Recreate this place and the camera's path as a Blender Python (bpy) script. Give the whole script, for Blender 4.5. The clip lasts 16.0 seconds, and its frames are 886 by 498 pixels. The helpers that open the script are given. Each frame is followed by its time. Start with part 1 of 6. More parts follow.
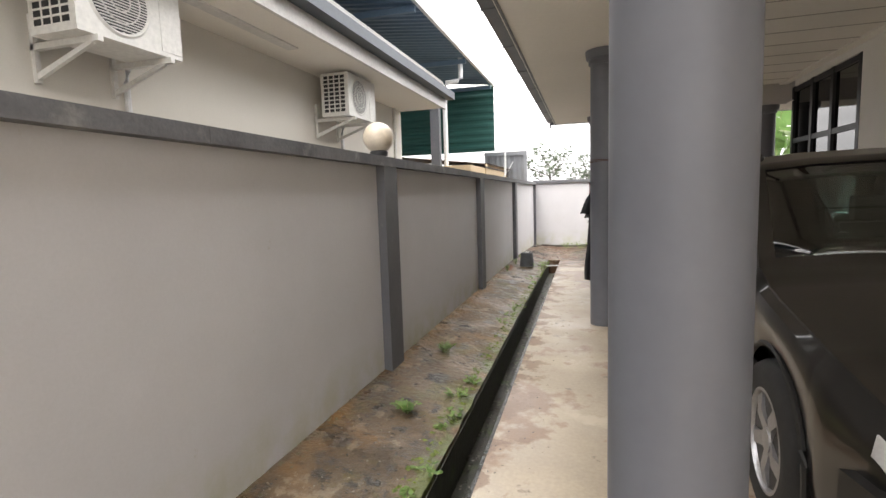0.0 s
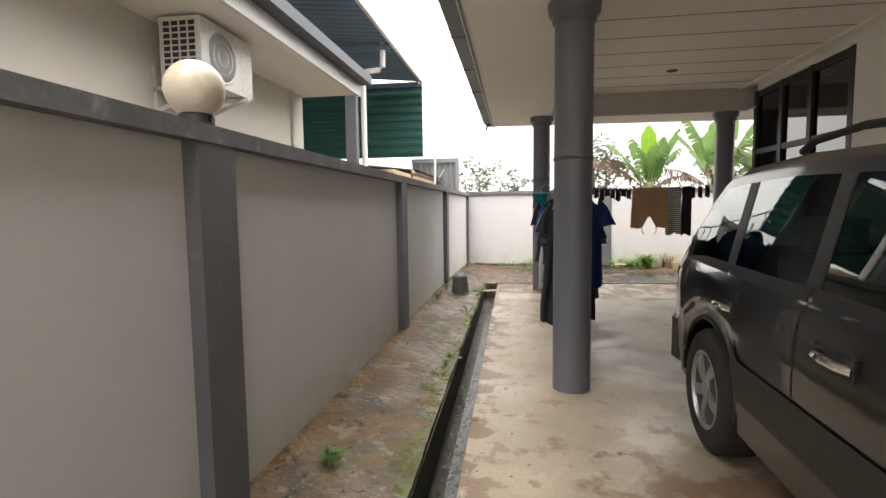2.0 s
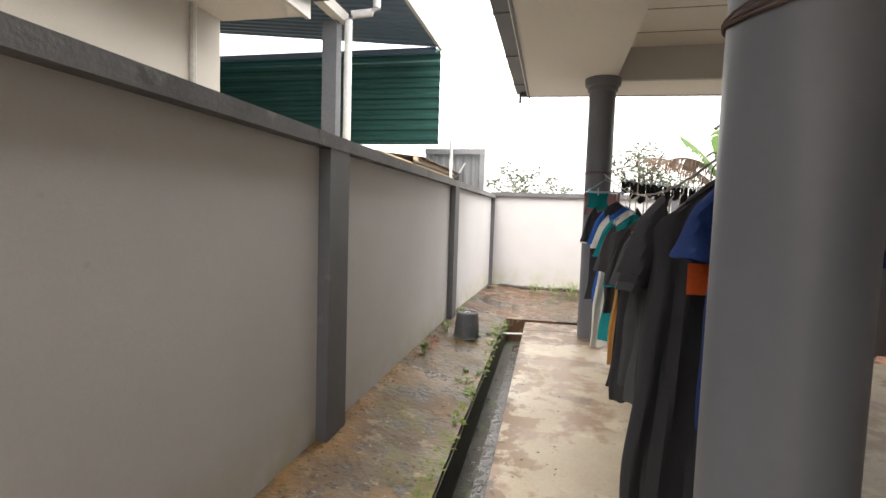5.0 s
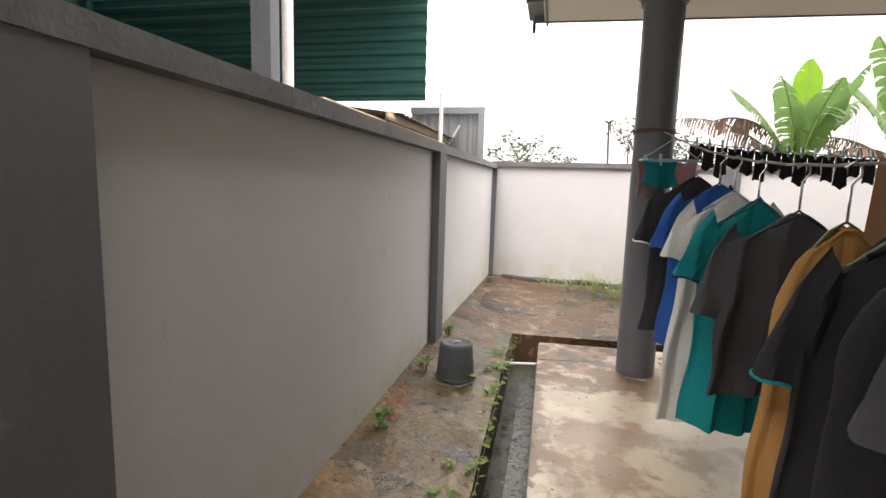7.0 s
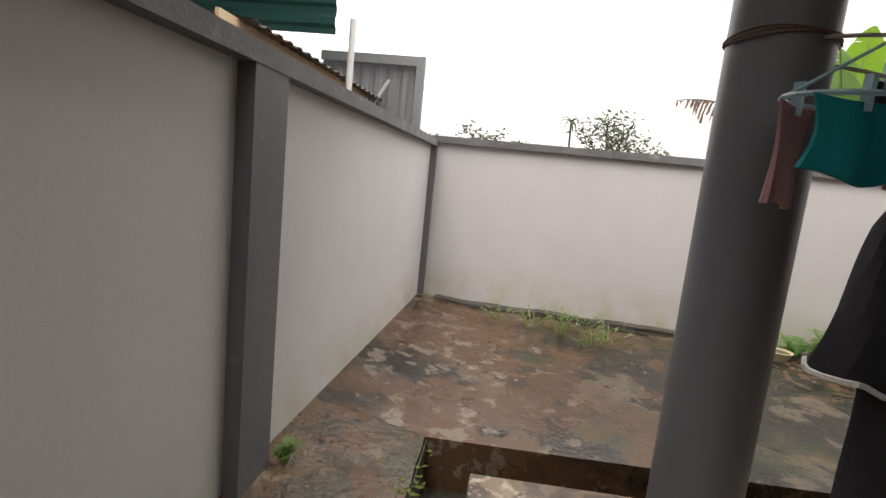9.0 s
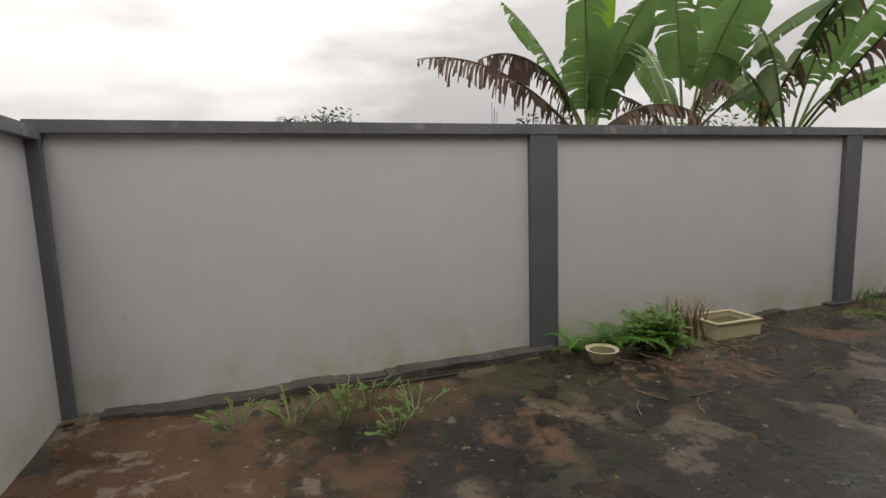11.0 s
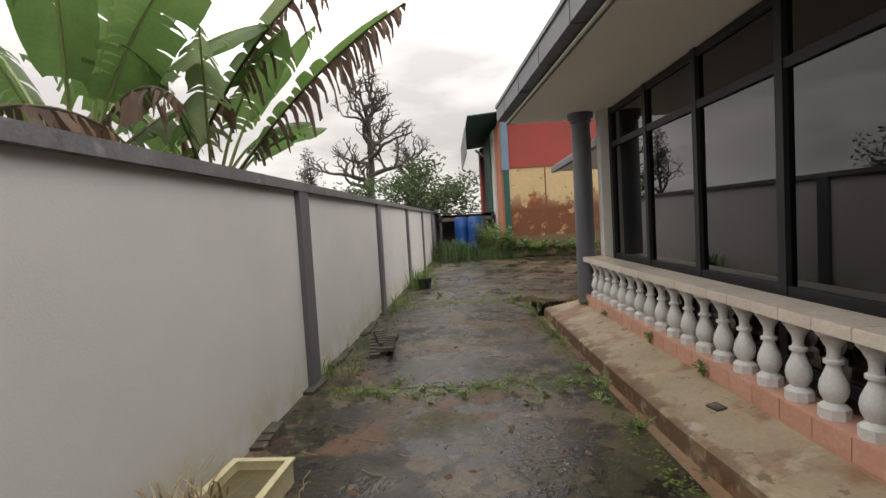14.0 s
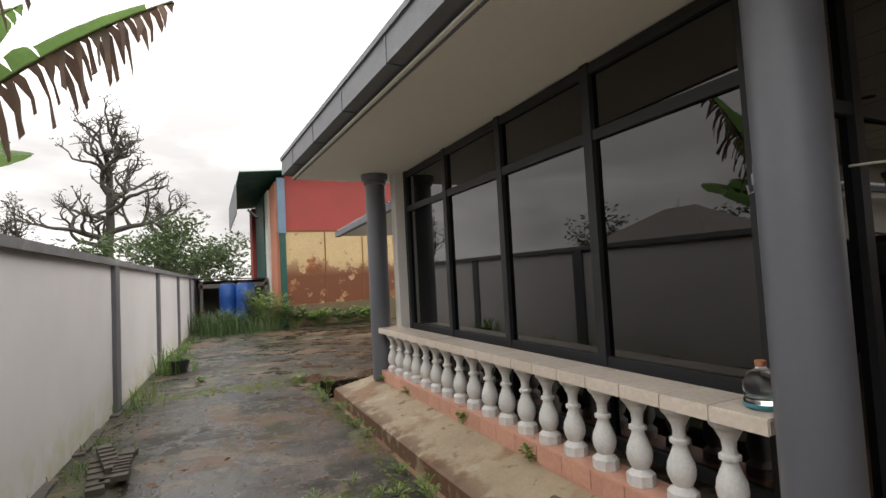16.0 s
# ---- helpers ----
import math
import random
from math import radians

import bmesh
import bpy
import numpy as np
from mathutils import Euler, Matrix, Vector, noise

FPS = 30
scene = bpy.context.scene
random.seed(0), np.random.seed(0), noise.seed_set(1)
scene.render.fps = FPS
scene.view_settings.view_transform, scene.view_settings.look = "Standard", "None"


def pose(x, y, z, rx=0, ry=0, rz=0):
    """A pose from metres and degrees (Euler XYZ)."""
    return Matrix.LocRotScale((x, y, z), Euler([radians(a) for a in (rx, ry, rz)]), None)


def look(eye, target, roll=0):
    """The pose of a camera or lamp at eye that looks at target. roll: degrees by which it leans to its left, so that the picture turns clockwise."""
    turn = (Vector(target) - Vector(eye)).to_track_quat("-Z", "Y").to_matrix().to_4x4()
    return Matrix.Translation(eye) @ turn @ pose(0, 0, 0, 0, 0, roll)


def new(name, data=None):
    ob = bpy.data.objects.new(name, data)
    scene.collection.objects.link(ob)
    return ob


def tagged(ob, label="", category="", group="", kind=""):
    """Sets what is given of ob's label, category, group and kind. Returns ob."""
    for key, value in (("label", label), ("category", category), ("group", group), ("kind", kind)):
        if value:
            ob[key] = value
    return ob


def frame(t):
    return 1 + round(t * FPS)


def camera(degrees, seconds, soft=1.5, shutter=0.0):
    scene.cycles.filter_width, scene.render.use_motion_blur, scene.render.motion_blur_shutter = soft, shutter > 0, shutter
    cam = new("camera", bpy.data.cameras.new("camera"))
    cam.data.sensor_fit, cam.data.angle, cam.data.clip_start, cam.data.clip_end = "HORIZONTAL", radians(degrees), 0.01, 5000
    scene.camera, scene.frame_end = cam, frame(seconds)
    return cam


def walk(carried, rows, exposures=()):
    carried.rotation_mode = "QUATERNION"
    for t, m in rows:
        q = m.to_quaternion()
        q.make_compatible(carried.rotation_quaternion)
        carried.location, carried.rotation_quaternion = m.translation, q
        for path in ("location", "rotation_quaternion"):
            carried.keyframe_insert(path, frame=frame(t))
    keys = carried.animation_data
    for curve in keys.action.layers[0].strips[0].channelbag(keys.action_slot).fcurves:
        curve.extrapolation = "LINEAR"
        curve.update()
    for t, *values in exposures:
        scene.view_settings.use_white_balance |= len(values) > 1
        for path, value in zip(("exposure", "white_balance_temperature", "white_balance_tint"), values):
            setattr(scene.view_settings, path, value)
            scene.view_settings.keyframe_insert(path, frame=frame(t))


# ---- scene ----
cam = camera(83.3, 16.0)
EXPOSURES = [(0, 1.4, 6700, 11), (0.6, 1.42, 6750, 11), (1.4, 1.28, 6950, 11), (2.6, 1.45, 6950, 11), (4.7, 1.55, 7000, 11), (7, 1.3, 7000, 12), (8.2, 0.92, 7250, 13), (10.3, -0.1, 6700, 11), (11, -0.38, 6850, 11), (11.6, -0.5, 6950, 11), (13, -0.25, 7000, 11), (14.5, -0.05, 7000, 11), (16, 0.15, 6900, 11)]
PATH = [
    (0, (-0.067, 0.084, 1.518), (-0.639, 1.99, 1.309), -1.8),
    (0.5, (-0.208, 0.541, 1.524), (-0.831, 2.43, 1.314), -1.8),
    (1, (-0.355, 0.952, 1.506), (-1.12, 2.793, 1.346), -4.4),
    (1.5, (-0.376, 1.422, 1.49), (-0.796, 3.372, 1.336), -4.4),
    (2, (-0.362, 1.916, 1.491), (-0.66, 3.887, 1.325), -0.7),
    (2.5, (-0.273, 2.411, 1.522), (-0.274, 4.402, 1.329), -1.1),
    (3, (-0.2, 2.866, 1.522), (-0.348, 4.856, 1.393), 0.1),
    (3.5, (-0.222, 3.275, 1.488), (-0.472, 5.257, 1.388), -0.4),
    (4, (-0.197, 3.827, 1.46), (-0.147, 5.824, 1.358), 0.8),
    (4.5, (-0.303, 4.251, 1.449), (-0.676, 6.211, 1.313), 1.1),
    (4.7, (-0.362, 4.484, 1.434), (-0.795, 6.432, 1.293), 1.9),
    (6.8, (-0.61, 6.55, 1.475), (-1.06, 8.487, 1.262), 0.5),
    (7, (-0.67, 6.765, 1.515), (-1.101, 8.7, 1.253), 1.7),
    (7.5, (-0.657, 7.438, 1.466), (-1.098, 9.361, 1.137), 2.4),
    (8, (-0.687, 8.07, 1.46), (-1.143, 9.99, 1.138), 1.4),
    (8.2, (-0.739, 8.313, 1.492), (-1.131, 10.247, 1.167), 3.1),
    (10.3, (-0.648, 10.688, 1.341), (-0.441, 12.667, 1.139), -0.6),
    (10.5, (-0.657, 10.884, 1.335), (-0.188, 12.818, 1.127), -0.6),
    (11, (-0.54, 11.339, 1.419), (0.193, 13.184, 1.168), -1.9),
    (11.5, (-0.372, 11.735, 1.42), (0.834, 13.313, 1.183), -2.5),
    (12, (-0.196, 12.122, 1.397), (1.319, 13.404, 1.15), -1.9),
    (12.5, (0.009, 12.524, 1.433), (1.716, 13.542, 1.21), -4.6),
    (13, (0.259, 12.873, 1.445), (2.184, 13.396, 1.296), -5.5),
    (13.5, (0.686, 13.182, 1.435), (2.665, 13.414, 1.259), -4.7),
    (14, (0.963, 13.42, 1.458), (2.959, 13.451, 1.348), -3.4),
    (14.5, (1.294, 13.502, 1.495), (3.268, 13.182, 1.486), -3.7),
    (15, (1.522, 13.544, 1.523), (3.491, 13.198, 1.597), -6.3),
    (15.5, (1.763, 13.549, 1.488), (3.673, 12.977, 1.645), -4.7),
    (16, (1.892, 13.535, 1.476), (3.698, 12.682, 1.582), -3.0),
]
walk(cam, [(t, look(eye, target, roll)) for t, eye, target, roll in PATH], EXPOSURES)

# ---- world, sun ----
world = bpy.data.worlds.new("overcast_sky")
scene.world = world
world.use_nodes = True
wn, wl = world.node_tree.nodes, world.node_tree.links
wn.clear()
sky = wn.new("ShaderNodeTexSky")
sky.sky_type, sky.sun_disc = "NISHITA", False
sky.sun_elevation, sky.sun_rotation = radians(52), radians(200)
sky.air_density, sky.dust_density = 1.0, 2.6
grey = wn.new("ShaderNodeRGBToBW")
wl.new(sky.outputs[0], grey.inputs[0])
veil = wn.new("ShaderNodeMixRGB")
veil.inputs[0].default_value = 0.9
wl.new(sky.outputs[0], veil.inputs[1])
wl.new(grey.outputs[0], veil.inputs[2])
co = wn.new("ShaderNodeTexCoord")
mp = wn.new("ShaderNodeMapping")
mp.inputs["Scale"].default_value = (1.3, 1.3, 4.0)
mp.inputs["Location"].default_value = (0.35, 0.1, 0.2)
wl.new(co.outputs["Generated"], mp.inputs[0])
cn = wn.new("ShaderNodeTexNoise")
cn.inputs["Scale"].default_value, cn.inputs["Detail"].default_value, cn.inputs["Roughness"].default_value = 1.6, 6, 0.5
wl.new(mp.outputs[0], cn.inputs["Vector"])
cr = wn.new("ShaderNodeValToRGB")
cr.color_ramp.elements[0].position, cr.color_ramp.elements[0].color = 0.39, (0.7, 0.7, 0.72, 1)
cr.color_ramp.elements[1].position, cr.color_ramp.elements[1].color = 0.58, (1.2, 1.2, 1.21, 1)
wl.new(cn.outputs[0], cr.inputs[0])
mixc = wn.new("ShaderNodeMixRGB")
mixc.inputs[0].default_value = 0.9
scl = wn.new("ShaderNodeMixRGB")
scl.blend_type, scl.inputs[0].default_value, scl.inputs[2].default_value = "MULTIPLY", 1.0, (0.06, 0.06, 0.06, 1)
wl.new(veil.outputs[0], scl.inputs[1])
wl.new(scl.outputs[0], mixc.inputs[1])
wl.new(cr.outputs[0], mixc.inputs[2])
bg = wn.new("ShaderNodeBackground")
bg.inputs[1].default_value = 1.0
# an overcast sky is about three times brighter overhead than at the horizon
sep = wn.new("ShaderNodeSeparateXYZ")
wl.new(co.outputs["Generated"], sep.inputs[0])
rise = wn.new("ShaderNodeMapRange")
rise.inputs["From Min"].default_value, rise.inputs["From Max"].default_value = 0.1, 1.0
rise.inputs["To Min"].default_value, rise.inputs["To Max"].default_value = 1.0, 2.8
wl.new(sep.outputs[2], rise.inputs["Value"])
wl.new(rise.outputs[0], bg.inputs[1])
wl.new(mixc.outputs[0], bg.inputs[0])
wo = wn.new("ShaderNodeOutputWorld")
wl.new(bg.outputs[0], wo.inputs[0])

sun = new("sun", bpy.data.lights.new("sun", "SUN"))
sun.data.energy, sun.data.angle, sun.data.color = 0.9, radians(30), (1.0, 0.96, 0.9)
sun.matrix_world = look((0, 0, 20), (0 + 4, 0 + 9, 20 - 14))


# ---- materials ----
def mat(name, c1, c2, scale=3.0, rough=0.7, bump=0.15, fine=60.0, metal=0.0, stains=(), rough2=None, spec=0.5, vary=0.0, stretch=(1, 1, 1), fade=None, grainy=0.35, edges=()):
    """Two tones mixed by a coarse noise, a fine grain in colour and relief, and stains: (colour, noise scale, low, high, seed, roughness, amount)."""
    m = bpy.data.materials.new(name)
    m.use_nodes = True
    n, l = m.node_tree.nodes, m.node_tree.links
    p = n["Principled BSDF"]
    geo = n.new("ShaderNodeNewGeometry")
    mapn = n.new("ShaderNodeMapping")
    mapn.inputs["Scale"].default_value = stretch
    l.new(geo.outputs["Position"], mapn.inputs[0])

    def noise_node(sc, seed, detail=5.0):
        t = n.new("ShaderNodeTexNoise")
        t.noise_dimensions = "4D"
        t.inputs["W"].default_value = seed
        t.inputs["Scale"].default_value, t.inputs["Detail"].default_value = sc, detail
        t.inputs["Roughness"].default_value = 0.6
        l.new(mapn.outputs[0], t.inputs["Vector"])
        return t.outputs[0]

    def ramp(src, lo, hi):
        r = n.new("ShaderNodeMapRange")
        r.inputs["From Min"].default_value, r.inputs["From Max"].default_value = lo, hi
        l.new(src, r.inputs["Value"])
        return r.outputs[0]

    def mix(fac, a, b, kind="MIX"):
        x = n.new("ShaderNodeMixRGB")
        x.blend_type = kind
        for sock, v in zip(x.inputs, (fac, a, b)):
            if isinstance(v, bpy.types.NodeSocket):
                l.new(v, sock)
            elif isinstance(v, (int, float)):
                sock.default_value = v
            else:
                sock.default_value = (*v, 1)
        return x.outputs[0]

    def times(a, b):
        x = n.new("ShaderNodeMath")
        x.operation = "MULTIPLY"
        for sock, v in zip(x.inputs, (a, b)):
            if isinstance(v, bpy.types.NodeSocket):
                l.new(v, sock)
            else:
                sock.default_value = v
        return x.outputs[0]

    col = mix(ramp(noise_node(scale, 0.3), 0.35, 0.65), c1, c2)
    grain = noise_node(fine, 3.1, 3.0)
    col = mix(grainy, col, mix(ramp(grain, 0.3, 0.7), (0.72, 0.72, 0.72), (1.25, 1.25, 1.25)), "MULTIPLY")
    r = n.new("ShaderNodeMapRange")
    r.inputs["To Min"].default_value = rough
    r.inputs["To Max"].default_value = rough if rough2 is None else rough2
    r.inputs["From Min"].default_value, r.inputs["From Max"].default_value = 0.42, 0.6
    l.new(noise_node(scale * 0.8, 7.7), r.inputs["Value"])
    rg = r.outputs[0]
    for colour, sc, lo, hi, seed, srough, amount in stains:
        mask = times(ramp(noise_node(sc, seed, 8.0), lo, hi), amount)
        col = mix(mask, col, colour)
        if srough is not None:
            rg = mix(mask, rg, (srough,) * 3)
    if fade:
        colour, z0, z1, sc, amount = fade
        sep = n.new("ShaderNodeSeparateXYZ")
        l.new(geo.outputs["Position"], sep.inputs[0])
        low = ramp(sep.outputs[2], z1, z0)
        mask = times(times(low, ramp(noise_node(sc, 5.5, 8.0), 0.38, 0.62)), amount)
        col = mix(mask, col, colour)
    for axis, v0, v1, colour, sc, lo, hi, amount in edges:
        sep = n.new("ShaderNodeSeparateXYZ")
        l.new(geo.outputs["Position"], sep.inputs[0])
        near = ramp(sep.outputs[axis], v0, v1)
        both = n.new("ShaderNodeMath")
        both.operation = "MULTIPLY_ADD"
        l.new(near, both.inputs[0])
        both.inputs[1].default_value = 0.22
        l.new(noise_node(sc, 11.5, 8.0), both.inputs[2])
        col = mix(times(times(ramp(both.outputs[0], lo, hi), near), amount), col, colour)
    if vary:
        inf = n.new("ShaderNodeObjectInfo")
        col = mix(1.0, col, mix(inf.outputs["Random"], (1 - vary,) * 3, (1 + vary,) * 3), "MULTIPLY")
    l.new(col, p.inputs["Base Color"])
    l.new(rg, p.inputs["Roughness"])
    p.inputs["Metallic"].default_value = metal
    p.inputs["Specular IOR Level"].default_value = spec
    if bump:
        b = n.new("ShaderNodeBump")
        b.inputs["Strength"].default_value, b.inputs["Distance"].default_value = bump, 0.02
        add = n.new("ShaderNodeMath")
        add.operation = "ADD"
        l.new(grain, add.inputs[0])
        l.new(noise_node(scale * 4, 9.1), add.inputs[1])
        l.new(add.outputs[0], b.inputs["Height"])
        l.new(b.outputs[0], p.inputs["Normal"])
    return m


def glass(name, tint, ior=1.6, rough=0.01):
    m = bpy.data.materials.new(name)
    m.use_nodes = True
    p = m.node_tree.nodes["Principled BSDF"]
    p.inputs["Base Color"].default_value = (*tint, 1)
    p.inputs["Roughness"].default_value = rough
    p.inputs["IOR"].default_value = ior
    p.inputs["Transmission Weight"].default_value = 1.0
    return m


WALL_WHITE = mat("painted_render_white", (0.58, 0.572, 0.585), (0.52, 0.512, 0.522), 0.7, 0.8, 0.06, 80, grainy=0.08,
                 stains=[((0.5, 0.48, 0.44), 1.3, 0.6, 0.8, 2.0, None, 0.3), ((0.42, 0.38, 0.3), 9.0, 0.68, 0.72, 4.4, None, 0.4)],
                 fade=((0.36, 0.36, 0.14), -0.1, 0.45, 4.0, 0.75))
WALL_GREY = mat("dark_grey_masonry_paint", (0.125, 0.128, 0.14), (0.1, 0.103, 0.115), 1.5, 0.6, 0.07, 50, grainy=0.15,
                stains=[((0.22, 0.22, 0.22), 6.0, 0.62, 0.7, 1.2, None, 0.5)])
COLUMN_GREY = mat("satin_grey_column_paint", (0.13, 0.135, 0.155), (0.115, 0.12, 0.138), 2.0, 0.42, 0.03, 25, grainy=0.1,
                  stains=[((0.24, 0.24, 0.25), 8.0, 0.7, 0.74, 1.7, None, 0.5)])
COPING = mat("weathered_grey_coping", (0.17, 0.172, 0.18), (0.11, 0.112, 0.12), 3.0, 0.7, 0.2, 50,
             stains=[((0.36, 0.36, 0.34), 5.0, 0.58, 0.7, 1.2, None, 0.6), ((0.05, 0.055, 0.05), 7.0, 0.6, 0.7, 6.2, None, 0.6)])
SLAB = mat("smooth_cement_floor", (0.4, 0.335, 0.25), (0.3, 0.25, 0.19), 1.1, 0.6, 0.14, 40, rough2=0.3,
           stains=[((0.17, 0.085, 0.042), 1.5, 0.555, 0.6, 3.0, 0.28, 0.75), ((0.22, 0.13, 0.075), 5.0, 0.58, 0.63, 13.0, 0.35, 0.7), ((0.5, 0.44, 0.35), 1.7, 0.56, 0.62, 8.0, None, 0.65), ((0.13, 0.09, 0.06), 12.0, 0.65, 0.68, 5.0, None, 0.75), ((0.09, 0.065, 0.045), 3.2, 0.635, 0.66, 27.0, 0.25, 0.7)],
           edges=[(0, -0.2, -0.74, (0.13, 0.066, 0.032), 4.5, 0.66, 0.7, 0.9), (1, 8.4, 10.6, (0.12, 0.066, 0.032), 2.0, 0.69, 0.74, 0.9), (1, 9.2, 11.2, (0.055, 0.036, 0.022), 5.5, 0.73, 0.77, 0.9), (0, -0.45, -0.75, (0.04, 0.03, 0.02), 8.0, 0.74, 0.77, 0.95)])
LEDGE = mat("mossy_rough_concrete", (0.15, 0.1, 0.055), (0.06, 0.041, 0.022), 2.4, 0.65, 1.0, 22, rough2=0.28,
            stains=[((0.19, 0.105, 0.035), 2.0, 0.54, 0.62, 3.0, None, 0.7), ((0.1, 0.092, 0.02), 1.6, 0.52, 0.6, 33.0, None, 0.65), ((0.25, 0.2, 0.14), 5.5, 0.57, 0.61, 1.5, None, 0.75), ((0.022, 0.019, 0.015), 4.2, 0.54, 0.59, 4.5, 0.25, 0.85), ((0.02, 0.018, 0.014), 15.0, 0.57, 0.61, 14.5, None, 0.75), ((0.3, 0.26, 0.2), 20.0, 0.63, 0.66, 6.5, None, 0.7)],
            # By the wall: orange, then darker brown in the last 10 cm.
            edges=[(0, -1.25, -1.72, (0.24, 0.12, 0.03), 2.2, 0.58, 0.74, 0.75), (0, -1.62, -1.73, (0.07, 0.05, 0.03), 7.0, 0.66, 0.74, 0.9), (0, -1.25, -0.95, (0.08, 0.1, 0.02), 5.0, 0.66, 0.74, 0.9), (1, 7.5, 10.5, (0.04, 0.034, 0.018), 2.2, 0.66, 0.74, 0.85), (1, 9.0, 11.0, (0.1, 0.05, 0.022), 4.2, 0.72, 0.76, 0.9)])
YARD = mat("wet_stained_concrete", (0.03, 0.0235, 0.016), (0.0095, 0.0078, 0.0058), 0.9, 0.7, 0.4, 26, rough2=0.13,
           stains=[((0.13, 0.07, 0.036), 0.9, 0.54, 0.575, 3.0, 0.6, 0.8), ((0.15, 0.115, 0.078), 1.6, 0.565, 0.59, 17.0, 0.5, 0.75), ((0.03, 0.033, 0.009), 3.1, 0.55, 0.61, 44.0, None, 0.7), ((0.055, 0.062, 0.015), 1.1, 0.52, 0.62, 8.5, 0.8, 0.55),
                   ((0.012, 0.011, 0.01), 2.3, 0.52, 0.57, 6.1, 0.15, 0.85), ((0.16, 0.13, 0.1), 5.0, 0.63, 0.655, 1.5, None, 0.75), ((0.013, 0.012, 0.011), 8.0, 0.57, 0.6, 21.0, 0.3, 0.8), ((0.2, 0.16, 0.12), 16.0, 0.65, 0.68, 2.1, None, 0.6),
                   ((0.009, 0.008, 0.007), 19.0, 0.56, 0.6, 31.0, None, 0.7), ((0.13, 0.11, 0.085), 34.0, 0.62, 0.66, 37.0, None, 0.6)],
           edges=[(1, 14.3, 15.0, (0.19, 0.14, 0.09), 4.0, 0.64, 0.7, 0.75), (0, 2.6, -0.6, (0.1, 0.05, 0.024), 1.5, 0.64, 0.7, 0.85), (0, 2.0, -0.8, (0.2, 0.16, 0.12), 7.0, 0.78, 0.81, 0.8)])
APRON = mat("pale_apron_cement", (0.42, 0.34, 0.235), (0.32, 0.26, 0.18), 1.5, 0.7, 0.3, 35,
            stains=[((0.23, 0.125, 0.065), 1.6, 0.52, 0.6, 3.0, None, 0.8), ((0.5, 0.46, 0.38), 3.0, 0.59, 0.65, 5.0, None, 0.55), ((0.11, 0.07, 0.04), 5.0, 0.6, 0.645, 9.0, None, 0.7), ((0.08, 0.055, 0.035), 18.0, 0.64, 0.68, 19.0, None, 0.6)],
            edges=[(1, 11.55, 11.88, (0.12, 0.06, 0.03), 4.0, 0.62, 0.7, 0.85)])
BROWN_CEMENT = mat("brown_stained_cement", (0.2, 0.105, 0.055), (0.3, 0.2, 0.12), 2.2, 0.75, 0.5, 30, stretch=(1, 1, 0.35),
                   stains=[((0.04, 0.03, 0.022), 5.0, 0.55, 0.62, 2.0, None, 0.8), ((0.34, 0.26, 0.17), 3.0, 0.58, 0.66, 7.0, None, 0.7), ((0.09, 0.11, 0.02), 6.0, 0.6, 0.66, 9.0, None, 0.6)])
DRAIN = mat("slimy_drain_concrete", (0.05, 0.045, 0.035), (0.03, 0.032, 0.02), 4.0, 0.5, 0.6, 40, stains=[((0.06, 0.09, 0.02), 5.0, 0.55, 0.65, 2.0, None, 0.7)])
MORTAR = mat("dark_old_mortar", (0.05, 0.045, 0.04), (0.09, 0.08, 0.07), 5.0, 0.8, 0.5, 30, stains=[((0.2, 0.18, 0.15), 8.0, 0.6, 0.66, 2.0, None, 0.7)])
WATER = mat("dark_still_water", (0.015, 0.015, 0.012), (0.02, 0.018, 0.014), 6.0, 0.12, 0.5, 14, spec=0.5, stains=[((0.025, 0.026, 0.018), 16.0, 0.55, 0.6, 2.0, 0.5, 0.9)])
SOFFIT = mat("white_ceiling_board", (0.88, 0.85, 0.78), (0.85, 0.82, 0.75), 0.8, 0.75, 0.02, 30, grainy=0.08)
HOUSE_WHITE = mat("house_wall_paint", (0.8, 0.78, 0.74), (0.76, 0.74, 0.7), 1.0, 0.75, 0.06, 70, grainy=0.08)
# A darker tone than the soffit and house whites, for the beams only.
BEAM_WHITE = mat("darker_beam_white", (0.55, 0.53, 0.5), (0.5, 0.48, 0.45), 1.0, 0.75, 0.06, 70, grainy=0.08)
FRAME_DARK = mat("dark_aluminium_frame", (0.02, 0.021, 0.023), (0.024, 0.025, 0.028), 3.0, 0.5, 0.0, 60, spec=0.3)
GUTTER = mat("grey_metal_gutter", (0.16, 0.17, 0.19), (0.13, 0.14, 0.16), 2.0, 0.5, 0.05, 30, stains=[((0.3, 0.31, 0.32), 4.0, 0.6, 0.7, 2.0, None, 0.5)])
GLASS_DARK = glass("reflective_tinted_glass", (0.004, 0.005, 0.006), 1.8)
TILE_CREAM = mat("glazed_cream_tile", (0.68, 0.6, 0.52), (0.64, 0.56, 0.48), 4.0, 0.25, 0.0, 30, vary=0.06)
TILE_PINK = mat("glazed_salmon_tile", (0.62, 0.34, 0.25), (0.57, 0.3, 0.22), 4.0, 0.3, 0.0, 30, vary=0.08, stains=[((0.3, 0.2, 0.15), 6.0, 0.6, 0.7, 2.0, None, 0.4)])
BALUSTER = mat("white_cast_baluster", (0.66, 0.66, 0.65), (0.6, 0.6, 0.58), 6.0, 0.6, 0.05, 60, stains=[((0.35, 0.33, 0.28), 8.0, 0.64, 0.74, 2.0, None, 0.4)])
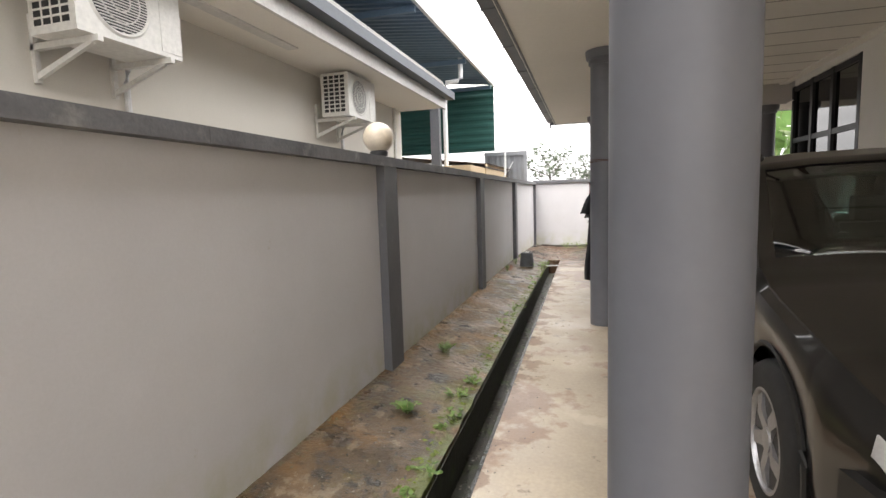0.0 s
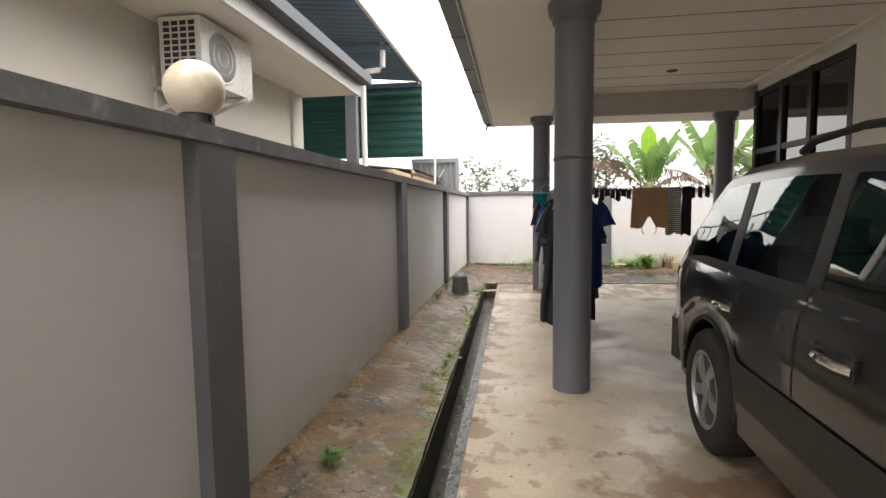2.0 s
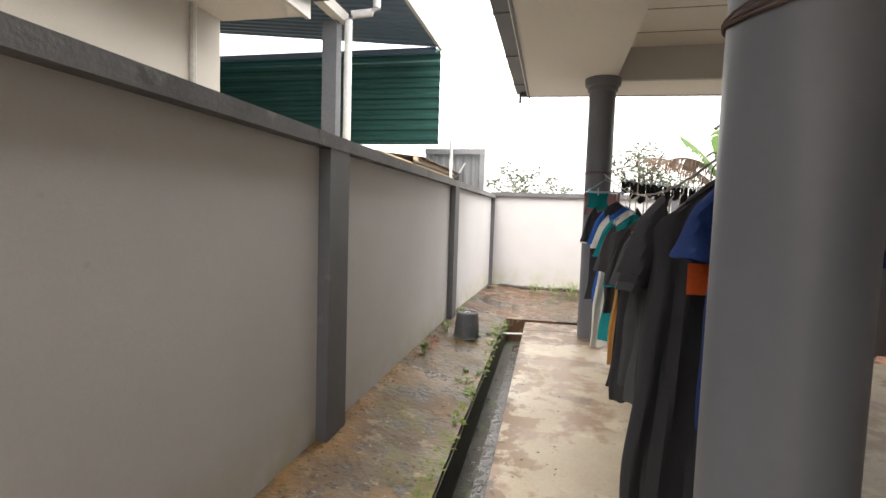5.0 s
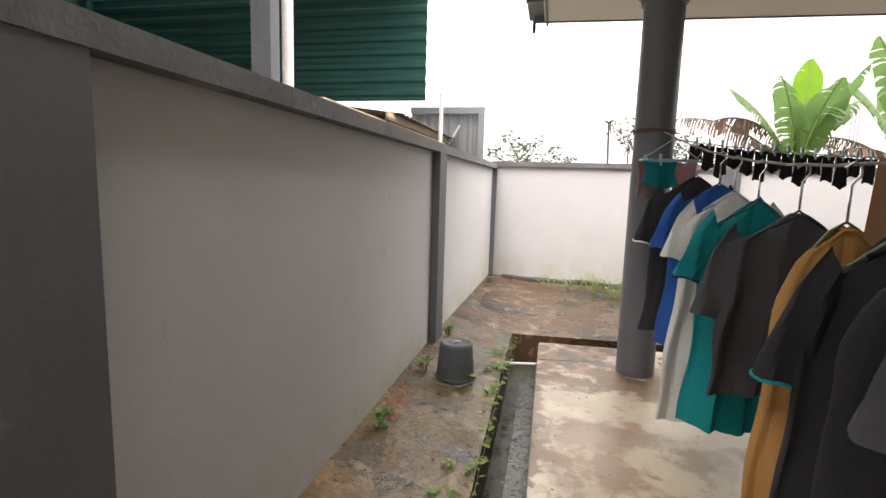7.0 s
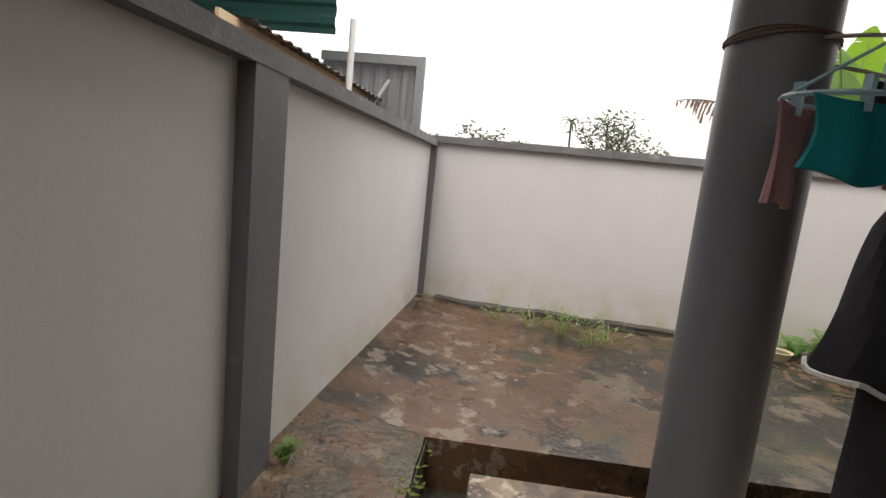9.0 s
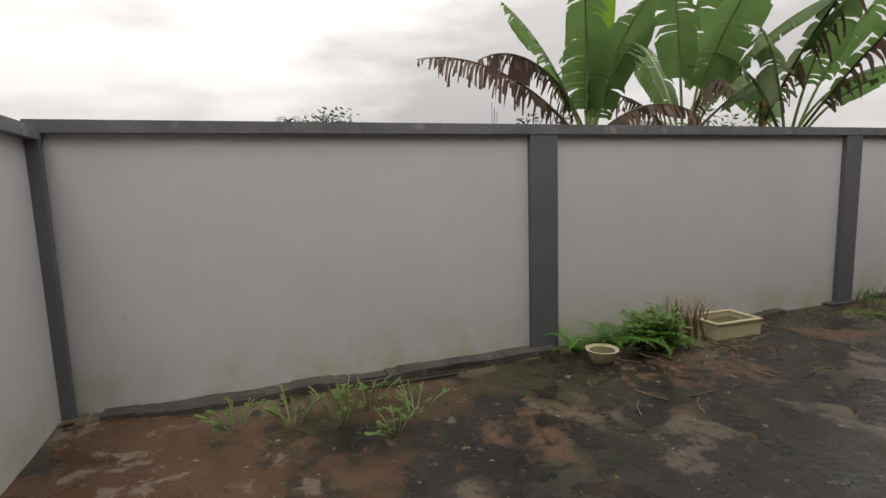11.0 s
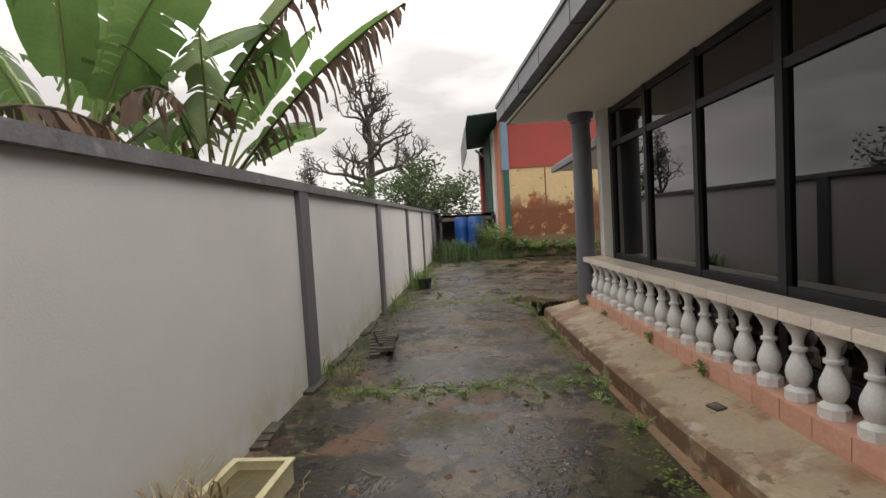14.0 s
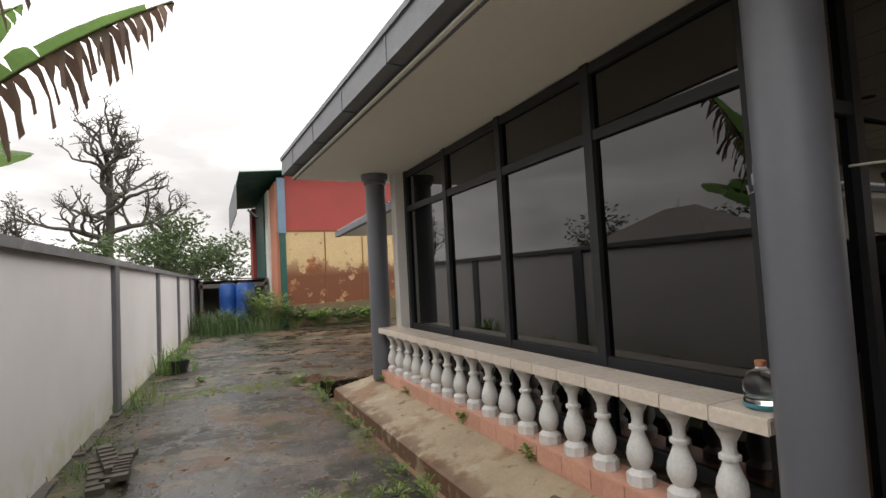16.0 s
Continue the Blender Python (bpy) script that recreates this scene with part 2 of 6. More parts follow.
SHEET_BLUE = mat("blue_corrugated_steel", (0.17, 0.25, 0.34), (0.13, 0.2, 0.28), 1.0, 0.5, 0.05, 30, metal=0.1)
SLATE = mat("dark_slate_metal", (0.07, 0.085, 0.1), (0.055, 0.065, 0.08), 1.0, 0.5, 0.05, 30)
SHEET_GREEN = mat("green_corrugated_steel", (0.02, 0.1, 0.085), (0.015, 0.075, 0.065), 1.0, 0.5, 0.05, 30, metal=0.2, stains=[((0.2, 0.28, 0.27), 18.0, 0.7, 0.74, 2.0, None, 0.6)])
SHEET_GREY = mat("grey_corrugated_zinc", (0.27, 0.28, 0.3), (0.22, 0.23, 0.25), 1.0, 0.5, 0.05, 30, metal=0.3)
WHITE_METAL = mat("white_painted_metal", (0.72, 0.71, 0.68), (0.66, 0.65, 0.61), 2.0, 0.5, 0.03, 30, stains=[((0.4, 0.36, 0.28), 5.0, 0.64, 0.74, 2.0, None, 0.4)])
PVC = mat("white_pvc_pipe", (0.74, 0.75, 0.76), (0.7, 0.7, 0.7), 2.0, 0.4, 0.0, 30)
CREAM_WALL = mat("cream_painted_wall", (0.62, 0.48, 0.31), (0.56, 0.43, 0.28), 1.2, 0.8, 0.1, 40, stains=[((0.2, 0.15, 0.1), 4.0, 0.64, 0.72, 2.0, None, 0.6)])
NEIGHBOUR_WALL = mat("offwhite_wall_paint", (0.7, 0.67, 0.61), (0.66, 0.63, 0.57), 0.9, 0.8, 0.05, 80, grainy=0.08)
EARTH = mat("dark_garden_earth", (0.06, 0.06, 0.03), (0.09, 0.07, 0.04), 0.5, 0.9, 0.5, 6)
BLACK_PLASTIC = mat("black_plastic", (0.02, 0.02, 0.022), (0.03, 0.03, 0.032), 8.0, 0.5, 0.05, 60)


# ---- mesh helpers ----
def box(bm, x0, x1, y0, y1, z0, z1):
    v = [bm.verts.new((x, y, z)) for z in (z0, z1) for y in (y0, y1) for x in (x0, x1)]
    for f in ((0, 2, 3, 1), (4, 5, 7, 6), (0, 1, 5, 4), (2, 6, 7, 3), (0, 4, 6, 2), (1, 3, 7, 5)):
        bm.faces.new([v[i] for i in f])


def prism(bm, pts, z0, z1):
    """An upright prism over a plan outline, counterclockwise."""
    a = [bm.verts.new((x, y, z0)) for x, y in pts]
    b = [bm.verts.new((x, y, z1)) for x, y in pts]
    n = len(pts)
    bm.faces.new(a[::-1])
    bm.faces.new(b)
    for i in range(n):
        bm.faces.new((a[i], a[(i + 1) % n], b[(i + 1) % n], b[i]))


def lathe(bm, profile, seg=20, cx=0.0, cy=0.0, caps=True):
    """Turns a list of (radius, z) round the upright axis through cx, cy."""
    rings = [[bm.verts.new((cx + r * math.cos(2 * math.pi * i / seg), cy + r * math.sin(2 * math.pi * i / seg), z)) for i in range(seg)] for r, z in profile]
    for a, b in zip(rings, rings[1:]):
        for i in range(seg):
            bm.faces.new((a[i], a[(i + 1) % seg], b[(i + 1) % seg], b[i]))
    if caps:
        bm.faces.new(rings[0][::-1])
        bm.faces.new(rings[-1])


def tube(bm, pts, r, seg=8, taper=None):
    """A round tube along points; taper: the end's radius."""
    pts = [Vector(p) for p in pts]
    rings, n = [], len(pts)
    for i, p in enumerate(pts):
        d = (pts[min(i + 1, n - 1)] - pts[max(i - 1, 0)]).normalized()
        up = Vector((0, 0, 1)) if abs(d.z) < 0.95 else Vector((1, 0, 0))
        a = d.cross(up).normalized()
        b = d.cross(a)
        rr = r if taper is None else r + (taper - r) * i / (n - 1)
        rings.append([bm.verts.new(p + rr * (math.cos(2 * math.pi * k / seg) * a + math.sin(2 * math.pi * k / seg) * b)) for k in range(seg)])
    for a, b in zip(rings, rings[1:]):
        for k in range(seg):
            bm.faces.new((a[k], a[(k + 1) % seg], b[(k + 1) % seg], b[k]))
    bm.faces.new(rings[0][::-1])
    bm.faces.new(rings[-1])


def corrugated(bm, origin, along, across, length, width, pitch=0.2, depth=0.03, thick=0.004):
    """A ribbed sheet: ribs run along, waves follow across."""
    o, a, c = Vector(origin), Vector(along).normalized(), Vector(across).normalized()
    nrm = a.cross(c)
    k = max(2, int(width / pitch))
    line = []
    for i in range(k):
        for f, h in ((0.0, 0), (0.3, 0), (0.45, 1), (0.75, 1)):
            line.append(((i + f) * width / k, h * depth))
    line.append((width, 0))
    rows = [[[bm.verts.new(o + c * w + a * s + nrm * (h + t)) for w, h in line] for s in (0, length)] for t in (0, -thick)]
    for r0, flip in ((rows[0], False), (rows[1], True)):
        for i in range(len(line) - 1):
            f = (r0[0][i], r0[0][i + 1], r0[1][i + 1], r0[1][i])
            bm.faces.new(f if flip else f[::-1])
    for e in (0, 1):
        for i in range(len(line) - 1):
            bm.faces.new((rows[0][e][i], rows[0][e][i + 1], rows[1][e][i + 1], rows[1][e][i]))


def soften(bm, width=0.006, seg=1, angle=30):
    edges = [e for e in bm.edges if len(e.link_faces) == 2 and e.calc_face_angle(0) > radians(angle)]
    bmesh.ops.bevel(bm, geom=edges, offset=width, segments=seg, affect="EDGES", clamp_overlap=True)


def part(name, bm, material, parent=None, label="", smooth=False):
    me = bpy.data.meshes.new(name)
    bmesh.ops.recalc_face_normals(bm, faces=bm.faces)
    bm.to_mesh(me)
    bm.free()
    me.materials.append(material)
    if smooth:
        for p in me.polygons:
            p.use_smooth = True
        me.set_sharp_from_angle(angle=radians(38))
    ob = new(name, me)
    if parent:
        ob.parent = parent
    if label:
        ob["label"] = label
    return ob


def boxpart(name, dims, material, parent=None, label="", bevel=0.0):
    bm = bmesh.new()
    box(bm, *dims)
    if bevel:
        soften(bm, bevel)
    return part(name, bm, material, parent, label)


def thing(name, label, category, group="", kind="", m=None):
    e = new(name)
    e.empty_display_size = 0.1
    if m is not None:
        e.matrix_basis = m
    return tagged(e, label, category, group, kind)


# ---- ground, porch floor, drains ----
YZ = -0.045  # level of the yard


def ledge_x(y):
    return -0.935 - 0.0135 * (y - 4.0)


def slab_x(y):
    return -0.668 - 0.011 * (y - 3.8)


def slab_y(x):
    return min(11.58 + 0.05 * (x + 0.8), 11.87)


def yard_y(x):
    return min(11.96 + 0.05 * (x + 1.07), 12.15)


def strip_z(x, y):
    """Height of the sloping strip that falls from the west wall to the drain."""
    past = min(1.0, max(0.0, (y - 11.5) / 3.1))
    edge = ledge_x(min(y, 11.93))
    f = min(1.0, max(0.0, (edge - x) / (edge + 1.72)))
    low = -0.03 + (YZ + 0.03) * min(1.0, max(0.0, (y - 11.6) / 0.5))
    return low + (0.1 - 0.09 * past - low) * f


def strip(y0, y1, step, rough):
    """The sloping strip between y0 and y1 as a finely uneven sheet with a skirt."""
    bm = bmesh.new()
    rows, n, y = [], 14, y0
    while y < y1 + step * 0.5:
        yy = min(y, y1)
        e = ledge_x(min(yy, 11.93))
        row = []
        for i in range(n + 1):
            x = -1.76 + (e + 1.76) * i / n
            inner = 0.0 if i == n else 1.0
            h = rough * inner * (noise.noise((x * 9, yy * 9, 2.0)) + 0.6 * noise.noise((x * 23, yy * 23, 5.0)))
            row.append(bm.verts.new((x + (0.012 * noise.noise((0.3, yy * 5, 8.0)) if i == n and y1 < 11.94 else 0.0), yy, strip_z(x, yy) + h)))
        row.append(bm.verts.new((e, yy, -0.45)))
        rows.append(row)
        y += step
    for a, b in zip(rows, rows[1:]):
        for i in range(n + 1):
            bm.faces.new((a[i], a[i + 1], b[i + 1], b[i]))
    return bm


bm = bmesh.new()
box(bm, -600, 600, -600, 600, -0.62, -0.6)
tagged(part("ground", bm, EARTH), "dark earth and rough grass beyond the walls", "ground", kind="structure")

bm = bmesh.new()
prism(bm, [(slab_x(-8), -8), (6.5, -8), (6.5, 10.9), (9.4, 10.9), (9.45, 11.2), (2.7, 11.2), (2.7, slab_y(2.7)), (slab_x(11.6), slab_y(-0.8))], -0.45, 0.0)
porch_floor = tagged(part("floor", bm, SLAB), "smooth beige cement porch floor with damp brown stains", "floor", kind="structure")

bm = bmesh.new()
top, foot = [], []
for x in (2.704, 3.4, 4.5, 6.0, 7.5, 9.0, 9.46):
    low = -0.12 * min(1.0, (x - 2.7) / 0.9)
    top.append([bm.verts.new((x, y, z)) for y, z in ((11.0, 0.006), (11.2, 0.006), (slab_y(x) - 0.02, low), (slab_y(x) + 0.004, low - 0.015))])
    foot.append([bm.verts.new((x, y, -0.45)) for y in (11.0, slab_y(x) + 0.004)])
for a, b, c, d in zip(top, top[1:], foot, foot[1:]):
    for i in range(3):
        bm.faces.new((a[i], b[i], b[i + 1], a[i + 1]))
    bm.faces.new((a[3], b[3], d[1], c[1]))
for a, c in ((top[0], foot[0]), (top[-1], foot[-1])):
    bm.faces.new((*a, c[1], c[0]))
tagged(part("apron", bm, APRON), "worn pale cement apron below the balustrade", "apron", kind="structure")

# Unseen pale slab, added to bounce light onto the neighbour's soffit and carport.
bm = bmesh.new()
prism(bm, [(-12, -8), (-1.86, -8), (-1.86, 16), (-12, 16)], -0.5, -0.12)
tagged(part("pavement_neighbour", bm, SLAB), "unseen pale slab added to bounce light up beside the neighbouring house", "paving", kind="structure")

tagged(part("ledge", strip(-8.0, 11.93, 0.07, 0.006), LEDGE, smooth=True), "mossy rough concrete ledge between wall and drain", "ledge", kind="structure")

tagged(part("pavement_west", strip(11.934, 15.3, 0.07, 0.004), YARD, smooth=True), "wet stained concrete rising to the wall", "yard", kind="structure")
bm = bmesh.new()
prism(bm, [(ledge_x(11.93), 11.934), (2.7, yard_y(2.7)), (9.72, yard_y(9.72)), (9.72, 12.0), (22.5, 12.0), (22.5, 16.2), (ledge_x(11.93), 16.2)], -0.5, YZ)
tagged(part("pavement", bm, YARD), "wet dark concrete yard with brown and mossy stains", "yard", kind="structure")
boxpart("pavement_side", (9.6, 22.5, 4.0, 11.996, -0.5, YZ), YARD)["kind"] = "structure"

bm = bmesh.new()
box(bm, -1.3, 9.7, -8, 12.4, -0.5, -0.36)
tagged(part("drain_floor", bm, DRAIN), "slimy dark floor of the open drain", "drain", kind="structure")
bm = bmesh.new()
prism(bm, [(slab_x(-8) - 0.15, -8), (slab_x(-8), -8), (slab_x(11.6), 11.6), (slab_x(11.6) - 0.15, 11.6)], -0.36, -0.335)
tagged(part("water", bm, WATER), "shallow dark water standing in the drain", "water", kind="structure")

def drain_face(a, b, z0, z1, t=0.006, material=DRAIN, label="slimy dark side of the open drain"):
    """A thin slimy skin on the side of a drain, from a to b; it stands out to the right of that way."""
    d = Vector((b[0] - a[0], b[1] - a[1])).normalized() * t
    bm = bmesh.new()
    prism(bm, [(a[0], a[1]), (a[0] + d.y, a[1] - d.x), (b[0] + d.y, b[1] - d.x), (b[0], b[1])], z0, z1)
    tagged(part("drain_wall", bm, material), label, "drain", kind="structure")


drain_face((ledge_x(-8) + 0.004, -8), (ledge_x(11.93) + 0.004, 11.93), -0.4, -0.06)
drain_face((slab_x(11.6), slab_y(-0.8)), (slab_x(-8), -8), -0.4, -0.02)
drain_face((9.46, slab_y(9.45) + 0.006), (3.6, slab_y(3.6) + 0.006), -0.4, -0.16, 0.006, BROWN_CEMENT, "brown stained cement side of the apron")
drain_face((2.7, slab_y(2.7)), (-0.74, slab_y(-0.8)), -0.4, -0.03, 0.006, BROWN_CEMENT, "brown stained cement side of the porch floor")
bm = bmesh.new()
box(bm, 1.5, 9.68, 11.6, 12.2, -0.37, -0.29)
tagged(part("drain_mud", bm, BROWN_CEMENT), "brown mud settled in the drain by the apron", "mud", kind="structure")

# a crack across the corner of the porch floor
bm = bmesh.new()
rc = random.Random(8)
for x0, y0, x1, y1, n in ((-0.74, 11.08, -0.1, 11.2, 16), (-0.3, 10.5, -0.22, 10.7, 6)):
    last = None
    for i in range(n + 1):
        p = (x0 + (x1 - x0) * i / n, y0 + (y1 - y0) * i / n + rc.uniform(-0.012, 0.012))
        if last:
            prism(bm, [(last[0], last[1] - 0.005), (p[0], p[1] - 0.005), (p[0], p[1] + 0.005), (last[0], last[1] + 0.005)], -0.01, 0.0015)
        last = p
tagged(part("crack", bm, DRAIN), "thin dark crack in the cement floor", "crack", kind="structure")

# pieces of paving joints in the yard
for x0, x1, y0, y1 in ((9.78, 10.25, 12.2, 14.0), (5.28, 5.5, 12.2, 14.6)):
    bm = bmesh.new()
    prism(bm, [(x0, y0), (x0 + 0.045, y0), (x1 + 0.03, y1), (x1, y1)], YZ - 0.02, YZ + 0.003)
    part("joint", bm, DRAIN)["kind"] = "structure"

# lip of rough concrete along the foot of the north wall
bm = bmesh.new()
for i in range(150):
    x = -1.5 + i * 0.1
    if x > 1.9 and (x > 9.5 or noise.noise((x * 1.3, 5, 2)) < -0.05):
        continue
    w = (0.17 if x < 1.9 else 0.1) + 0.06 * noise.noise((x * 1.7, 3, 0))
    h = (0.045 if x < 1.9 else 0.028) + 0.03 * noise.noise((x * 2.3, 9, 1))
    yb = 15.16 - 0.045 * (x + 1.73)
    box(bm, x, x + 0.099, yb - w, yb, YZ, YZ + h)
tagged(part("kerb", bm, MORTAR), "low broken mortar lip along the wall foot", "kerb", kind="structure")


# ---- boundary walls ----
def boundary(name, label, x0, y0, ux, uy, posts, start, end, z0, top=1.9, cap=0.08, proud=0.05):
    """A rendered wall with proud pilasters and a coping; its face runs from x0, y0 along ux, uy, and it stands to the left of that way."""
    wall = thing(name, label, "wall", kind="structure", m=Matrix(((ux, -uy, 0, x0), (uy, ux, 0, y0), (0, 0, 1, 0), (0, 0, 0, 1))))
    boxpart("panel", (start, end, 0.0, 0.13, z0, top - cap), WALL_WHITE, wall)
    s = start
    while s < end:
        e = min(s + 3.3, end)
        boxpart("coping", (s, e - 0.002, -proud - 0.005, 0.2, top - cap, top), COPING, wall, bevel=0.008)
        s = e
    for p, w in posts:
        boxpart("pilaster", (p - w / 2, p + w / 2, -proud, 0.18, z0, top - cap + 0.002), WALL_GREY, wall, bevel=0.008)
    return wall


# west wall runs north; local x is along +y
west = boundary("wall_west", "white rendered boundary wall with dark grey pilasters", -1.72, 0.0, 0.0, 1.0,
                [(-6.8, 0.26), (-3.3, 0.26), (0.3, 0.26), (3.93, 0.27), (7.54, 0.26), (11.1, 0.26), (15.1, 0.06)], -8.0, 15.36, -0.3, 1.852, 0.075, 0.07)
k = math.hypot(1, 0.045)
north = boundary("wall_north", "long white rendered wall with dark grey pilasters and coping", -1.73, 15.16, 1 / k, -0.045 / k,
                 [(0.03, 0.06), (3.57, 0.26), (7.42, 0.25), (11.28, 0.25), (15.1, 0.24), (18.9, 0.24), (22.7, 0.24), (26.5, 0.24)], 0.0, 29.0, -0.4)


# ---- the house ----
def column(x, y, top=3.05, r=0.15):
    c = thing("column", "round grey painted concrete column with a small capital", "column", "porch columns", m=pose(x, y, 0))
    bm = bmesh.new()
    lathe(bm, [(r, 0.0), (r, top - 0.16)], 32)
    part("shaft", bm, COLUMN_GREY, c, smooth=True)
    bm = bmesh.new()
    lathe(bm, [(r + 0.001, top - 0.158), (r + 0.02, top - 0.14), (r + 0.02, top - 0.1), (r + 0.045, top - 0.085), (r + 0.05, top - 0.06), (r + 0.055, top)], 32)
    part("capital", bm, COLUMN_GREY, c, smooth=True)
    return c


COLS = [(0.12, 1.3), (0.07, 6.02), (0.05, 11.02), (3.16, 11.25), (9.1, 11.22)]
for cx, cy in COLS:
    column(cx, cy)

# eaves: outer edge of the gutter at the corners
SW, NW, NE = (-0.88, -1.9), (-0.97, 11.9), (9.62, 12.45)
bm = bmesh.new()
prism(bm, [(SW[0] + 0.1, SW[1]), (0.2, -1.9), (0.2, 11.15), (3.44, 11.15), (3.44, 10.8), (9.62, 10.8), (9.62, 12.36), (NW[0] + 0.1, 11.83)], 3.05, 3.07)
tagged(part("ceiling_eaves", bm, SOFFIT), "flat white boarded soffit under the eaves", "soffit", kind="structure")
# Raised strips whose grey paints in the shade of the board joints.
joints = bmesh.new()
JOINT_GREY = mat("grey_joint_shade", (0.38, 0.35, 0.31), (0.33, 0.3, 0.27), 3.0, 0.8, 0.0, 30)
bm = bmesh.new()
box(bm, 0.2, 3.5, -1.9, 11.1, 3.43, 3.47)
for i in range(32):
    y = 10.62 - i * 0.62
    if y > -1.8:
        box(joints, 0.2, 3.45, y, y + 0.014, 3.426, 3.4299)
box(bm, 3.3, 3.445, -1.9, 11.1, 3.40, 3.4299)
tagged(part("ceiling_joints", joints, JOINT_GREY), "thin joints between the ceiling boards, gap shade put in as grey", "ceiling", kind="structure")
tagged(part("ceiling", bm, SOFFIT), "white porch ceiling boards with thin cover strips", "ceiling", kind="structure")
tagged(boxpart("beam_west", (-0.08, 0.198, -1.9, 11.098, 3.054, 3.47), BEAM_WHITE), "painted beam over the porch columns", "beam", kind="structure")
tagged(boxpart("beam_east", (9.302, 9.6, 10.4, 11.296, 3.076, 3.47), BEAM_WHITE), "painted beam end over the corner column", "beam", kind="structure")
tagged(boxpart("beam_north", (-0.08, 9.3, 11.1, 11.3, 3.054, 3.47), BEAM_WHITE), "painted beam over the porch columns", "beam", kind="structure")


def gutter(name, a, b, label):
    """A box gutter from a to b, seen from below, with its fascia."""
    g = thing(name, label, "gutter", kind="structure")
    d = Vector((b[0] - a[0], b[1] - a[1])).normalized()
    n = Vector((d.y, -d.x))

    def strip(o0, o1, z0, z1):
        bm = bmesh.new()
        q = [Vector(a) + n * o0, Vector(b) + n * o0, Vector(b) + n * o1, Vector(a) + n * o1]
        prism(bm, [tuple(v) for v in q], z0, z1)
        return bm

    part("gutter_trough", strip(-0.05, 0.11, 3.1, 3.34), GUTTER, g)
    part("gutter_lip", strip(-0.07, -0.03, 3.32, 3.37), GUTTER, g)
    part("fascia", strip(0.112, 0.135, 3.04, 3.24), GUTTER, g)
    L = (Vector(b) - Vector(a)).length
    s = 0.6
    while s < L:
        p = Vector(a) + d * s
        bm = bmesh.new()
        q = [p - n * 0.056, p - n * 0.056 + d * 0.03, p + d * 0.03 + n * 0.112, p + n * 0.112]
        prism(bm, [tuple(v) for v in q], 3.09, 3.35)
        part("bracket", bm, GUTTER, g)
        s += 1.15
    return g


gutter("gutter_west", SW, NW, "grey metal box gutter along the porch eaves")
gutter("gutter_north", NW, NE, "grey metal box gutter above the big windows")
bm = bmesh.new()
box(bm, -0.985, -0.955, 11.86, 11.89, 2.98, 3.09)
part("gutter_outlet", bm, FRAME_DARK)["kind"] = "structure"

# hipped roof
bm = bmesh.new()
q = [(-0.66, -1.85, 3.49), (-0.68, 11.65, 3.49), (9.5, 12.02, 3.49), (9.5, -1.85, 3.49), (3.5, 1.0, 4.9), (3.5, 7.0, 4.9), (5.5, 7.0, 4.9), (5.5, 1.0, 4.9)]
v = [bm.verts.new(p) for p in q]
for f in ((0, 4, 5, 1), (1, 5, 6, 2), (2, 6, 7, 3), (3, 7, 4, 0), (4, 7, 6, 5), (0, 1, 2, 3)):
    bm.faces.new([v[i] for i in f])
tagged(part("roof", bm, GUTTER), "low grey metal hipped roof", "roof", kind="structure")

# walls of the house: porch side x = 3.45, garden side y = 10.93
WX, WY = 3.45, 10.83
tagged(boxpart("wall_porch", (WX, WX + 0.2, -8, 8.4, 0, 3.43), HOUSE_WHITE), "white painted house wall on the porch", "wall", kind="structure")
tagged(boxpart("wall_porch_lintel", (WX + 0.002, WX + 0.198, 8.4, 10.78, 3.3, 3.43), HOUSE_WHITE), "white wall strip over the porch window", "wall", kind="structure")
tagged(boxpart("wall_east", (8.86, 9.05, 4.0, 10.99, 0, 3.05), HOUSE_WHITE), "white painted end wall of the house", "wall", kind="structure")
tagged(boxpart("wall_inner", (3.7, 8.8, 3.9, 4.1, 0, 3.4), HOUSE_WHITE), "plain inner wall of the dim room", "wall", kind="structure")
tagged(boxpart("ceiling_room", (3.66, 8.85, 4.1, 10.85, 3.1, 3.14), SOFFIT), "plain white room ceiling", "ceiling", kind="structure")


def window_wall(name, label, m, lines, z0, z1, transom, sash_low=None):
    """Dark aluminium window wall: local x along the wall, local y outwards; lines are the mullions' places."""
    w = thing(name, label, "window", kind="structure", m=m)
    for i, a in enumerate(lines):
        boxpart("mullion", (a - 0.045, a + 0.045, -0.05, 0.05, z0, z1), FRAME_DARK, w, bevel=0.004)
    for a, b in zip(lines, lines[1:]):
        a, b = a + 0.045, b - 0.045
        for zz in (z0 + 0.04, transom, z1 - 0.05) + ((sash_low,) if sash_low else ()):
            boxpart("rail", (a, b, -0.04, 0.04, zz - 0.04, zz + 0.04), FRAME_DARK, w, bevel=0.004)
        levels = [z0 + 0.08] + ([sash_low - 0.04, sash_low + 0.04] if sash_low else []) + [transom - 0.04, transom + 0.04, z1 - 0.09]
        for lo, hi in zip(levels[::2], levels[1::2]):
            pane = boxpart("pane", (a, b, -0.006, 0.006, lo, hi), GLASS_DARK, w)
            pane.visible_shadow = False
    return w


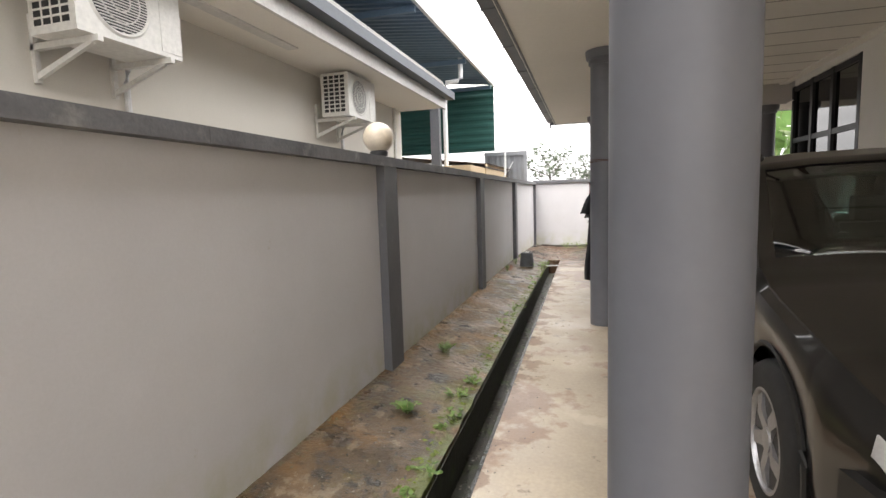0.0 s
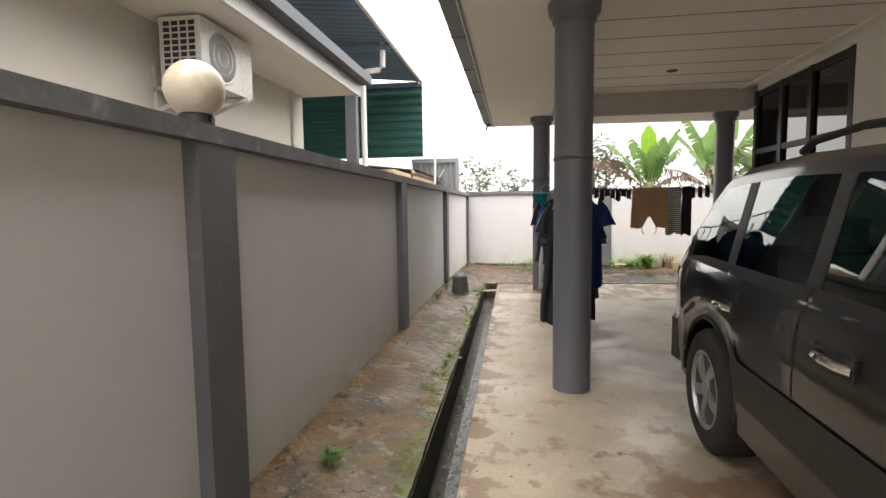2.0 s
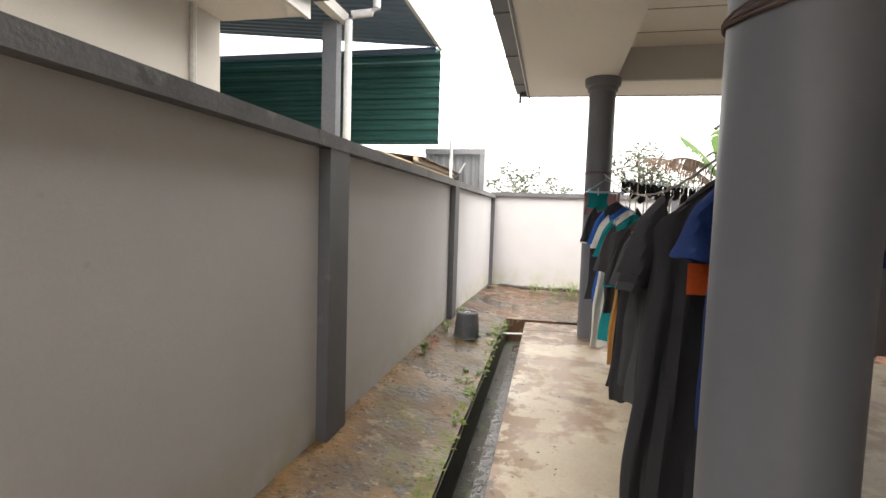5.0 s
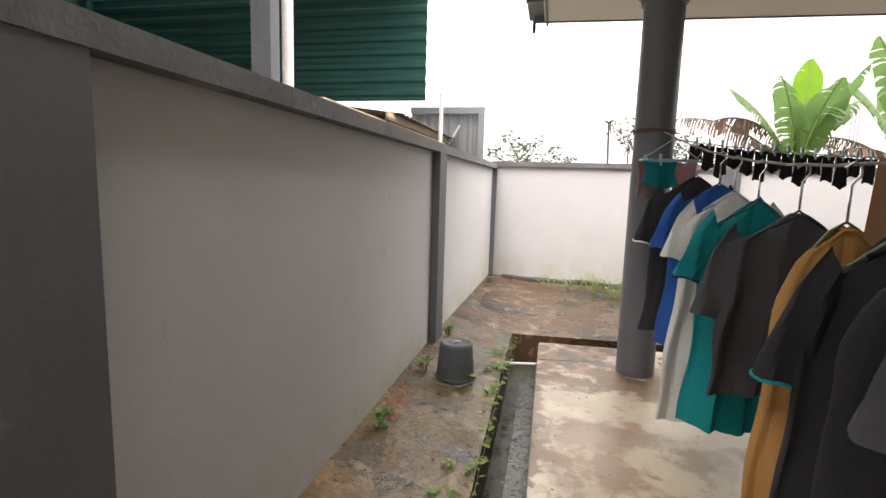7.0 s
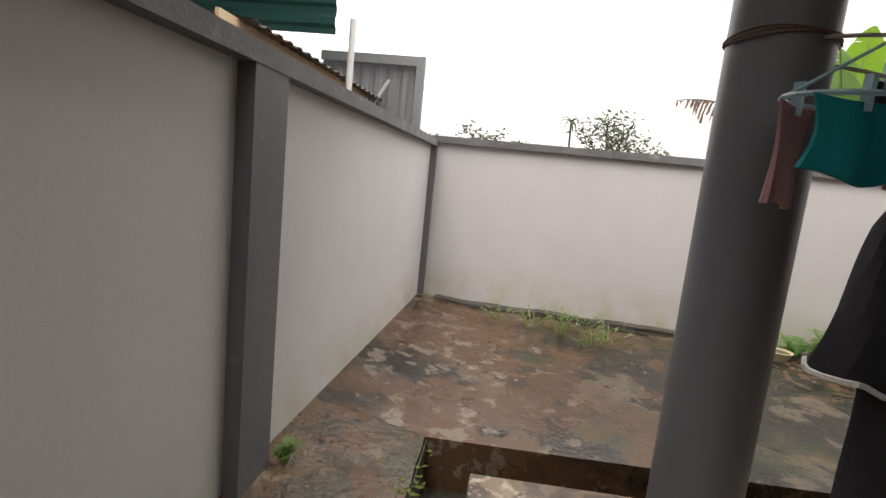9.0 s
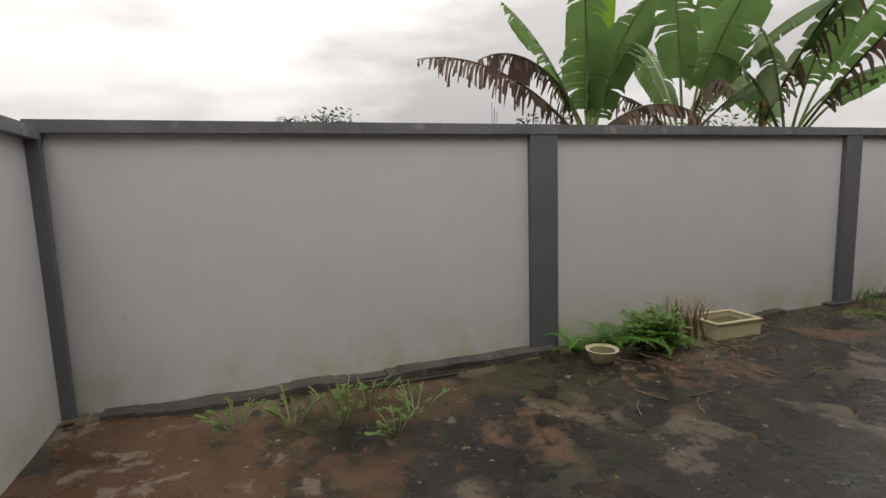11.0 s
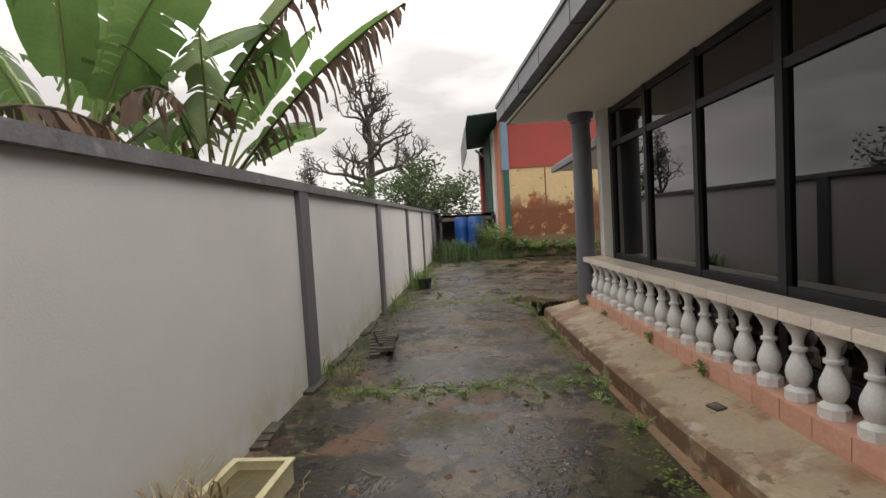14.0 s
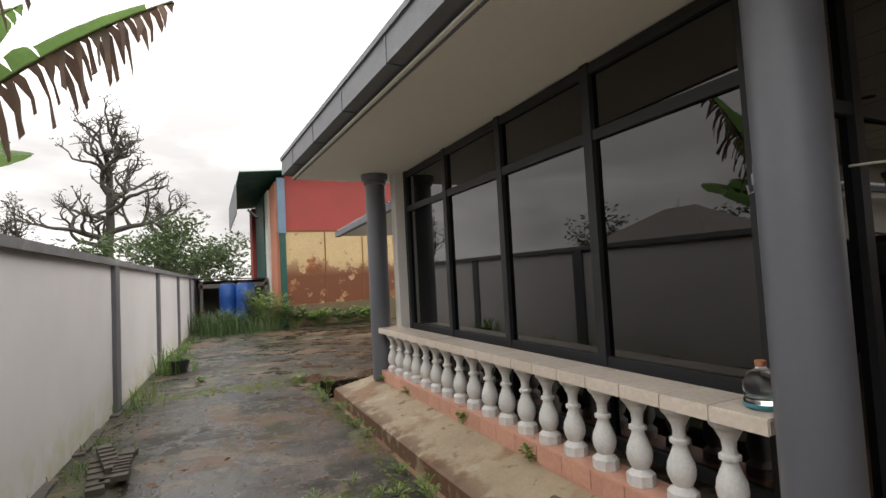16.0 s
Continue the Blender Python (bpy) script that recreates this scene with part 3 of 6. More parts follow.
window_wall("window_1", "wide black-framed reflective garden window", Matrix(((-1, 0, 0, 8.8), (0, 1, 0, WY), (0, 0, 1, 0), (0, 0, 0, 1))),
            [0.06, 1.4, 2.68, 3.98, 5.24], 0.15, 3.046, 2.48, 0.77)
window_wall("window_2", "black-framed reflective porch window reaching the floor", Matrix(((0, -1, 0, WX + 0.05), (-1, 0, 0, 10.9), (0, 0, 1, 0), (0, 0, 0, 1))),
            [0.06, 0.86, 1.6, 2.44], 0.0, 3.3, 2.33)
window_wall("window_3", "small black-framed porch window", Matrix(((0, -1, 0, WX - 0.004), (-1, 0, 0, 7.0), (0, 0, 1, 0), (0, 0, 0, 1))), [0.0, 1.0, 2.0], 1.0, 2.75, 2.2)
tagged(boxpart("step", (3.02, WX + 0.1, 8.5, 11.0, 0.0, 0.05), TILE_PINK, bevel=0.006), "low salmon tiled step below the porch window", "step", kind="structure")

# balustrade: plinth, balusters and tiled rail
rail = thing("balustrade", "cream tiled balustrade with white vase balusters on a salmon plinth", "balustrade", m=pose(0, 0.06, 0.014))
boxpart("plinth_core", (3.36, 8.96, 10.99, 11.225, -0.03, 0.135), TILE_PINK, rail)
boxpart("rail_core", (3.33, 9.05, 10.92, 11.235, 0.675, 0.738), TILE_CREAM, rail)
bm = bmesh.new()
box(bm, -0.145, 0.145, -0.004, 0.004, -0.035, 0.035)
rail_tile = bpy.data.meshes.new("rail_tile")
bm.to_mesh(rail_tile)
bm.free()
rail_tile.materials.append(TILE_CREAM)
bm = bmesh.new()
box(bm, -0.145, 0.145, -0.158, 0.158, -0.004, 0.004)
top_tile = bpy.data.meshes.new("top_tile")
bm.to_mesh(top_tile)
bm.free()
top_tile.materials.append(TILE_CREAM)
bm = bmesh.new()
box(bm, -0.145, 0.145, -0.004, 0.004, -0.064, 0.064)
plinth_tile = bpy.data.meshes.new("plinth_tile")
bm.to_mesh(plinth_tile)
bm.free()
plinth_tile.materials.append(TILE_PINK)


def piece(name, me, parent, x, y, z):
    ob = new(name, me)
    ob.parent = parent
    ob.location = (x, y, z)
    return ob


for i in range(19):
    x = 3.48 + i * 0.3
    piece("tile", rail_tile, rail, x, 11.24, 0.705)
    piece("tile", top_tile, rail, x, 11.08, 0.743)
    if i < 18:
        piece("tile", plinth_tile, rail, x + 0.02, 11.23, 0.066)
bm = bmesh.new()
lathe(bm, [(0.04, 0.14), (0.042, 0.225), (0.055, 0.24), (0.072, 0.275), (0.078, 0.31), (0.072, 0.355), (0.05, 0.41), (0.037, 0.445), (0.036, 0.46), (0.053, 0.465), (0.053, 0.485), (0.037, 0.492), (0.033, 0.52), (0.038, 0.56), (0.06, 0.6), (0.065, 0.61)], 16, caps=False)
lathe(bm, [(0.085, 0.136), (0.085, 0.2), (0.048, 0.232)], 8)
lathe(bm, [(0.06, 0.605), (0.09, 0.635), (0.09, 0.674)], 8)
bal = part("baluster", bm, BALUSTER, rail, smooth=True)
bal.location = (3.62, 11.12, 0)
for i in range(1, 18):
    piece("baluster", bal.data, rail, 3.62 + i * 0.3, 11.12, 0)


# ---- the neighbour's house and carport ----
nb = thing("neighbour_house", "off-white single-storey house with a boxed white eave", "house")
boxpart("wall", (-9.0, -3.44, -8.0, 8.87, -0.5, 3.2), NEIGHBOUR_WALL, nb)
boxpart("soffit", (-3.438, -2.62, -8.0, 8.9, 3.1, 3.13), SOFFIT, nb)
boxpart("fascia", (-2.62, -2.58, -8.0, 8.92, 3.08, 3.25), WHITE_METAL, nb)
boxpart("eave_gutter", (-2.576, -2.42, -8.0, 8.95, 3.24, 3.36), SLATE, nb)
bm = bmesh.new()
corrugated(bm, (-2.5, -8, 3.4), (-1, 0, 0.28), (0, 1, 0), 3.6, 16.9, 0.24, 0.035)
part("roof", bm, SLATE, nb)
bm = bmesh.new()
tube(bm, [(-3.42, 8.5, 1.0), (-3.42, 8.5, 3.1)], 0.03, 8)
part("conduit", bm, WHITE_METAL, nb)
boxpart("soffit_batten", (-3.1, -2.98, 0.2, 4.8, 3.085, 3.1), WHITE_METAL, nb)

carport = thing("carport", "open carport with blue ribbed roof and green ribbed end wall", "carport")
bm = bmesh.new()
corrugated(bm, (-2.72, 1.0, 4.63), (-1, 0, 0.1), (0, 1, 0), 6.5, 13.4, 0.2, 0.03)
part("roof", bm, SHEET_BLUE, carport)
boxpart("roof_edge", (-2.76, -2.7, 1.0, 14.45, 4.57, 4.7), WHITE_METAL, carport)
for y in (4.5, 8.0, 11.4, 14.3):
    bm = bmesh.new()
    prism(bm, [(-9, y), (-2.8, y), (-2.8, y + 0.08), (-9, y + 0.08)], 4.5, 4.6)
    part("rafter", bm, SHEET_BLUE, carport)
boxpart("gutter_beam", (-3.48, -3.34, 1.0, 11.45, 4.0, 4.14), WHITE_METAL, carport)
bm = bmesh.new()
corrugated(bm, (-9.0, 14.5, 2.78), (1, 0, 0), (0, 0, 1), 6.26, 1.85, 0.2, 0.03)
part("end_wall", bm, SHEET_GREEN, carport)
boxpart("inner_wall", (-9.0, -8.9, 8.9, 14.5, -0.5, 5.1), SHEET_GREEN, carport)
boxpart("post", (-3.64, -3.43, 11.27, 11.43, -0.5, 4.0), GUTTER, carport)
bm = bmesh.new()
tube(bm, [(-3.3, 11.36, -0.5), (-3.3, 11.36, 4.02), (-3.26, 11.38, 4.1), (-3.0, 11.45, 4.14), (-2.94, 11.47, 4.2), (-2.93, 11.47, 4.75)], 0.055, 12)
part("downpipe", bm, PVC, carport, smooth=True)

shed = thing("garden_shed", "cream painted shed with a rusty metal roof", "shed", m=pose(-0.05, 0, -0.12))
boxpart("wall", (-5.2, -2.5, 10.6, 15.1, -0.5, 2.3), CREAM_WALL, shed)
RUSTY_ROOF = mat("rusty_dark_roof_sheet", (0.09, 0.075, 0.065), (0.14, 0.13, 0.12), 2.0, 0.6, 0.2, 30, stains=[((0.2, 0.1, 0.05), 3.0, 0.55, 0.65, 2.0, None, 0.7)])
bm = bmesh.new()
corrugated(bm, (-2.36, 12.3, 2.4), (-1, 0, 0.12), (0, 1, 0), 2.9, 3.1, 0.16, 0.02)
part("roof", bm, RUSTY_ROOF, shed)
boxpart("gable_board", (-2.495, -2.47, 12.1, 15.08, 2.14, 2.4), CREAM_WALL, shed)
boxpart("roof_batten", (-2.469, -2.44, 12.0, 15.2, 2.3, 2.33), RUSTY_ROOF, shed)
bm = bmesh.new()
tube(bm, [(-2.33, 13.9, 1.7), (-2.33, 13.9, 2.15), (-2.3, 13.92, 2.2), (-2.3, 13.92, 2.9)], 0.03, 10)
part("vent_pipe", bm, PVC, shed, smooth=True)

fence = thing("sheet_fence", "upright panel of grey ribbed zinc sheets", "fence", m=pose(-0.13, 0, -0.12))
bm = bmesh.new()
corrugated(bm, (-3.1, 15.42, -0.5), (0, 0, 1), (1, 0, 0), 3.4, 1.2, 0.17, 0.025)
part("sheet", bm, SHEET_GREY, fence)
boxpart("top_rail", (-3.1, -1.86, 15.34, 15.39, 2.82, 2.93), SHEET_GREY, fence)
boxpart("end_post", (-1.9, -1.8, 15.33, 15.4, -0.5, 2.93), SHEET_GREY, fence)
bm = bmesh.new()
tube(bm, [(-2.4, 15.3, 2.3), (-2.2, 15.25, 2.62)], 0.018, 8)
part("stay", bm, PVC, fence)


def air_conditioner(y):
    """An outdoor unit on brackets; local x points out from the wall."""
    a = thing("air_conditioner", "cream outdoor air conditioner unit on wall brackets", "air conditioner", "outdoor air conditioners", m=pose(-3.44, y, 2.53))
    bm = bmesh.new()
    box(bm, 0.16, 0.53, 0, 0.78, 0.02, 0.54)
    soften(bm, 0.02, 2)
    part("casing", bm, WHITE_METAL, a)
    bm = bmesh.new()
    lathe(bm, [(0.2, 0), (0.215, 0.012), (0.23, 0)], 32, caps=False)
    bmesh.ops.transform(bm, matrix=pose(0.531, 0.3, 0.28, 0, 90, 0), verts=bm.verts)
    part("fan_ring", bm, WHITE_METAL, a)
    bm = bmesh.new()
    lathe(bm, [(0.2, 0), (0.2, 0.002)], 32)
    bmesh.ops.transform(bm, matrix=pose(0.53, 0.3, 0.28, 0, 90, 0), verts=bm.verts)
    part("fan_opening", bm, BLACK_PLASTIC, a)
    bm = bmesh.new()
    for i in range(23):
        z = 0.28 - 0.2 + i * 0.4 / 22
        h = math.sqrt(max(0.0001, 0.2 ** 2 - (z - 0.28) ** 2))
        box(bm, 0.534, 0.54, 0.3 - h, 0.3 + h, z - 0.003, z + 0.003)
    for r in (0.07, 0.14):
        b2 = [(r - 0.004, 0), (r, 0.008), (r + 0.004, 0)]
        n0 = len(bm.verts)
        lathe(bm, b2, 24, caps=False)
        bm.verts.ensure_lookup_table()
        bmesh.ops.transform(bm, matrix=pose(0.536, 0.3, 0.28, 0, 90, 0), verts=bm.verts[n0:])
    part("fan_guard", bm, WHITE_METAL, a, "cream wire fan guard")["kind"] = "stuff"
    bm = bmesh.new()
    for i in range(4):
        for j in range(9):
            box(bm, 0.2 + i * 0.075, 0.255 + i * 0.075, -0.003, 0.004, 0.07 + j * 0.05, 0.105 + j * 0.05)
    part("side_grille", bm, BLACK_PLASTIC, a, "dark square side grille")
    boxpart("service_panel", (0.52, 0.536, 0.6, 0.775, 0.05, 0.5), WHITE_METAL, a, bevel=0.004)
    for yy in (0.1, 0.64):
        bm = bmesh.new()
        box(bm, 0.0, 0.56, yy, yy + 0.035, -0.02, 0.018)
        box(bm, 0.0, 0.03, yy, yy + 0.035, -0.22, 0.2)
        v = [bm.verts.new(p) for p in ((0.03, yy + 0.005, -0.2), (0.5, yy + 0.005, -0.03), (0.5, yy + 0.005, 0.0), (0.03, yy + 0.005, -0.16))]
        w = [bm.verts.new(p.co + Vector((0, 0.025, 0))) for p in v]
        bm.faces.new(v)
        bm.faces.new(w[::-1])
        for i in range(4):
            bm.faces.new((v[i], w[i], w[(i + 1) % 4], v[(i + 1) % 4]))
        part("bracket", bm, WHITE_METAL, a)
    bm = bmesh.new()
    tube(bm, [(0.14, 0.72, 0.08), (0.06, 0.74, 0.0), (0.035, 0.74, -0.1), (0.035, 0.74, -1.2)], 0.022, 8)
    part("pipe", bm, PVC, a, smooth=True)
    return a


air_conditioner(5.75)
air_conditioner(2.36)

GLOBE = mat("milky_aged_globe", (0.6, 0.53, 0.43), (0.52, 0.45, 0.35), 4.0, 0.3, 0.0, 30)
lamp = thing("globe_lamp", "aged milky globe lamp on the wall pilaster", "lamp", m=pose(-1.76, 3.96, 1.87))
bm = bmesh.new()
lathe(bm, [(0.05, 0.03)] + [(0.126 * math.cos(a), 0.148 + 0.126 * math.sin(a)) for a in [radians(-70 + i * 10) for i in range(16)]] + [(0.01, 0.274)], 28)
part("globe", bm, GLOBE, lamp, smooth=True)
bm = bmesh.new()
lathe(bm, [(0.075, 0), (0.075, 0.03), (0.06, 0.05)], 20)
part("base", bm, BLACK_PLASTIC, lamp)

# ---- the parked car ----
CAR_PAINT = bpy.data.materials.new("dark_grey_car_paint")
CAR_PAINT.use_nodes = True
cp = CAR_PAINT.node_tree.nodes["Principled BSDF"]
cp.inputs["Base Color"].default_value = (0.013, 0.0125, 0.012, 1)
cp.inputs["Metallic"].default_value, cp.inputs["Roughness"].default_value = 0.35, 0.3
cp.inputs["Coat Weight"].default_value, cp.inputs["Coat Roughness"].default_value = 0.8, 0.05
CAR_LOWER = mat("dark_grey_lower_trim", (0.018, 0.017, 0.016), (0.012, 0.0115, 0.011), 4.0, 0.5, 0.02, 60)
CAR_GLASS = glass("tinted_car_glass", (0.22, 0.3, 0.27), 1.65)
TYRE = mat("tyre_rubber", (0.02, 0.02, 0.02), (0.03, 0.029, 0.028), 8.0, 0.8, 0.1, 60)
ALLOY = mat("silver_alloy", (0.45, 0.45, 0.46), (0.4, 0.4, 0.41), 5.0, 0.35, 0.0, 60, metal=0.8)
CHROME = mat("chrome", (0.75, 0.75, 0.76), (0.7, 0.7, 0.71), 5.0, 0.12, 0.0, 60, metal=1.0)
RED_LENS = mat("red_lens", (0.35, 0.01, 0.015), (0.3, 0.01, 0.012), 5.0, 0.1, 0.0, 60)
CLEAR_LENS = mat("clear_lamp_lens", (0.6, 0.6, 0.6), (0.5, 0.5, 0.5), 5.0, 0.08, 0.0, 60)
SEAT = mat("grey_seat_cloth", (0.34, 0.33, 0.3), (0.28, 0.27, 0.25), 6.0, 0.9, 0.1, 60)

CAR_LEN = 4.35
REAR_W, FRONT_W, WR, ARCH = 0.9, 3.4, 0.368, 0.435


def lerp_table(table, s):
    for (a, va), (b, vb) in zip(table, table[1:]):
        if s <= b:
            return va + (vb - va) * (s - a) / (b - a)
    return table[-1][1]


ROOF_T = [(0, 0.98), (0.06, 1.03), (0.14, 1.1), (0.3, 1.3), (0.55, 1.55), (0.72, 1.68), (0.85, 1.71), (1.5, 1.735), (2.1, 1.715), (2.35, 1.665), (3.1, 1.14), (3.25, 1.08), (3.9, 0.95), (4.2, 0.85), (4.35, 0.62)]
WIDE_T = [(0, 0.86), (0.05, 0.91), (0.15, 0.955), (0.35, 0.99), (0.8, 1.0), (3.4, 1.0), (3.9, 0.97), (4.2, 0.9), (4.35, 0.78)]


def car_section(s):
    """Half section of the body at s metres from the tail: points from the sill to the roof's middle."""
    low = 0.3
    for c in (REAR_W, FRONT_W):
        if abs(s - c) < ARCH:
            low = max(low, 0.36 + math.sqrt(ARCH ** 2 - (s - c) ** 2))
    if s < 0.3 or s > 4.1:
        low = max(low, 0.36)
    zr, k = lerp_table(ROOF_T, s), lerp_table(WIDE_T, s)
    belt = min(1.1 + 0.02 * max(0, 1.5 - s), zr - 0.04)
    w = 0.885 * k
    pts = [(w - 0.03, low)]
    for f, dw in ((0.25, 0.005), (0.5, 0.0), (0.75, 0.0), (0.9, 0.012)):
        pts.append((w - dw, low + (belt - low) * f))
    pts.append((w - 0.05, belt))
    edge = max(belt + 0.01, zr - 0.06)
    h = (edge - belt) / 0.62
    for u in (0.1, 0.5, 0.9, 1.0):
        pts.append((w - 0.05 - 0.15 * u * min(1, h), belt + (edge - belt) * u))
    we = pts[-1][0]
    pts += [(we - 0.07, zr - 0.012), (we * 0.55, zr + 0.012), (0.0, zr + 0.02)]
    return pts


STATIONS = sorted(set([round(i * 0.05, 3) for i in range(88)] + [0.02, 0.42, 1.06, 1.16, 1.88, 1.98, 2.92] + [round(c + d, 3) for c in (REAR_W, FRONT_W) for d in (-0.434, -0.42, -0.39, 0.39, 0.42, 0.434)]))
SIDE_GLASS = [(0.42, 1.06), (1.16, 1.88), (1.98, 2.92)]
car = thing("car", "dusty dark grey off-road estate car parked under the porch", "car", m=pose(1.6, 3.8, 0, 0, 0, -1.6))


def car_point(s, p, side, out=0.0):
    return Vector((side * (p[0] + out), 2.15 - s, p[1]))


bm = bmesh.new()
grid = {}
for i, s in enumerate(STATIONS):
    sec = car_section(s)
    for side in (-1, 1):
        for j, p in enumerate(sec):
            if j == len(sec) - 1 and side == 1:
                grid[i, j, 1] = grid[i, j, -1]
            else:
                grid[i, j, side] = bm.verts.new(car_point(s, p, side))
NJ = len(car_section(1.0))
for i in range(len(STATIONS) - 1):
    mid = (STATIONS[i] + STATIONS[i + 1]) / 2
    for side in (-1, 1):
        for j in range(NJ - 1):
            if 6 <= j < 8 and any(a < mid < b for a, b in SIDE_GLASS):
                continue
            if j >= 10 and (0.2 < mid < 0.62 or 2.42 < mid < 3.05):
                continue
            bm.faces.new((grid[i, j, side], grid[i + 1, j, side], grid[i + 1, j + 1, side], grid[i, j + 1, side]))
for i in (0, len(STATIONS) - 1):
    ring = [grid[i, j, -1] for j in range(NJ)] + [grid[i, j, 1] for j in range(NJ - 2, -1, -1)]
    bm.faces.new(ring)
part("body", bm, CAR_PAINT, car, smooth=True)


def car_skin(name, s0, s1, j0, j1, side, material, out=0.003, label="", n=8):
    """A piece that follows the body's skin between two stations and two rows."""
    bm = bmesh.new()
    cols = []
    for i in range(n + 1):
        sec = car_section(s0 + (s1 - s0) * i / n)
        cols.append([[bm.verts.new(car_point(s0 + (s1 - s0) * i / n, p, side, o) + Vector((0, 0, o if j0 >= 9 else 0))) for p in sec[j0:j1 + 1]] for o in (out, out - 0.005)])
    for a, b in zip(cols, cols[1:]):
        for k in (0, 1):
            for j in range(j1 - j0):
                bm.faces.new((a[k][j], b[k][j], b[k][j + 1], a[k][j + 1]))
        for j in (0, -1):
            bm.faces.new((a[0][j], b[0][j], b[1][j], a[1][j]))
    return part(name, bm, material, car, label, smooth=True)


for side in (-1, 1):
    for a, b in SIDE_GLASS:
        car_skin("side_window", a, b, 6, 8, side, CAR_GLASS, 0.0, "tinted side window").visible_shadow = False
    for a in (1.09, 1.92, 2.95):
        car_skin("door_gap", a, a + 0.009, 1, 5, side, BLACK_PLASTIC, 0.0025, n=2)
    for a, b in SIDE_GLASS:
        car_skin("window_trim", a - 0.03, b + 0.03, 5, 6, side, BLACK_PLASTIC, 0.004)
    car_skin("pillar_trim", 1.06, 1.16, 6, 8, side, BLACK_PLASTIC, 0.003, n=2)
    car_skin("pillar_trim", 1.88, 1.98, 6, 8, side, BLACK_PLASTIC, 0.003, n=2)
    car_skin("side_moulding", 1.32, 2.9, 1, 2, side, CAR_LOWER, 0.012, "dusty grey lower door moulding", 16)
    for hs in (1.2, 2.2):
        h = part("handle_recess", (lambda b: (box(b, side * 0.872, side * 0.89, 2.15 - hs - 0.12, 2.15 - hs + 0.12, 0.905, 0.985), b)[1])(bmesh.new()), BLACK_PLASTIC, car)
        bm = bmesh.new()
        tube(bm, [(side * 0.885, 2.15 - hs - 0.1, 0.94), (side * 0.91, 2.15 - hs - 0.07, 0.945), (side * 0.915, 2.15 - hs, 0.947), (side * 0.91, 2.15 - hs + 0.07, 0.945), (side * 0.885, 2.15 - hs + 0.1, 0.94)], 0.017, 8)
        part("door_handle", bm, CHROME, car, "chrome door handle", smooth=True)
    bm = bmesh.new()
    tube(bm, [(side * 0.68, 2.15 - 1.5, 1.725), (side * 0.67, 2.15 - 1.58, 1.765), (side * 0.66, 2.15 - 1.9, 1.785), (side * 0.66, 2.15 - 2.2, 1.765), (side * 0.66, 2.15 - 2.34, 1.685)], 0.017, 8)
    part("roof_rail", bm, CAR_LOWER, car, "grey roof rail", smooth=True)
    bm = bmesh.new()
    box(bm, side * 0.9, side * 1.06, 2.15 - 2.95, 2.15 - 2.82, 1.05, 1.19)
    soften(bm, 0.035, 3)
    part("door_mirror", bm, CAR_PAINT, car, smooth=True)
    bm = bmesh.new()
    box(bm, side * 0.91, side * 1.05, 2.15 - 2.82, 2.15 - 2.814, 1.07, 1.17)
    part("mirror_glass", bm, CHROME, car)
    boxpart("mirror_arm", (side * 0.83, side * 0.93, 2.15 - 2.92, 2.15 - 2.85, 1.06, 1.1), BLACK_PLASTIC, car)
    # tail lamps run up the rear pillar
    car_skin("tail_light", 0.1, 0.32, 4, 8, side, RED_LENS, 0.006, "red tail light")
    car_skin("tail_light_clear", 0.2, 0.36, 7, 8, side, CLEAR_LENS, 0.009, "clear reversing lens")
    car_skin("headlight", 4.17, 4.3, 3, 4, side, CLEAR_LENS, 0.006)
    for c in (REAR_W, FRONT_W):
        wheel = part("wheel", (lambda b: (lathe(b, [(0.03, 0.0), (0.24, 0.0), (0.24, 0.17), (0.03, 0.17)], 24), b)[1])(bmesh.new()), BLACK_PLASTIC, car)
        wheel.matrix_basis = Matrix.Translation((side * 0.86, 2.15 - c, WR)) @ Matrix.Rotation(-side * math.pi / 2, 4, "Y").to_4x4()
        bm = bmesh.new()
        lathe(bm, [(0.235, -0.02), (0.31, -0.03), (0.35, -0.012), (WR, 0.02), (WR, 0.19), (0.35, 0.22), (0.235, 0.22)], 40, caps=False)
        part("tyre", bm, TYRE, wheel, smooth=True)
        bm = bmesh.new()
        lathe(bm, [(0.24, 0.1), (0.24, -0.018), (0.222, -0.022), (0.21, 0.0), (0.208, 0.06)], 36, caps=False)
        lathe(bm, [(0.001, -0.015), (0.055, -0.012), (0.06, 0.03)], 20, caps=False)
        for i in range(5):
            a = 2 * math.pi * i / 5
            ca, sa = math.cos(a), math.sin(a)
            q = []
            for r, w, z in ((0.05, 0.035, -0.005), (0.13, 0.03, -0.02), (0.215, 0.042, -0.006)):
                for e in (-1, 1):
                    q.append(((r * ca - e * w * sa, r * sa + e * w * ca), z))
            f = [bm.verts.new((*p, z)) for p, z in q]
            g = [bm.verts.new((*p, z + 0.04)) for p, z in q]
            for t in (0, 2):
                bm.faces.new((f[t], f[t + 2], f[t + 3], f[t + 1]))
                bm.faces.new((f[t], g[t], g[t + 2], f[t + 2]))
                bm.faces.new((f[t + 1], f[t + 3], g[t + 3], g[t + 1]))
        part("rim", bm, ALLOY, wheel, "five-spoke silver alloy rim", smooth=True)
        bm = bmesh.new()
        arch = [(ARCH - 0.0, a) for a in [math.pi * i / 24 for i in range(25)]]
        tube(bm, [(side * 0.862, 2.15 - c + math.cos(a) * (r + 0.012), 0.36 + math.sin(a) * (r + 0.012)) for r, a in arch], 0.014, 6)
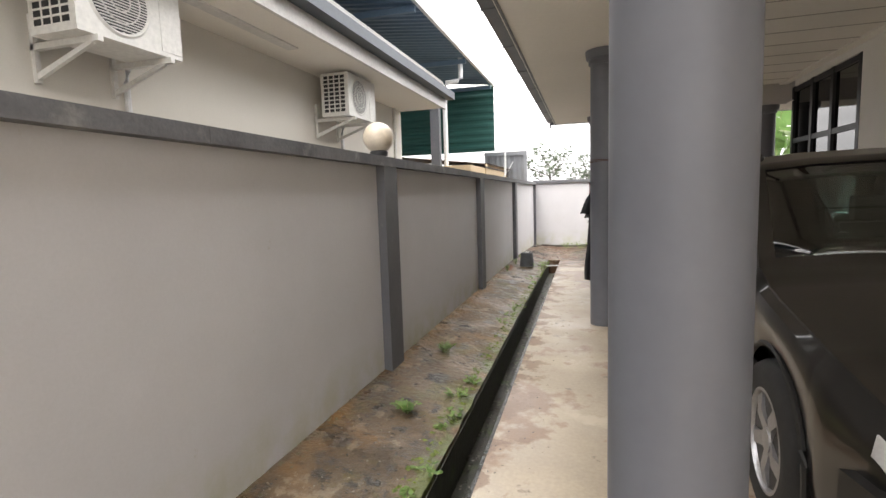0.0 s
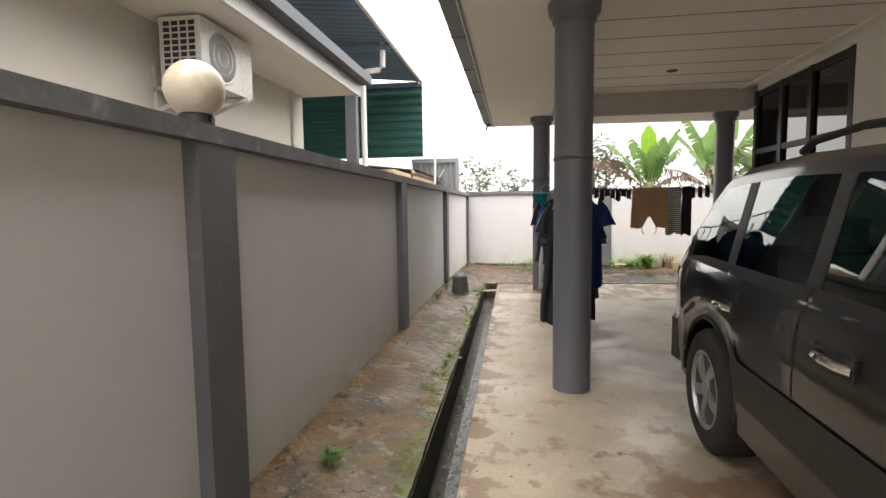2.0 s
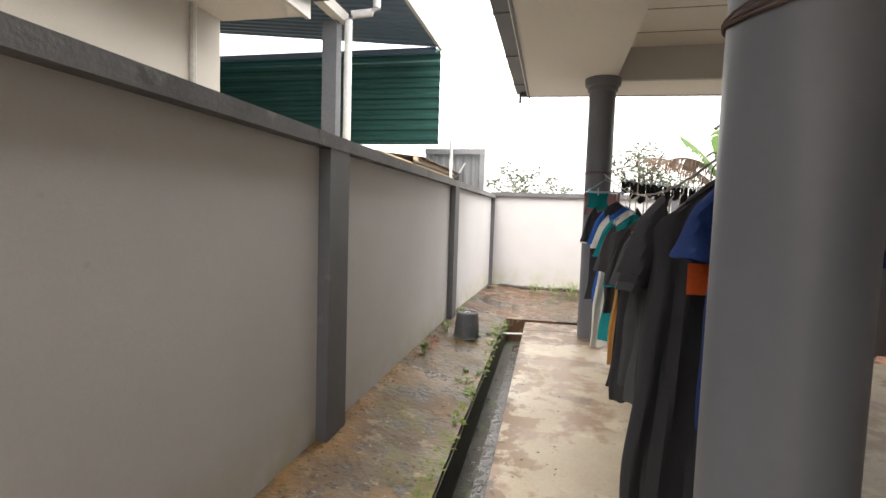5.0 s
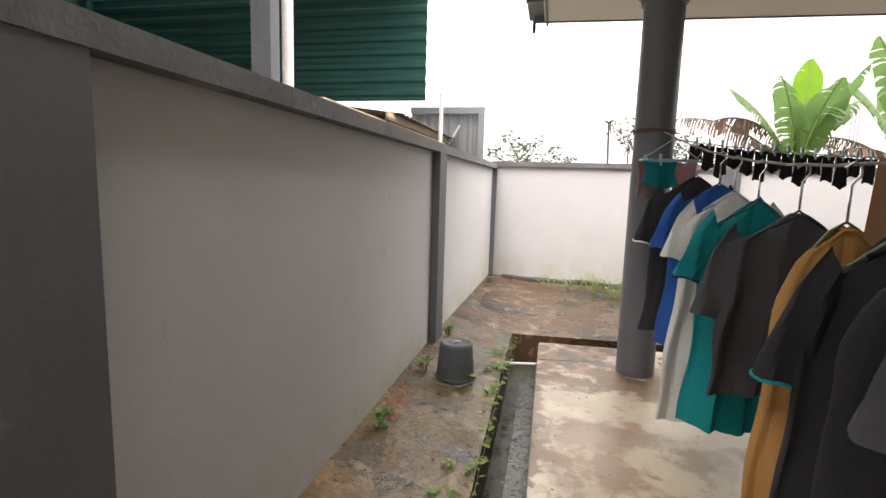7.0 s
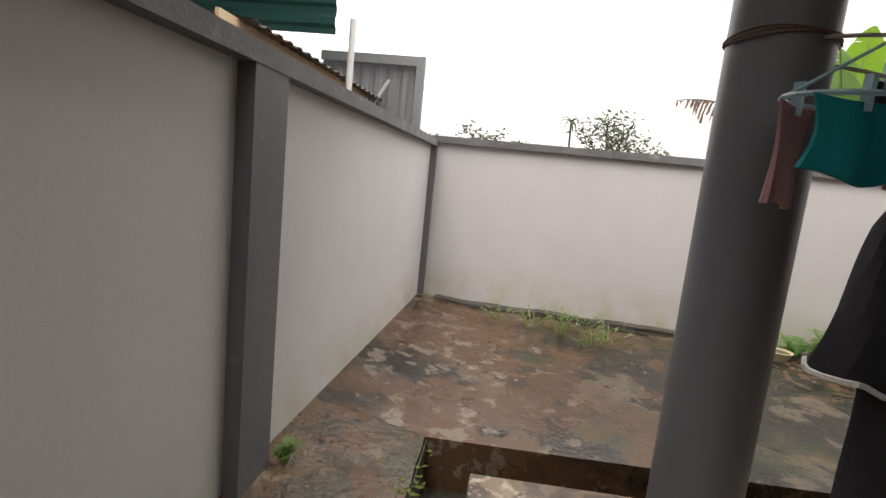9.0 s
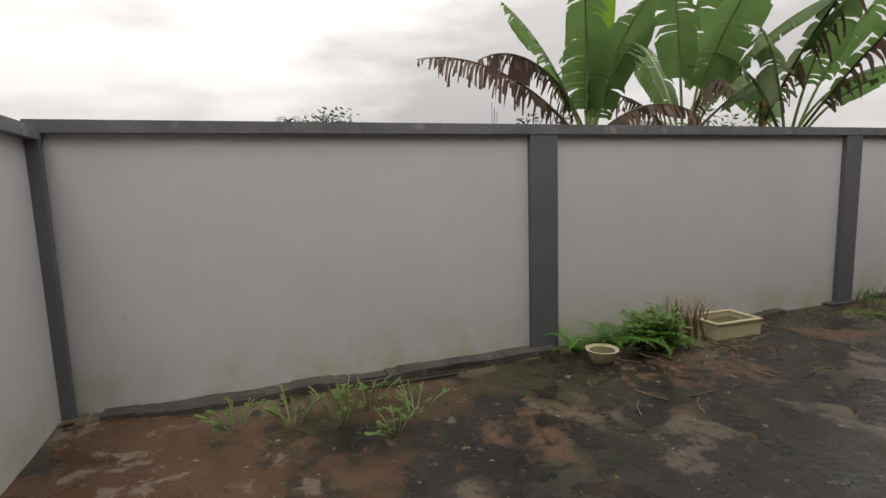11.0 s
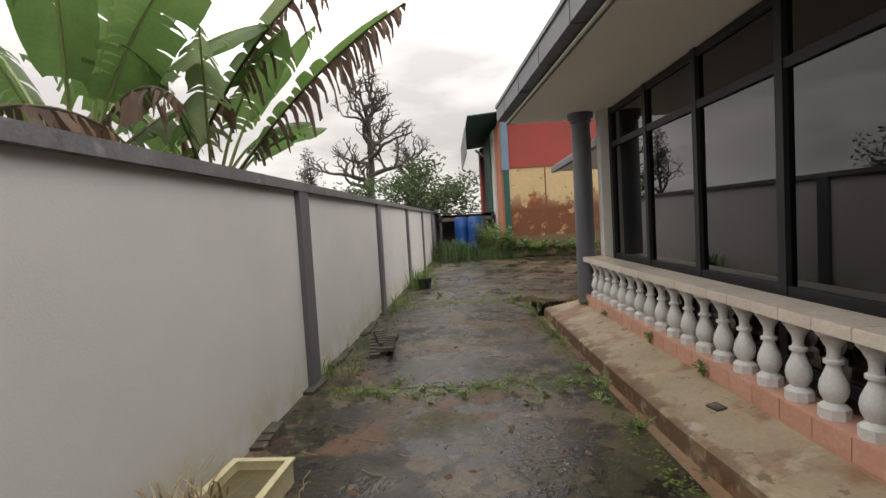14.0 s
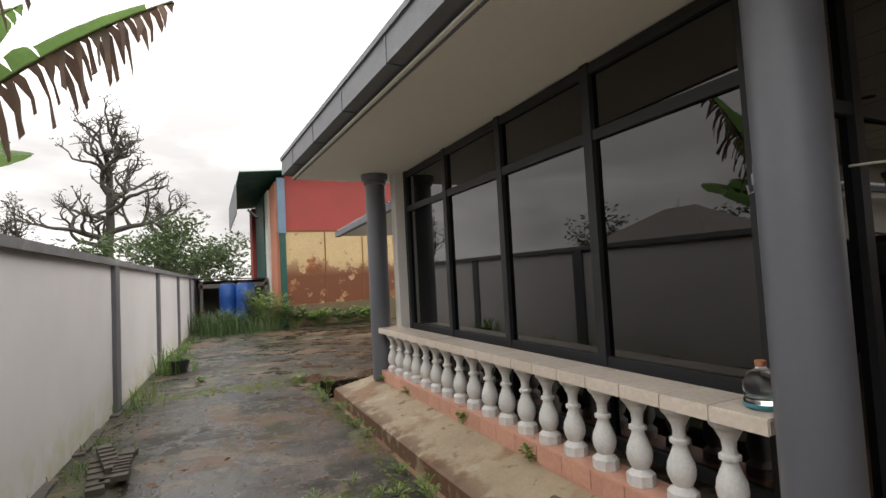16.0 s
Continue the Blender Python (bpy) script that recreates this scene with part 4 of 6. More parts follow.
        part("wheel_arch", bm, CAR_LOWER, car, smooth=True)
# glass at the back and front, roof line and bumpers
for nm, s0, s1 in (("rear_window", 0.2, 0.62), ("windscreen", 2.42, 3.05)):
    bm = bmesh.new()
    rows = []
    for i in range(7):
        s = s0 + (s1 - s0) * i / 6
        sec = car_section(s)
        rows.append([bm.verts.new((x, 2.15 - s, z)) for x, z in ((-sec[10][0], sec[10][1]), (-sec[11][0], sec[11][1]), (0, sec[12][1]), (sec[11][0], sec[11][1]), (sec[10][0], sec[10][1]))])
    for a, b in zip(rows, rows[1:]):
        for j in range(4):
            bm.faces.new((a[j], a[j + 1], b[j + 1], b[j]))
    ob = part(nm, bm, CAR_GLASS, car, smooth=True)
    sol = ob.modifiers.new("thickness", "SOLIDIFY")
    sol.thickness = 0.005
    ob.visible_shadow = False
bm = bmesh.new()
prism(bm, [(-0.84, 1.78), (0.84, 1.78), (0.87, 2.0), (0.8, 2.16), (0.5, 2.22), (-0.5, 2.22), (-0.8, 2.16), (-0.87, 2.0)], 0.36, 0.66)
soften(bm, 0.03, 2)
part("rear_bumper", bm, CAR_LOWER, car, "dusty grey rear bumper", smooth=True)
bm = bmesh.new()
prism(bm, [(-0.8, -2.22), (-0.5, -2.3), (0.5, -2.3), (0.8, -2.22), (0.86, -1.95), (-0.86, -1.95)], 0.3, 0.62)
soften(bm, 0.03, 2)
part("front_bumper", bm, CAR_LOWER, car, smooth=True)
boxpart("underbody", (-0.72, 0.72, -1.95, 1.9, 0.26, 0.5), BLACK_PLASTIC, car)
boxpart("number_plate", (-0.26, 0.26, 2.155, 2.175, 0.76, 0.88), BLACK_PLASTIC, car, "plain dark number plate")
for sx, sy in ((-0.38, -0.1), (0.38, -0.1), (-0.38, 0.85), (0.38, 0.85)):
    bm = bmesh.new()
    box(bm, sx - 0.24, sx + 0.24, sy - 0.5, sy, 0.5, 0.72)
    box(bm, sx - 0.23, sx + 0.23, sy, sy + 0.14, 0.55, 1.22)
    box(bm, sx - 0.13, sx + 0.13, sy + 0.03, sy + 0.12, 1.24, 1.42)
    soften(bm, 0.04, 2)
    part("seat", bm, SEAT, car, smooth=True)
bm = bmesh.new()
tube(bm, [(0.38 + 0.19 * math.cos(a), -0.62 - 0.07 * math.sin(a), 0.98 + 0.17 * math.sin(a)) for a in [2 * math.pi * i / 20 for i in range(21)]], 0.016, 6)
part("steering_wheel", bm, BLACK_PLASTIC, car, smooth=True)
boxpart("dashboard", (-0.7, 0.7, -1.05, -0.7, 0.7, 0.98), BLACK_PLASTIC, car, bevel=0.04)


# ---- plants ----
def leafmat(name, c1, c2, rough=0.5, trans=0.25, scale=5.0):
    m = mat(name, c1, c2, scale, rough, 0.05, 40, vary=0.12)
    n, l = m.node_tree.nodes, m.node_tree.links
    p = n["Principled BSDF"]
    col = p.inputs["Base Color"].links[0].from_socket
    t = n.new("ShaderNodeBsdfTranslucent")
    l.new(col, t.inputs["Color"])
    mix = n.new("ShaderNodeMixShader")
    mix.inputs[0].default_value = trans
    l.new(p.outputs[0], mix.inputs[1])
    l.new(t.outputs[0], mix.inputs[2])
    l.new(mix.outputs[0], n["Material Output"].inputs["Surface"])
    return m


BANANA = leafmat("banana_leaf_green", (0.1, 0.18, 0.055), (0.15, 0.25, 0.08), 0.4, 0.58, 2.0)
BANANA_NEW = leafmat("young_banana_leaf", (0.2, 0.36, 0.03), (0.16, 0.3, 0.03), 0.4, 0.45, 2.0)
BANANA_OLD = leafmat("yellowing_banana_leaf", (0.24, 0.28, 0.15), (0.16, 0.24, 0.12), 0.6, 0.6, 2.5)
BANANA_DRY = leafmat("dry_brown_banana_leaf", (0.2, 0.125, 0.09), (0.1, 0.075, 0.065), 0.8, 0.25, 3.0)
STEM = mat("banana_stem", (0.14, 0.13, 0.06), (0.08, 0.07, 0.04), 4.0, 0.6, 0.2, 30, stains=[((0.05, 0.035, 0.025), 4.0, 0.5, 0.62, 2.0, None, 0.8)])
RIB = mat("leaf_midrib", (0.3, 0.36, 0.15), (0.23, 0.29, 0.11), 6.0, 0.5, 0.0, 30)
FERN = leafmat("fern_green", (0.075, 0.2, 0.02), (0.12, 0.28, 0.03), 0.5, 0.3, 6.0)
WEED = leafmat("weed_green", (0.1, 0.2, 0.04), (0.16, 0.25, 0.06), 0.55, 0.3, 6.0)
BUSH = leafmat("tree_foliage", (0.045, 0.085, 0.025), (0.075, 0.12, 0.04), 0.6, 0.2, 1.0)
FAR_LEAF = leafmat("far_foliage", (0.07, 0.095, 0.06), (0.09, 0.115, 0.075), 0.7, 0.15, 0.3)
BARK = mat("dead_grey_bark", (0.075, 0.068, 0.06), (0.045, 0.04, 0.036), 3.0, 0.9, 0.4, 20, stains=[((0.09, 0.12, 0.04), 1.5, 0.56, 0.66, 2.0, None, 0.6)])
DRYTWIG = mat("dry_straw", (0.32, 0.24, 0.14), (0.22, 0.16, 0.09), 8.0, 0.8, 0.1, 30)


def banana_leaf(plant, base, way, length, width, rise, droop, material, ragged=0.0, seed=0, petiole=0.25, roll=0.0, stem_mat=None, sides=(-1, 1), until=1.0):
    """A leaf whose midrib leaves base along way (azimuth in degrees), climbing by rise and bending down by droop. ragged: 0 whole to 1 hanging strips."""
    rnd = random.Random(seed)
    az = radians(way)
    out = Vector((math.cos(az), math.sin(az), 0))
    n = 46 if ragged > 0.9 else 30
    pts, p, el = [], Vector(base), radians(rise)
    for i in range(n + 1):
        pts.append(p.copy())
        p = p + (out * math.cos(el) + Vector((0, 0, 1)) * math.sin(el)) * (length / n)
        el -= radians(droop) / n * (0.4 + 1.2 * i / n)
    bm = bmesh.new()
    tube(bm, pts, 0.022, 7, 0.005)
    part("midrib", bm, stem_mat or (RIB if ragged < 0.6 else STEM), plant, smooth=True)
    bm = bmesh.new()
    i0 = int(n * petiole)
    for side in sides:
        lat0 = Vector((-math.sin(az), math.cos(az), 0)) * side
        i = i0
        while i < n * until:
            run = 1 if rnd.random() < ragged else rnd.choice((1, 2, 2, 3, 4, 6, 8)) if ragged > 0.05 else rnd.randint(6, 12)
            j = min(n, i + run)
            hang = ragged * rnd.uniform(0.5, 1.1) + 0.12
            if ragged > 0.5 and rnd.random() < 0.2:
                i = j
                continue
            short = rnd.uniform(0.55, 1.1) if ragged > 0.5 else rnd.uniform(0.9, 1.0)
            fresh = []
            for k in range(i, j + 1):
                f = (k - i0) / (n - i0)
                w = width * (math.sin(math.pi * min(1, f * 0.94 + 0.05)) ** 0.34) * short * (1 + 0.05 * math.sin(9 * f + seed)) * (1 if f < 0.8 else 1 - (f - 0.8) * 2.6)
                d = (pts[min(k + 1, n)] - pts[k - 1]).normalized()
                up = lat0.cross(d) * side
                lat = (lat0 * math.cos(roll) + up * math.sin(roll) * side)
                row = []
                gapk = 0.35 if (run < n and k in (i, j) and j - i <= 3) else 0.0
                for u in (0, 0.35, 0.7, 1.0):
                    sag = hang * u * u * w * (0.9 if ragged < 0.5 else 1.0)
                    q = pts[k] + lat * (w * u * (1 - 0.75 * min(1, hang) * (u if ragged < 0.5 else 1))) + up * (0.18 * w * u * (1 - u)) - Vector((0, 0, sag)) + d * (0.25 * w * u)
                    if gapk:
                        q += d * ((0.3 if k == i else -0.3) * u * length / n) - Vector((0, 0, rnd.uniform(0.0, 0.12) * u * w))
                    q += Vector((rnd.uniform(-1, 1), rnd.uniform(-1, 1), rnd.uniform(-1, 1))) * 0.012 * ragged
                    row.append(bm.verts.new(q))
                fresh.append(row)
            for a, b in zip(fresh, fresh[1:]):
                for u in range(3):
                    bm.faces.new((a[u], b[u], b[u + 1], a[u + 1]))
            i = j
    return part("leaf", bm, material, plant, smooth=True)


def banana(x, y, height, leaves, lean=(0, 0), label="banana plant with broad torn green leaves"):
    plant = thing("banana_plant", label, "banana plant", "banana plants behind the wall", m=pose(x, y, -0.6))
    top = Vector((lean[0], lean[1], height))
    bm = bmesh.new()
    tube(bm, [(0, 0, 0), (lean[0] * 0.3, lean[1] * 0.3, height * 0.4), (lean[0] * 0.7, lean[1] * 0.7, height * 0.8), tuple(top)], 0.13, 12, 0.075)
    part("stem", bm, STEM, plant, smooth=True)
    for i, (way, length, width, rise, droop, material, ragged, petiole, roll) in enumerate(leaves):
        a = radians(way)
        banana_leaf(plant, top + Vector((0.05 * math.cos(a), 0.05 * math.sin(a), -0.12 + 0.04 * (i % 4))), way, length, width, rise, droop, material, ragged, 100 * len(leaves) + i + int(x * 10), petiole, roll)
    return plant


banana(3.15, 16.0, 2.55, [
    (250, 1.75, 0.24, 84, 12, BANANA_NEW, 0.0, 0.28, 0.0),
    (190, 1.75, 0.33, 62, 37, BANANA, 0.38, 0.2, 0.5),
    (280, 1.5, 0.38, 74, 37, BANANA, 0.31, 0.15, 0.2),
    (20, 1.5, 0.38, 70, 56, BANANA, 0.44, 0.2, 0.1),
    (166, 2.15, 0.3, 50, 62, BANANA_DRY, 0.95, 0.15, 0.0),
    (230, 1.7, 0.38, 70, 43, BANANA, 0.38, 0.2, 0.3),
    (320, 1.7, 0.38, 76, 31, BANANA, 0.31, 0.2, 0.0),
    (185, 1.7, 0.28, 62, 95, BANANA_DRY, 0.95, 0.15, 0.0),
    (165, 1.3, 0.25, 12, 70, BANANA_DRY, 0.8, 0.1, 0.0),
    (330, 1.3, 0.26, 45, 100, BANANA_DRY, 0.9, 0.15, 0.0),
    (60, 1.9, 0.38, 66, 56, BANANA, 0.44, 0.2, 0.0),
], (-0.05, 0.0))
banana(4.85, 16.3, 2.5, [
    (265, 2.6, 0.48, 80, 28, BANANA, 0.21, 0.32, 0.15),
    (215, 2.4, 0.4, 70, 33, BANANA, 0.38, 0.38, 0.3),
    (300, 2.2, 0.45, 66, 56, BANANA, 0.31, 0.25, -0.2),
    (20, 2.1, 0.3, 55, 45, BANANA_OLD, 0.57, 0.3, 0.0),
    (180, 1.9, 0.24, 50, 85, BANANA_DRY, 0.95, 0.2, 0.0),
    (240, 1.7, 0.26, 60, 110, BANANA_DRY, 0.95, 0.2, 0.0),
    (80, 2.2, 0.43, 70, 43, BANANA, 0.38, 0.25, 0.0),
    (345, 1.9, 0.28, 45, 30, BANANA_OLD, 0.62, 0.35, 0.0),
    (150, 2.0, 0.38, 74, 37, BANANA, 0.44, 0.3, 0.0),
    (250, 2.1, 0.4, 66, 43, BANANA, 0.31, 0.38, 0.2),
    (330, 2.4, 0.4, 72, 31, BANANA, 0.24, 0.38, 0.1),
], (0.0, 0.0))
banana(6.3, 15.9, 2.45, [
    (205, 2.3, 0.34, 56, 60, BANANA_OLD, 0.52, 0.35, 0.2),
    (275, 2.2, 0.34, 72, 37, BANANA, 0.44, 0.42, 0.0),
    (235, 2.0, 0.34, 66, 49, BANANA, 0.44, 0.42, 0.0),
    (280, 1.4, 0.3, 66, 81, BANANA, 0.38, 0.4, 0.0),
    (300, 1.6, 0.3, 62, 68, BANANA, 0.38, 0.4, 0.1),
    (190, 2.2, 0.35, 52, 62, BANANA, 0.60, 0.25, 0.0),
    (150, 2.0, 0.38, 60, 62, BANANA, 0.51, 0.25, 0.0),
    (350, 0.9, 0.1, 20, 130, BANANA_DRY, 0.9, 0.4, 0.0),
    (70, 2.0, 0.38, 66, 56, BANANA, 0.44, 0.25, 0.0),
], (-0.05, 0.0), "banana plant with a long tattered brown leaf")

# long half-dry leaves: a green blade above the midrib, brown strips hanging below it
for px, py, way, length, rise, droop, green, seed in ((6.3, 15.9, 262, 2.9, 50, 26, BANANA, 41), (5.9, 16.1, 258, 3.1, 62, 44, BANANA_OLD, 52)):
    worn = thing("banana_plant", "banana plant with a long half-dry tattered leaf", "banana plant", "banana plants behind the wall", m=pose(px - 0.05, py, -0.6))
    bm = bmesh.new()
    tube(bm, [(0.16, 0.1, 0), (0.1, 0.05, 1.2), (0, 0, 2.4)], 0.1, 10, 0.06)
    part("stem", bm, STEM, worn, smooth=True)
    banana_leaf(worn, (0, 0, 2.35), way, length, 0.24, rise, droop, green, 0.34, seed, 0.3, 0.8, RIB, (-1,), 0.72)
    banana_leaf(worn, (0, 0, 2.35), way, length, 0.46, rise, droop, BANANA_DRY, 0.93, seed + 1, 0.25, 0.0, STEM, (1,))
    banana_leaf(worn, (0, 0, 2.35), way, length, 0.4, rise, droop, BANANA_DRY, 0.95, seed + 2, 0.66, 0.0, STEM, (-1,), 0.999)

# a young shoot and the yellow flower stalk above the wall
shoot = thing("banana_shoot", "young banana shoot just showing above the wall", "banana plant", m=pose(7.4, 15.6, -0.6))
banana_leaf(shoot, (0, 0, 1.3), 200, 1.3, 0.16, 80, 20, BANANA_NEW, 0.0, 5, 0.2)
bm = bmesh.new()
tube(bm, [(0, 0, 0), (0, 0, 1.4)], 0.06, 8, 0.03)
part("stem", bm, STEM, shoot, smooth=True)


DRY_YELLOW = leafmat("dry_yellow_sheath", (0.5, 0.26, 0.03), (0.36, 0.17, 0.03), 0.7, 0.25, 4.0)
sheath = thing("leaf_sheath", "dry yellow leaf sheath hanging beside a banana stem", "leaf", m=pose(5.72, 15.88, 2.0))
bm = bmesh.new()
rs = random.Random(3)
rows = []
for i in range(9):
    v = i / 8
    rows.append([bm.verts.new(((u - 0.5) * (0.1 + 0.05 * math.sin(5 * v)) + 0.015 * math.sin(7 * v), 0.03 * math.sin(math.pi * u) + rs.uniform(-0.006, 0.006), 0.62 * v)) for u in (0, 0.25, 0.5, 0.75, 1)])
for a, b in zip(rows, rows[1:]):
    for k in range(4):
        bm.faces.new((a[k], a[k + 1], b[k + 1], b[k]))
part("blade", bm, DRY_YELLOW, sheath, smooth=True)
bm = bmesh.new()
tube(bm, [(0, 0.02, -2.6), (0.03, 0.03, -1.0), (0.0, 0.02, 0.64)], 0.05, 8, 0.02)
part("stem", bm, STEM, sheath, smooth=True)


# ---- trees ----
def branches(bm, p, d, length, r, depth, rnd, tips, curl=0.35):
    pts = [p]
    n = 4
    for i in range(n):
        d = (d + Vector((rnd.uniform(-1, 1), rnd.uniform(-1, 1), rnd.uniform(-0.5, 0.8))) * curl * 0.5).normalized()
        p = p + d * (length / n)
        pts.append(p)
    tube(bm, pts, r, 6 if r > 0.06 else 4, r * 0.55)
    if depth == 0:
        tips.append(p)
        return
    for k in range(rnd.randint(2, 3)):
        at = pts[rnd.randint(2, n)]
        side = Vector((rnd.uniform(-1, 1), rnd.uniform(-1, 1), rnd.uniform(-0.25, 0.9))).normalized()
        branches(bm, at, (d * 0.5 + side).normalized(), length * rnd.uniform(0.5, 0.78), r * 0.55, depth - 1, rnd, tips, curl)
    if depth > 1:
        branches(bm, pts[-1], (d + Vector((rnd.uniform(-0.6, 0.6), rnd.uniform(-0.6, 0.6), 0.3))).normalized(), length * 0.65, r * 0.55, depth - 1, rnd, tips, curl)


def dead_tree(x, y, height, seed, trunk=0.38):
    t = thing("dead_tree", "bare dead tree with knotted grey branches", "tree", m=pose(x, y, -0.6))
    rnd = random.Random(seed)
    bm = bmesh.new()
    pts = [Vector((rnd.uniform(-0.15, 0.15), rnd.uniform(-0.15, 0.15), height * i / 7)) for i in range(8)]
    tube(bm, pts, trunk, 10, trunk * 0.35)
    part("trunk", bm, BARK, t, smooth=True)
    bm = bmesh.new()
    tips = []
    for i in range(11):
        f = 0.42 + 0.056 * i
        a = i * 2.4 + rnd.uniform(-0.4, 0.4)
        branches(bm, Vector((0, 0, height * f)), Vector((math.cos(a), math.sin(a), 0.35 + 0.5 * f)), height * (0.24 - 0.12 * (f - 0.42)), trunk * 0.62 * (1.2 - f * 0.6), 3, rnd, tips, 1.25)
    part("crown", bm, BARK, t)
    # Twig tufts added at every second branch tip, in bark colour.
    bm = bmesh.new()
    for p in tips[::2]:
        leaf_clump(bm, p, 0.12, 3, rnd, 0.1)
    part("lichen", bm, BARK, t)["kind"] = "stuff"
    return t


def leaf_clump(bm, p, spread, count, rnd, size):
    for i in range(count):
        c = Vector(p) + Vector((rnd.gauss(0, 1), rnd.gauss(0, 1), rnd.gauss(0, 0.7))) * spread
        a = Vector((rnd.uniform(-1, 1), rnd.uniform(-1, 1), rnd.uniform(-0.6, 0.6))).normalized() * size * rnd.uniform(0.6, 1.3)
        b = a.cross(Vector((rnd.uniform(-1, 1), rnd.uniform(-1, 1), rnd.uniform(-1, 1)))).normalized() * a.length * 0.35
        v = [bm.verts.new(c + q) for q in (-a, b, a, -b)]
        bm.faces.new(v)


def leafy_tree(name, x, y, height, spread, material, seed, label, count=1600, size=0.2, base=0.35):
    t = thing(name, label, "tree", m=pose(x, y, -0.6))
    rnd = random.Random(seed)
    bm = bmesh.new()
    tips = []
    tube(bm, [(0, 0, 0), (0.1, 0.05, height * 0.5), (0, 0.1, height * 0.8)], 0.03 * height, 8, 0.01 * height)
    for i in range(8):
        a = i * 2.4
        branches(bm, Vector((0, 0, height * (base + 0.06 * i))), Vector((math.cos(a) * spread / height * 2, math.sin(a) * spread / height * 2, 0.4)), spread * 0.6, 0.012 * height, 2, rnd, tips, 0.5)
    part("trunk", bm, BARK, t)
    bm = bmesh.new()
    for p in tips:
        leaf_clump(bm, p, spread * 0.13, max(3, count // max(1, len(tips))), rnd, size)
    part("crown", bm, material, t)
    return t


dead_tree(38, 19.0, 10.8, 4)
dead_tree(42, 16.2, 7.2, 9, 0.22)
dead_tree(36, 23.0, 6.0, 15, 0.15)
leafy_tree("tree", 33, 16.6, 4.0, 3.6, BUSH, 3, "dense dark green broadleaf tree", 3800, 0.16)
leafy_tree("tree", 36, 13.7, 4.2, 3.0, BUSH, 5, "dense dark green broadleaf tree", 2600, 0.16)
leafy_tree("tree", 31, 14.4, 3.8, 1.8, BUSH, 8, "low green broadleaf tree behind the fence", 1600, 0.13)
for i, (x, y, h, s) in enumerate(((10.5, 78, 11.5, 5), (13.0, 82, 10.0, 4), (-6.5, 82, 8.2, 4), (-14, 84, 7.5, 3), (-1, 95, 8.0, 3), (36, 66, 9.0, 4), (46, 70, 8.0, 4), (27, 75, 8.0, 4), (58, 60, 9.0, 5), (20, 90, 8.0, 4))):
    leafy_tree("tree", x, y, h, s, FAR_LEAF, 20 + i, "distant broadleaf tree with an open crown", 420, 0.4)


def palm(x, y, height, seed):
    t = thing("palm_tree", "distant thin palm with a small crown", "tree", m=pose(x, y, -0.6))
    bm = bmesh.new()
    tube(bm, [(0, 0, 0), (0.2, 0, height * 0.5), (0, 0, height)], 0.2, 8, 0.12)
    part("trunk", bm, BARK, t)
    rnd = random.Random(seed)
    bm = bmesh.new()
    for i in range(13):
        a = i * 2.4
        p, el = Vector((0, 0, height)), radians(rnd.uniform(10, 70))
        d = Vector((math.cos(a), math.sin(a), 0))
        for k in range(8):
            q = p + (d * math.cos(el) + Vector((0, 0, math.sin(el)))) * 0.28
            s = Vector((-d.y, d.x, 0)) * 0.22 * (1 - k / 9)
            bm.faces.new([bm.verts.new(c) for c in (p - s, q - s * 0.9 - Vector((0, 0, 0.06)), q, p)])
            bm.faces.new([bm.verts.new(c) for c in (p, q, q + s * 0.9 - Vector((0, 0, 0.06)), p + s)])
            p, el = q, el - radians(16)
    part("crown", bm, FAR_LEAF, t)


palm(5.6, 78, 10.6, 2)
palm(9.8, 90, 8.0, 3)


# ---- the red shop building and other far things ----
RED_PAINT = mat("faded_red_paint", (0.34, 0.055, 0.045), (0.28, 0.05, 0.045), 0.8, 0.7, 0.05, 20, stains=[((0.2, 0.06, 0.05), 1.5, 0.56, 0.68, 2.0, None, 0.5)])
RUST_PANEL = mat("rusting_cream_steel", (0.56, 0.42, 0.22), (0.5, 0.37, 0.2), 1.0, 0.7, 0.1, 20,
                 stains=[((0.28, 0.09, 0.03), 1.3, 0.6, 0.64, 2.0, None, 0.95), ((0.3, 0.11, 0.04), 5.0, 0.62, 0.66, 4.0, None, 0.8)], fade=((0.22, 0.07, 0.028), 1.5, 2.3, 1.6, 1.0), edges=[(2, 2.6, 1.7, (0.15, 0.05, 0.02), 2.5, 0.6, 0.64, 1.0)])
RUST = mat("brown_rust", (0.24, 0.085, 0.035), (0.17, 0.06, 0.03), 3.0, 0.9, 0.2, 20)
BASE_STONE = mat("stained_brown_base", (0.16, 0.11, 0.07), (0.12, 0.09, 0.05), 1.5, 0.9, 0.3, 20, stains=[((0.1, 0.12, 0.04), 2.0, 0.5, 0.6, 2.0, None, 0.6)])
BARREL_BLUE = mat("blue_barrel_plastic", (0.015, 0.09, 0.34), (0.012, 0.07, 0.28), 3.0, 0.4, 0.0, 30)
PALE = mat("pale_orange_board", (0.5, 0.2, 0.12), (0.45, 0.18, 0.11), 1.0, 0.7, 0.0, 30)

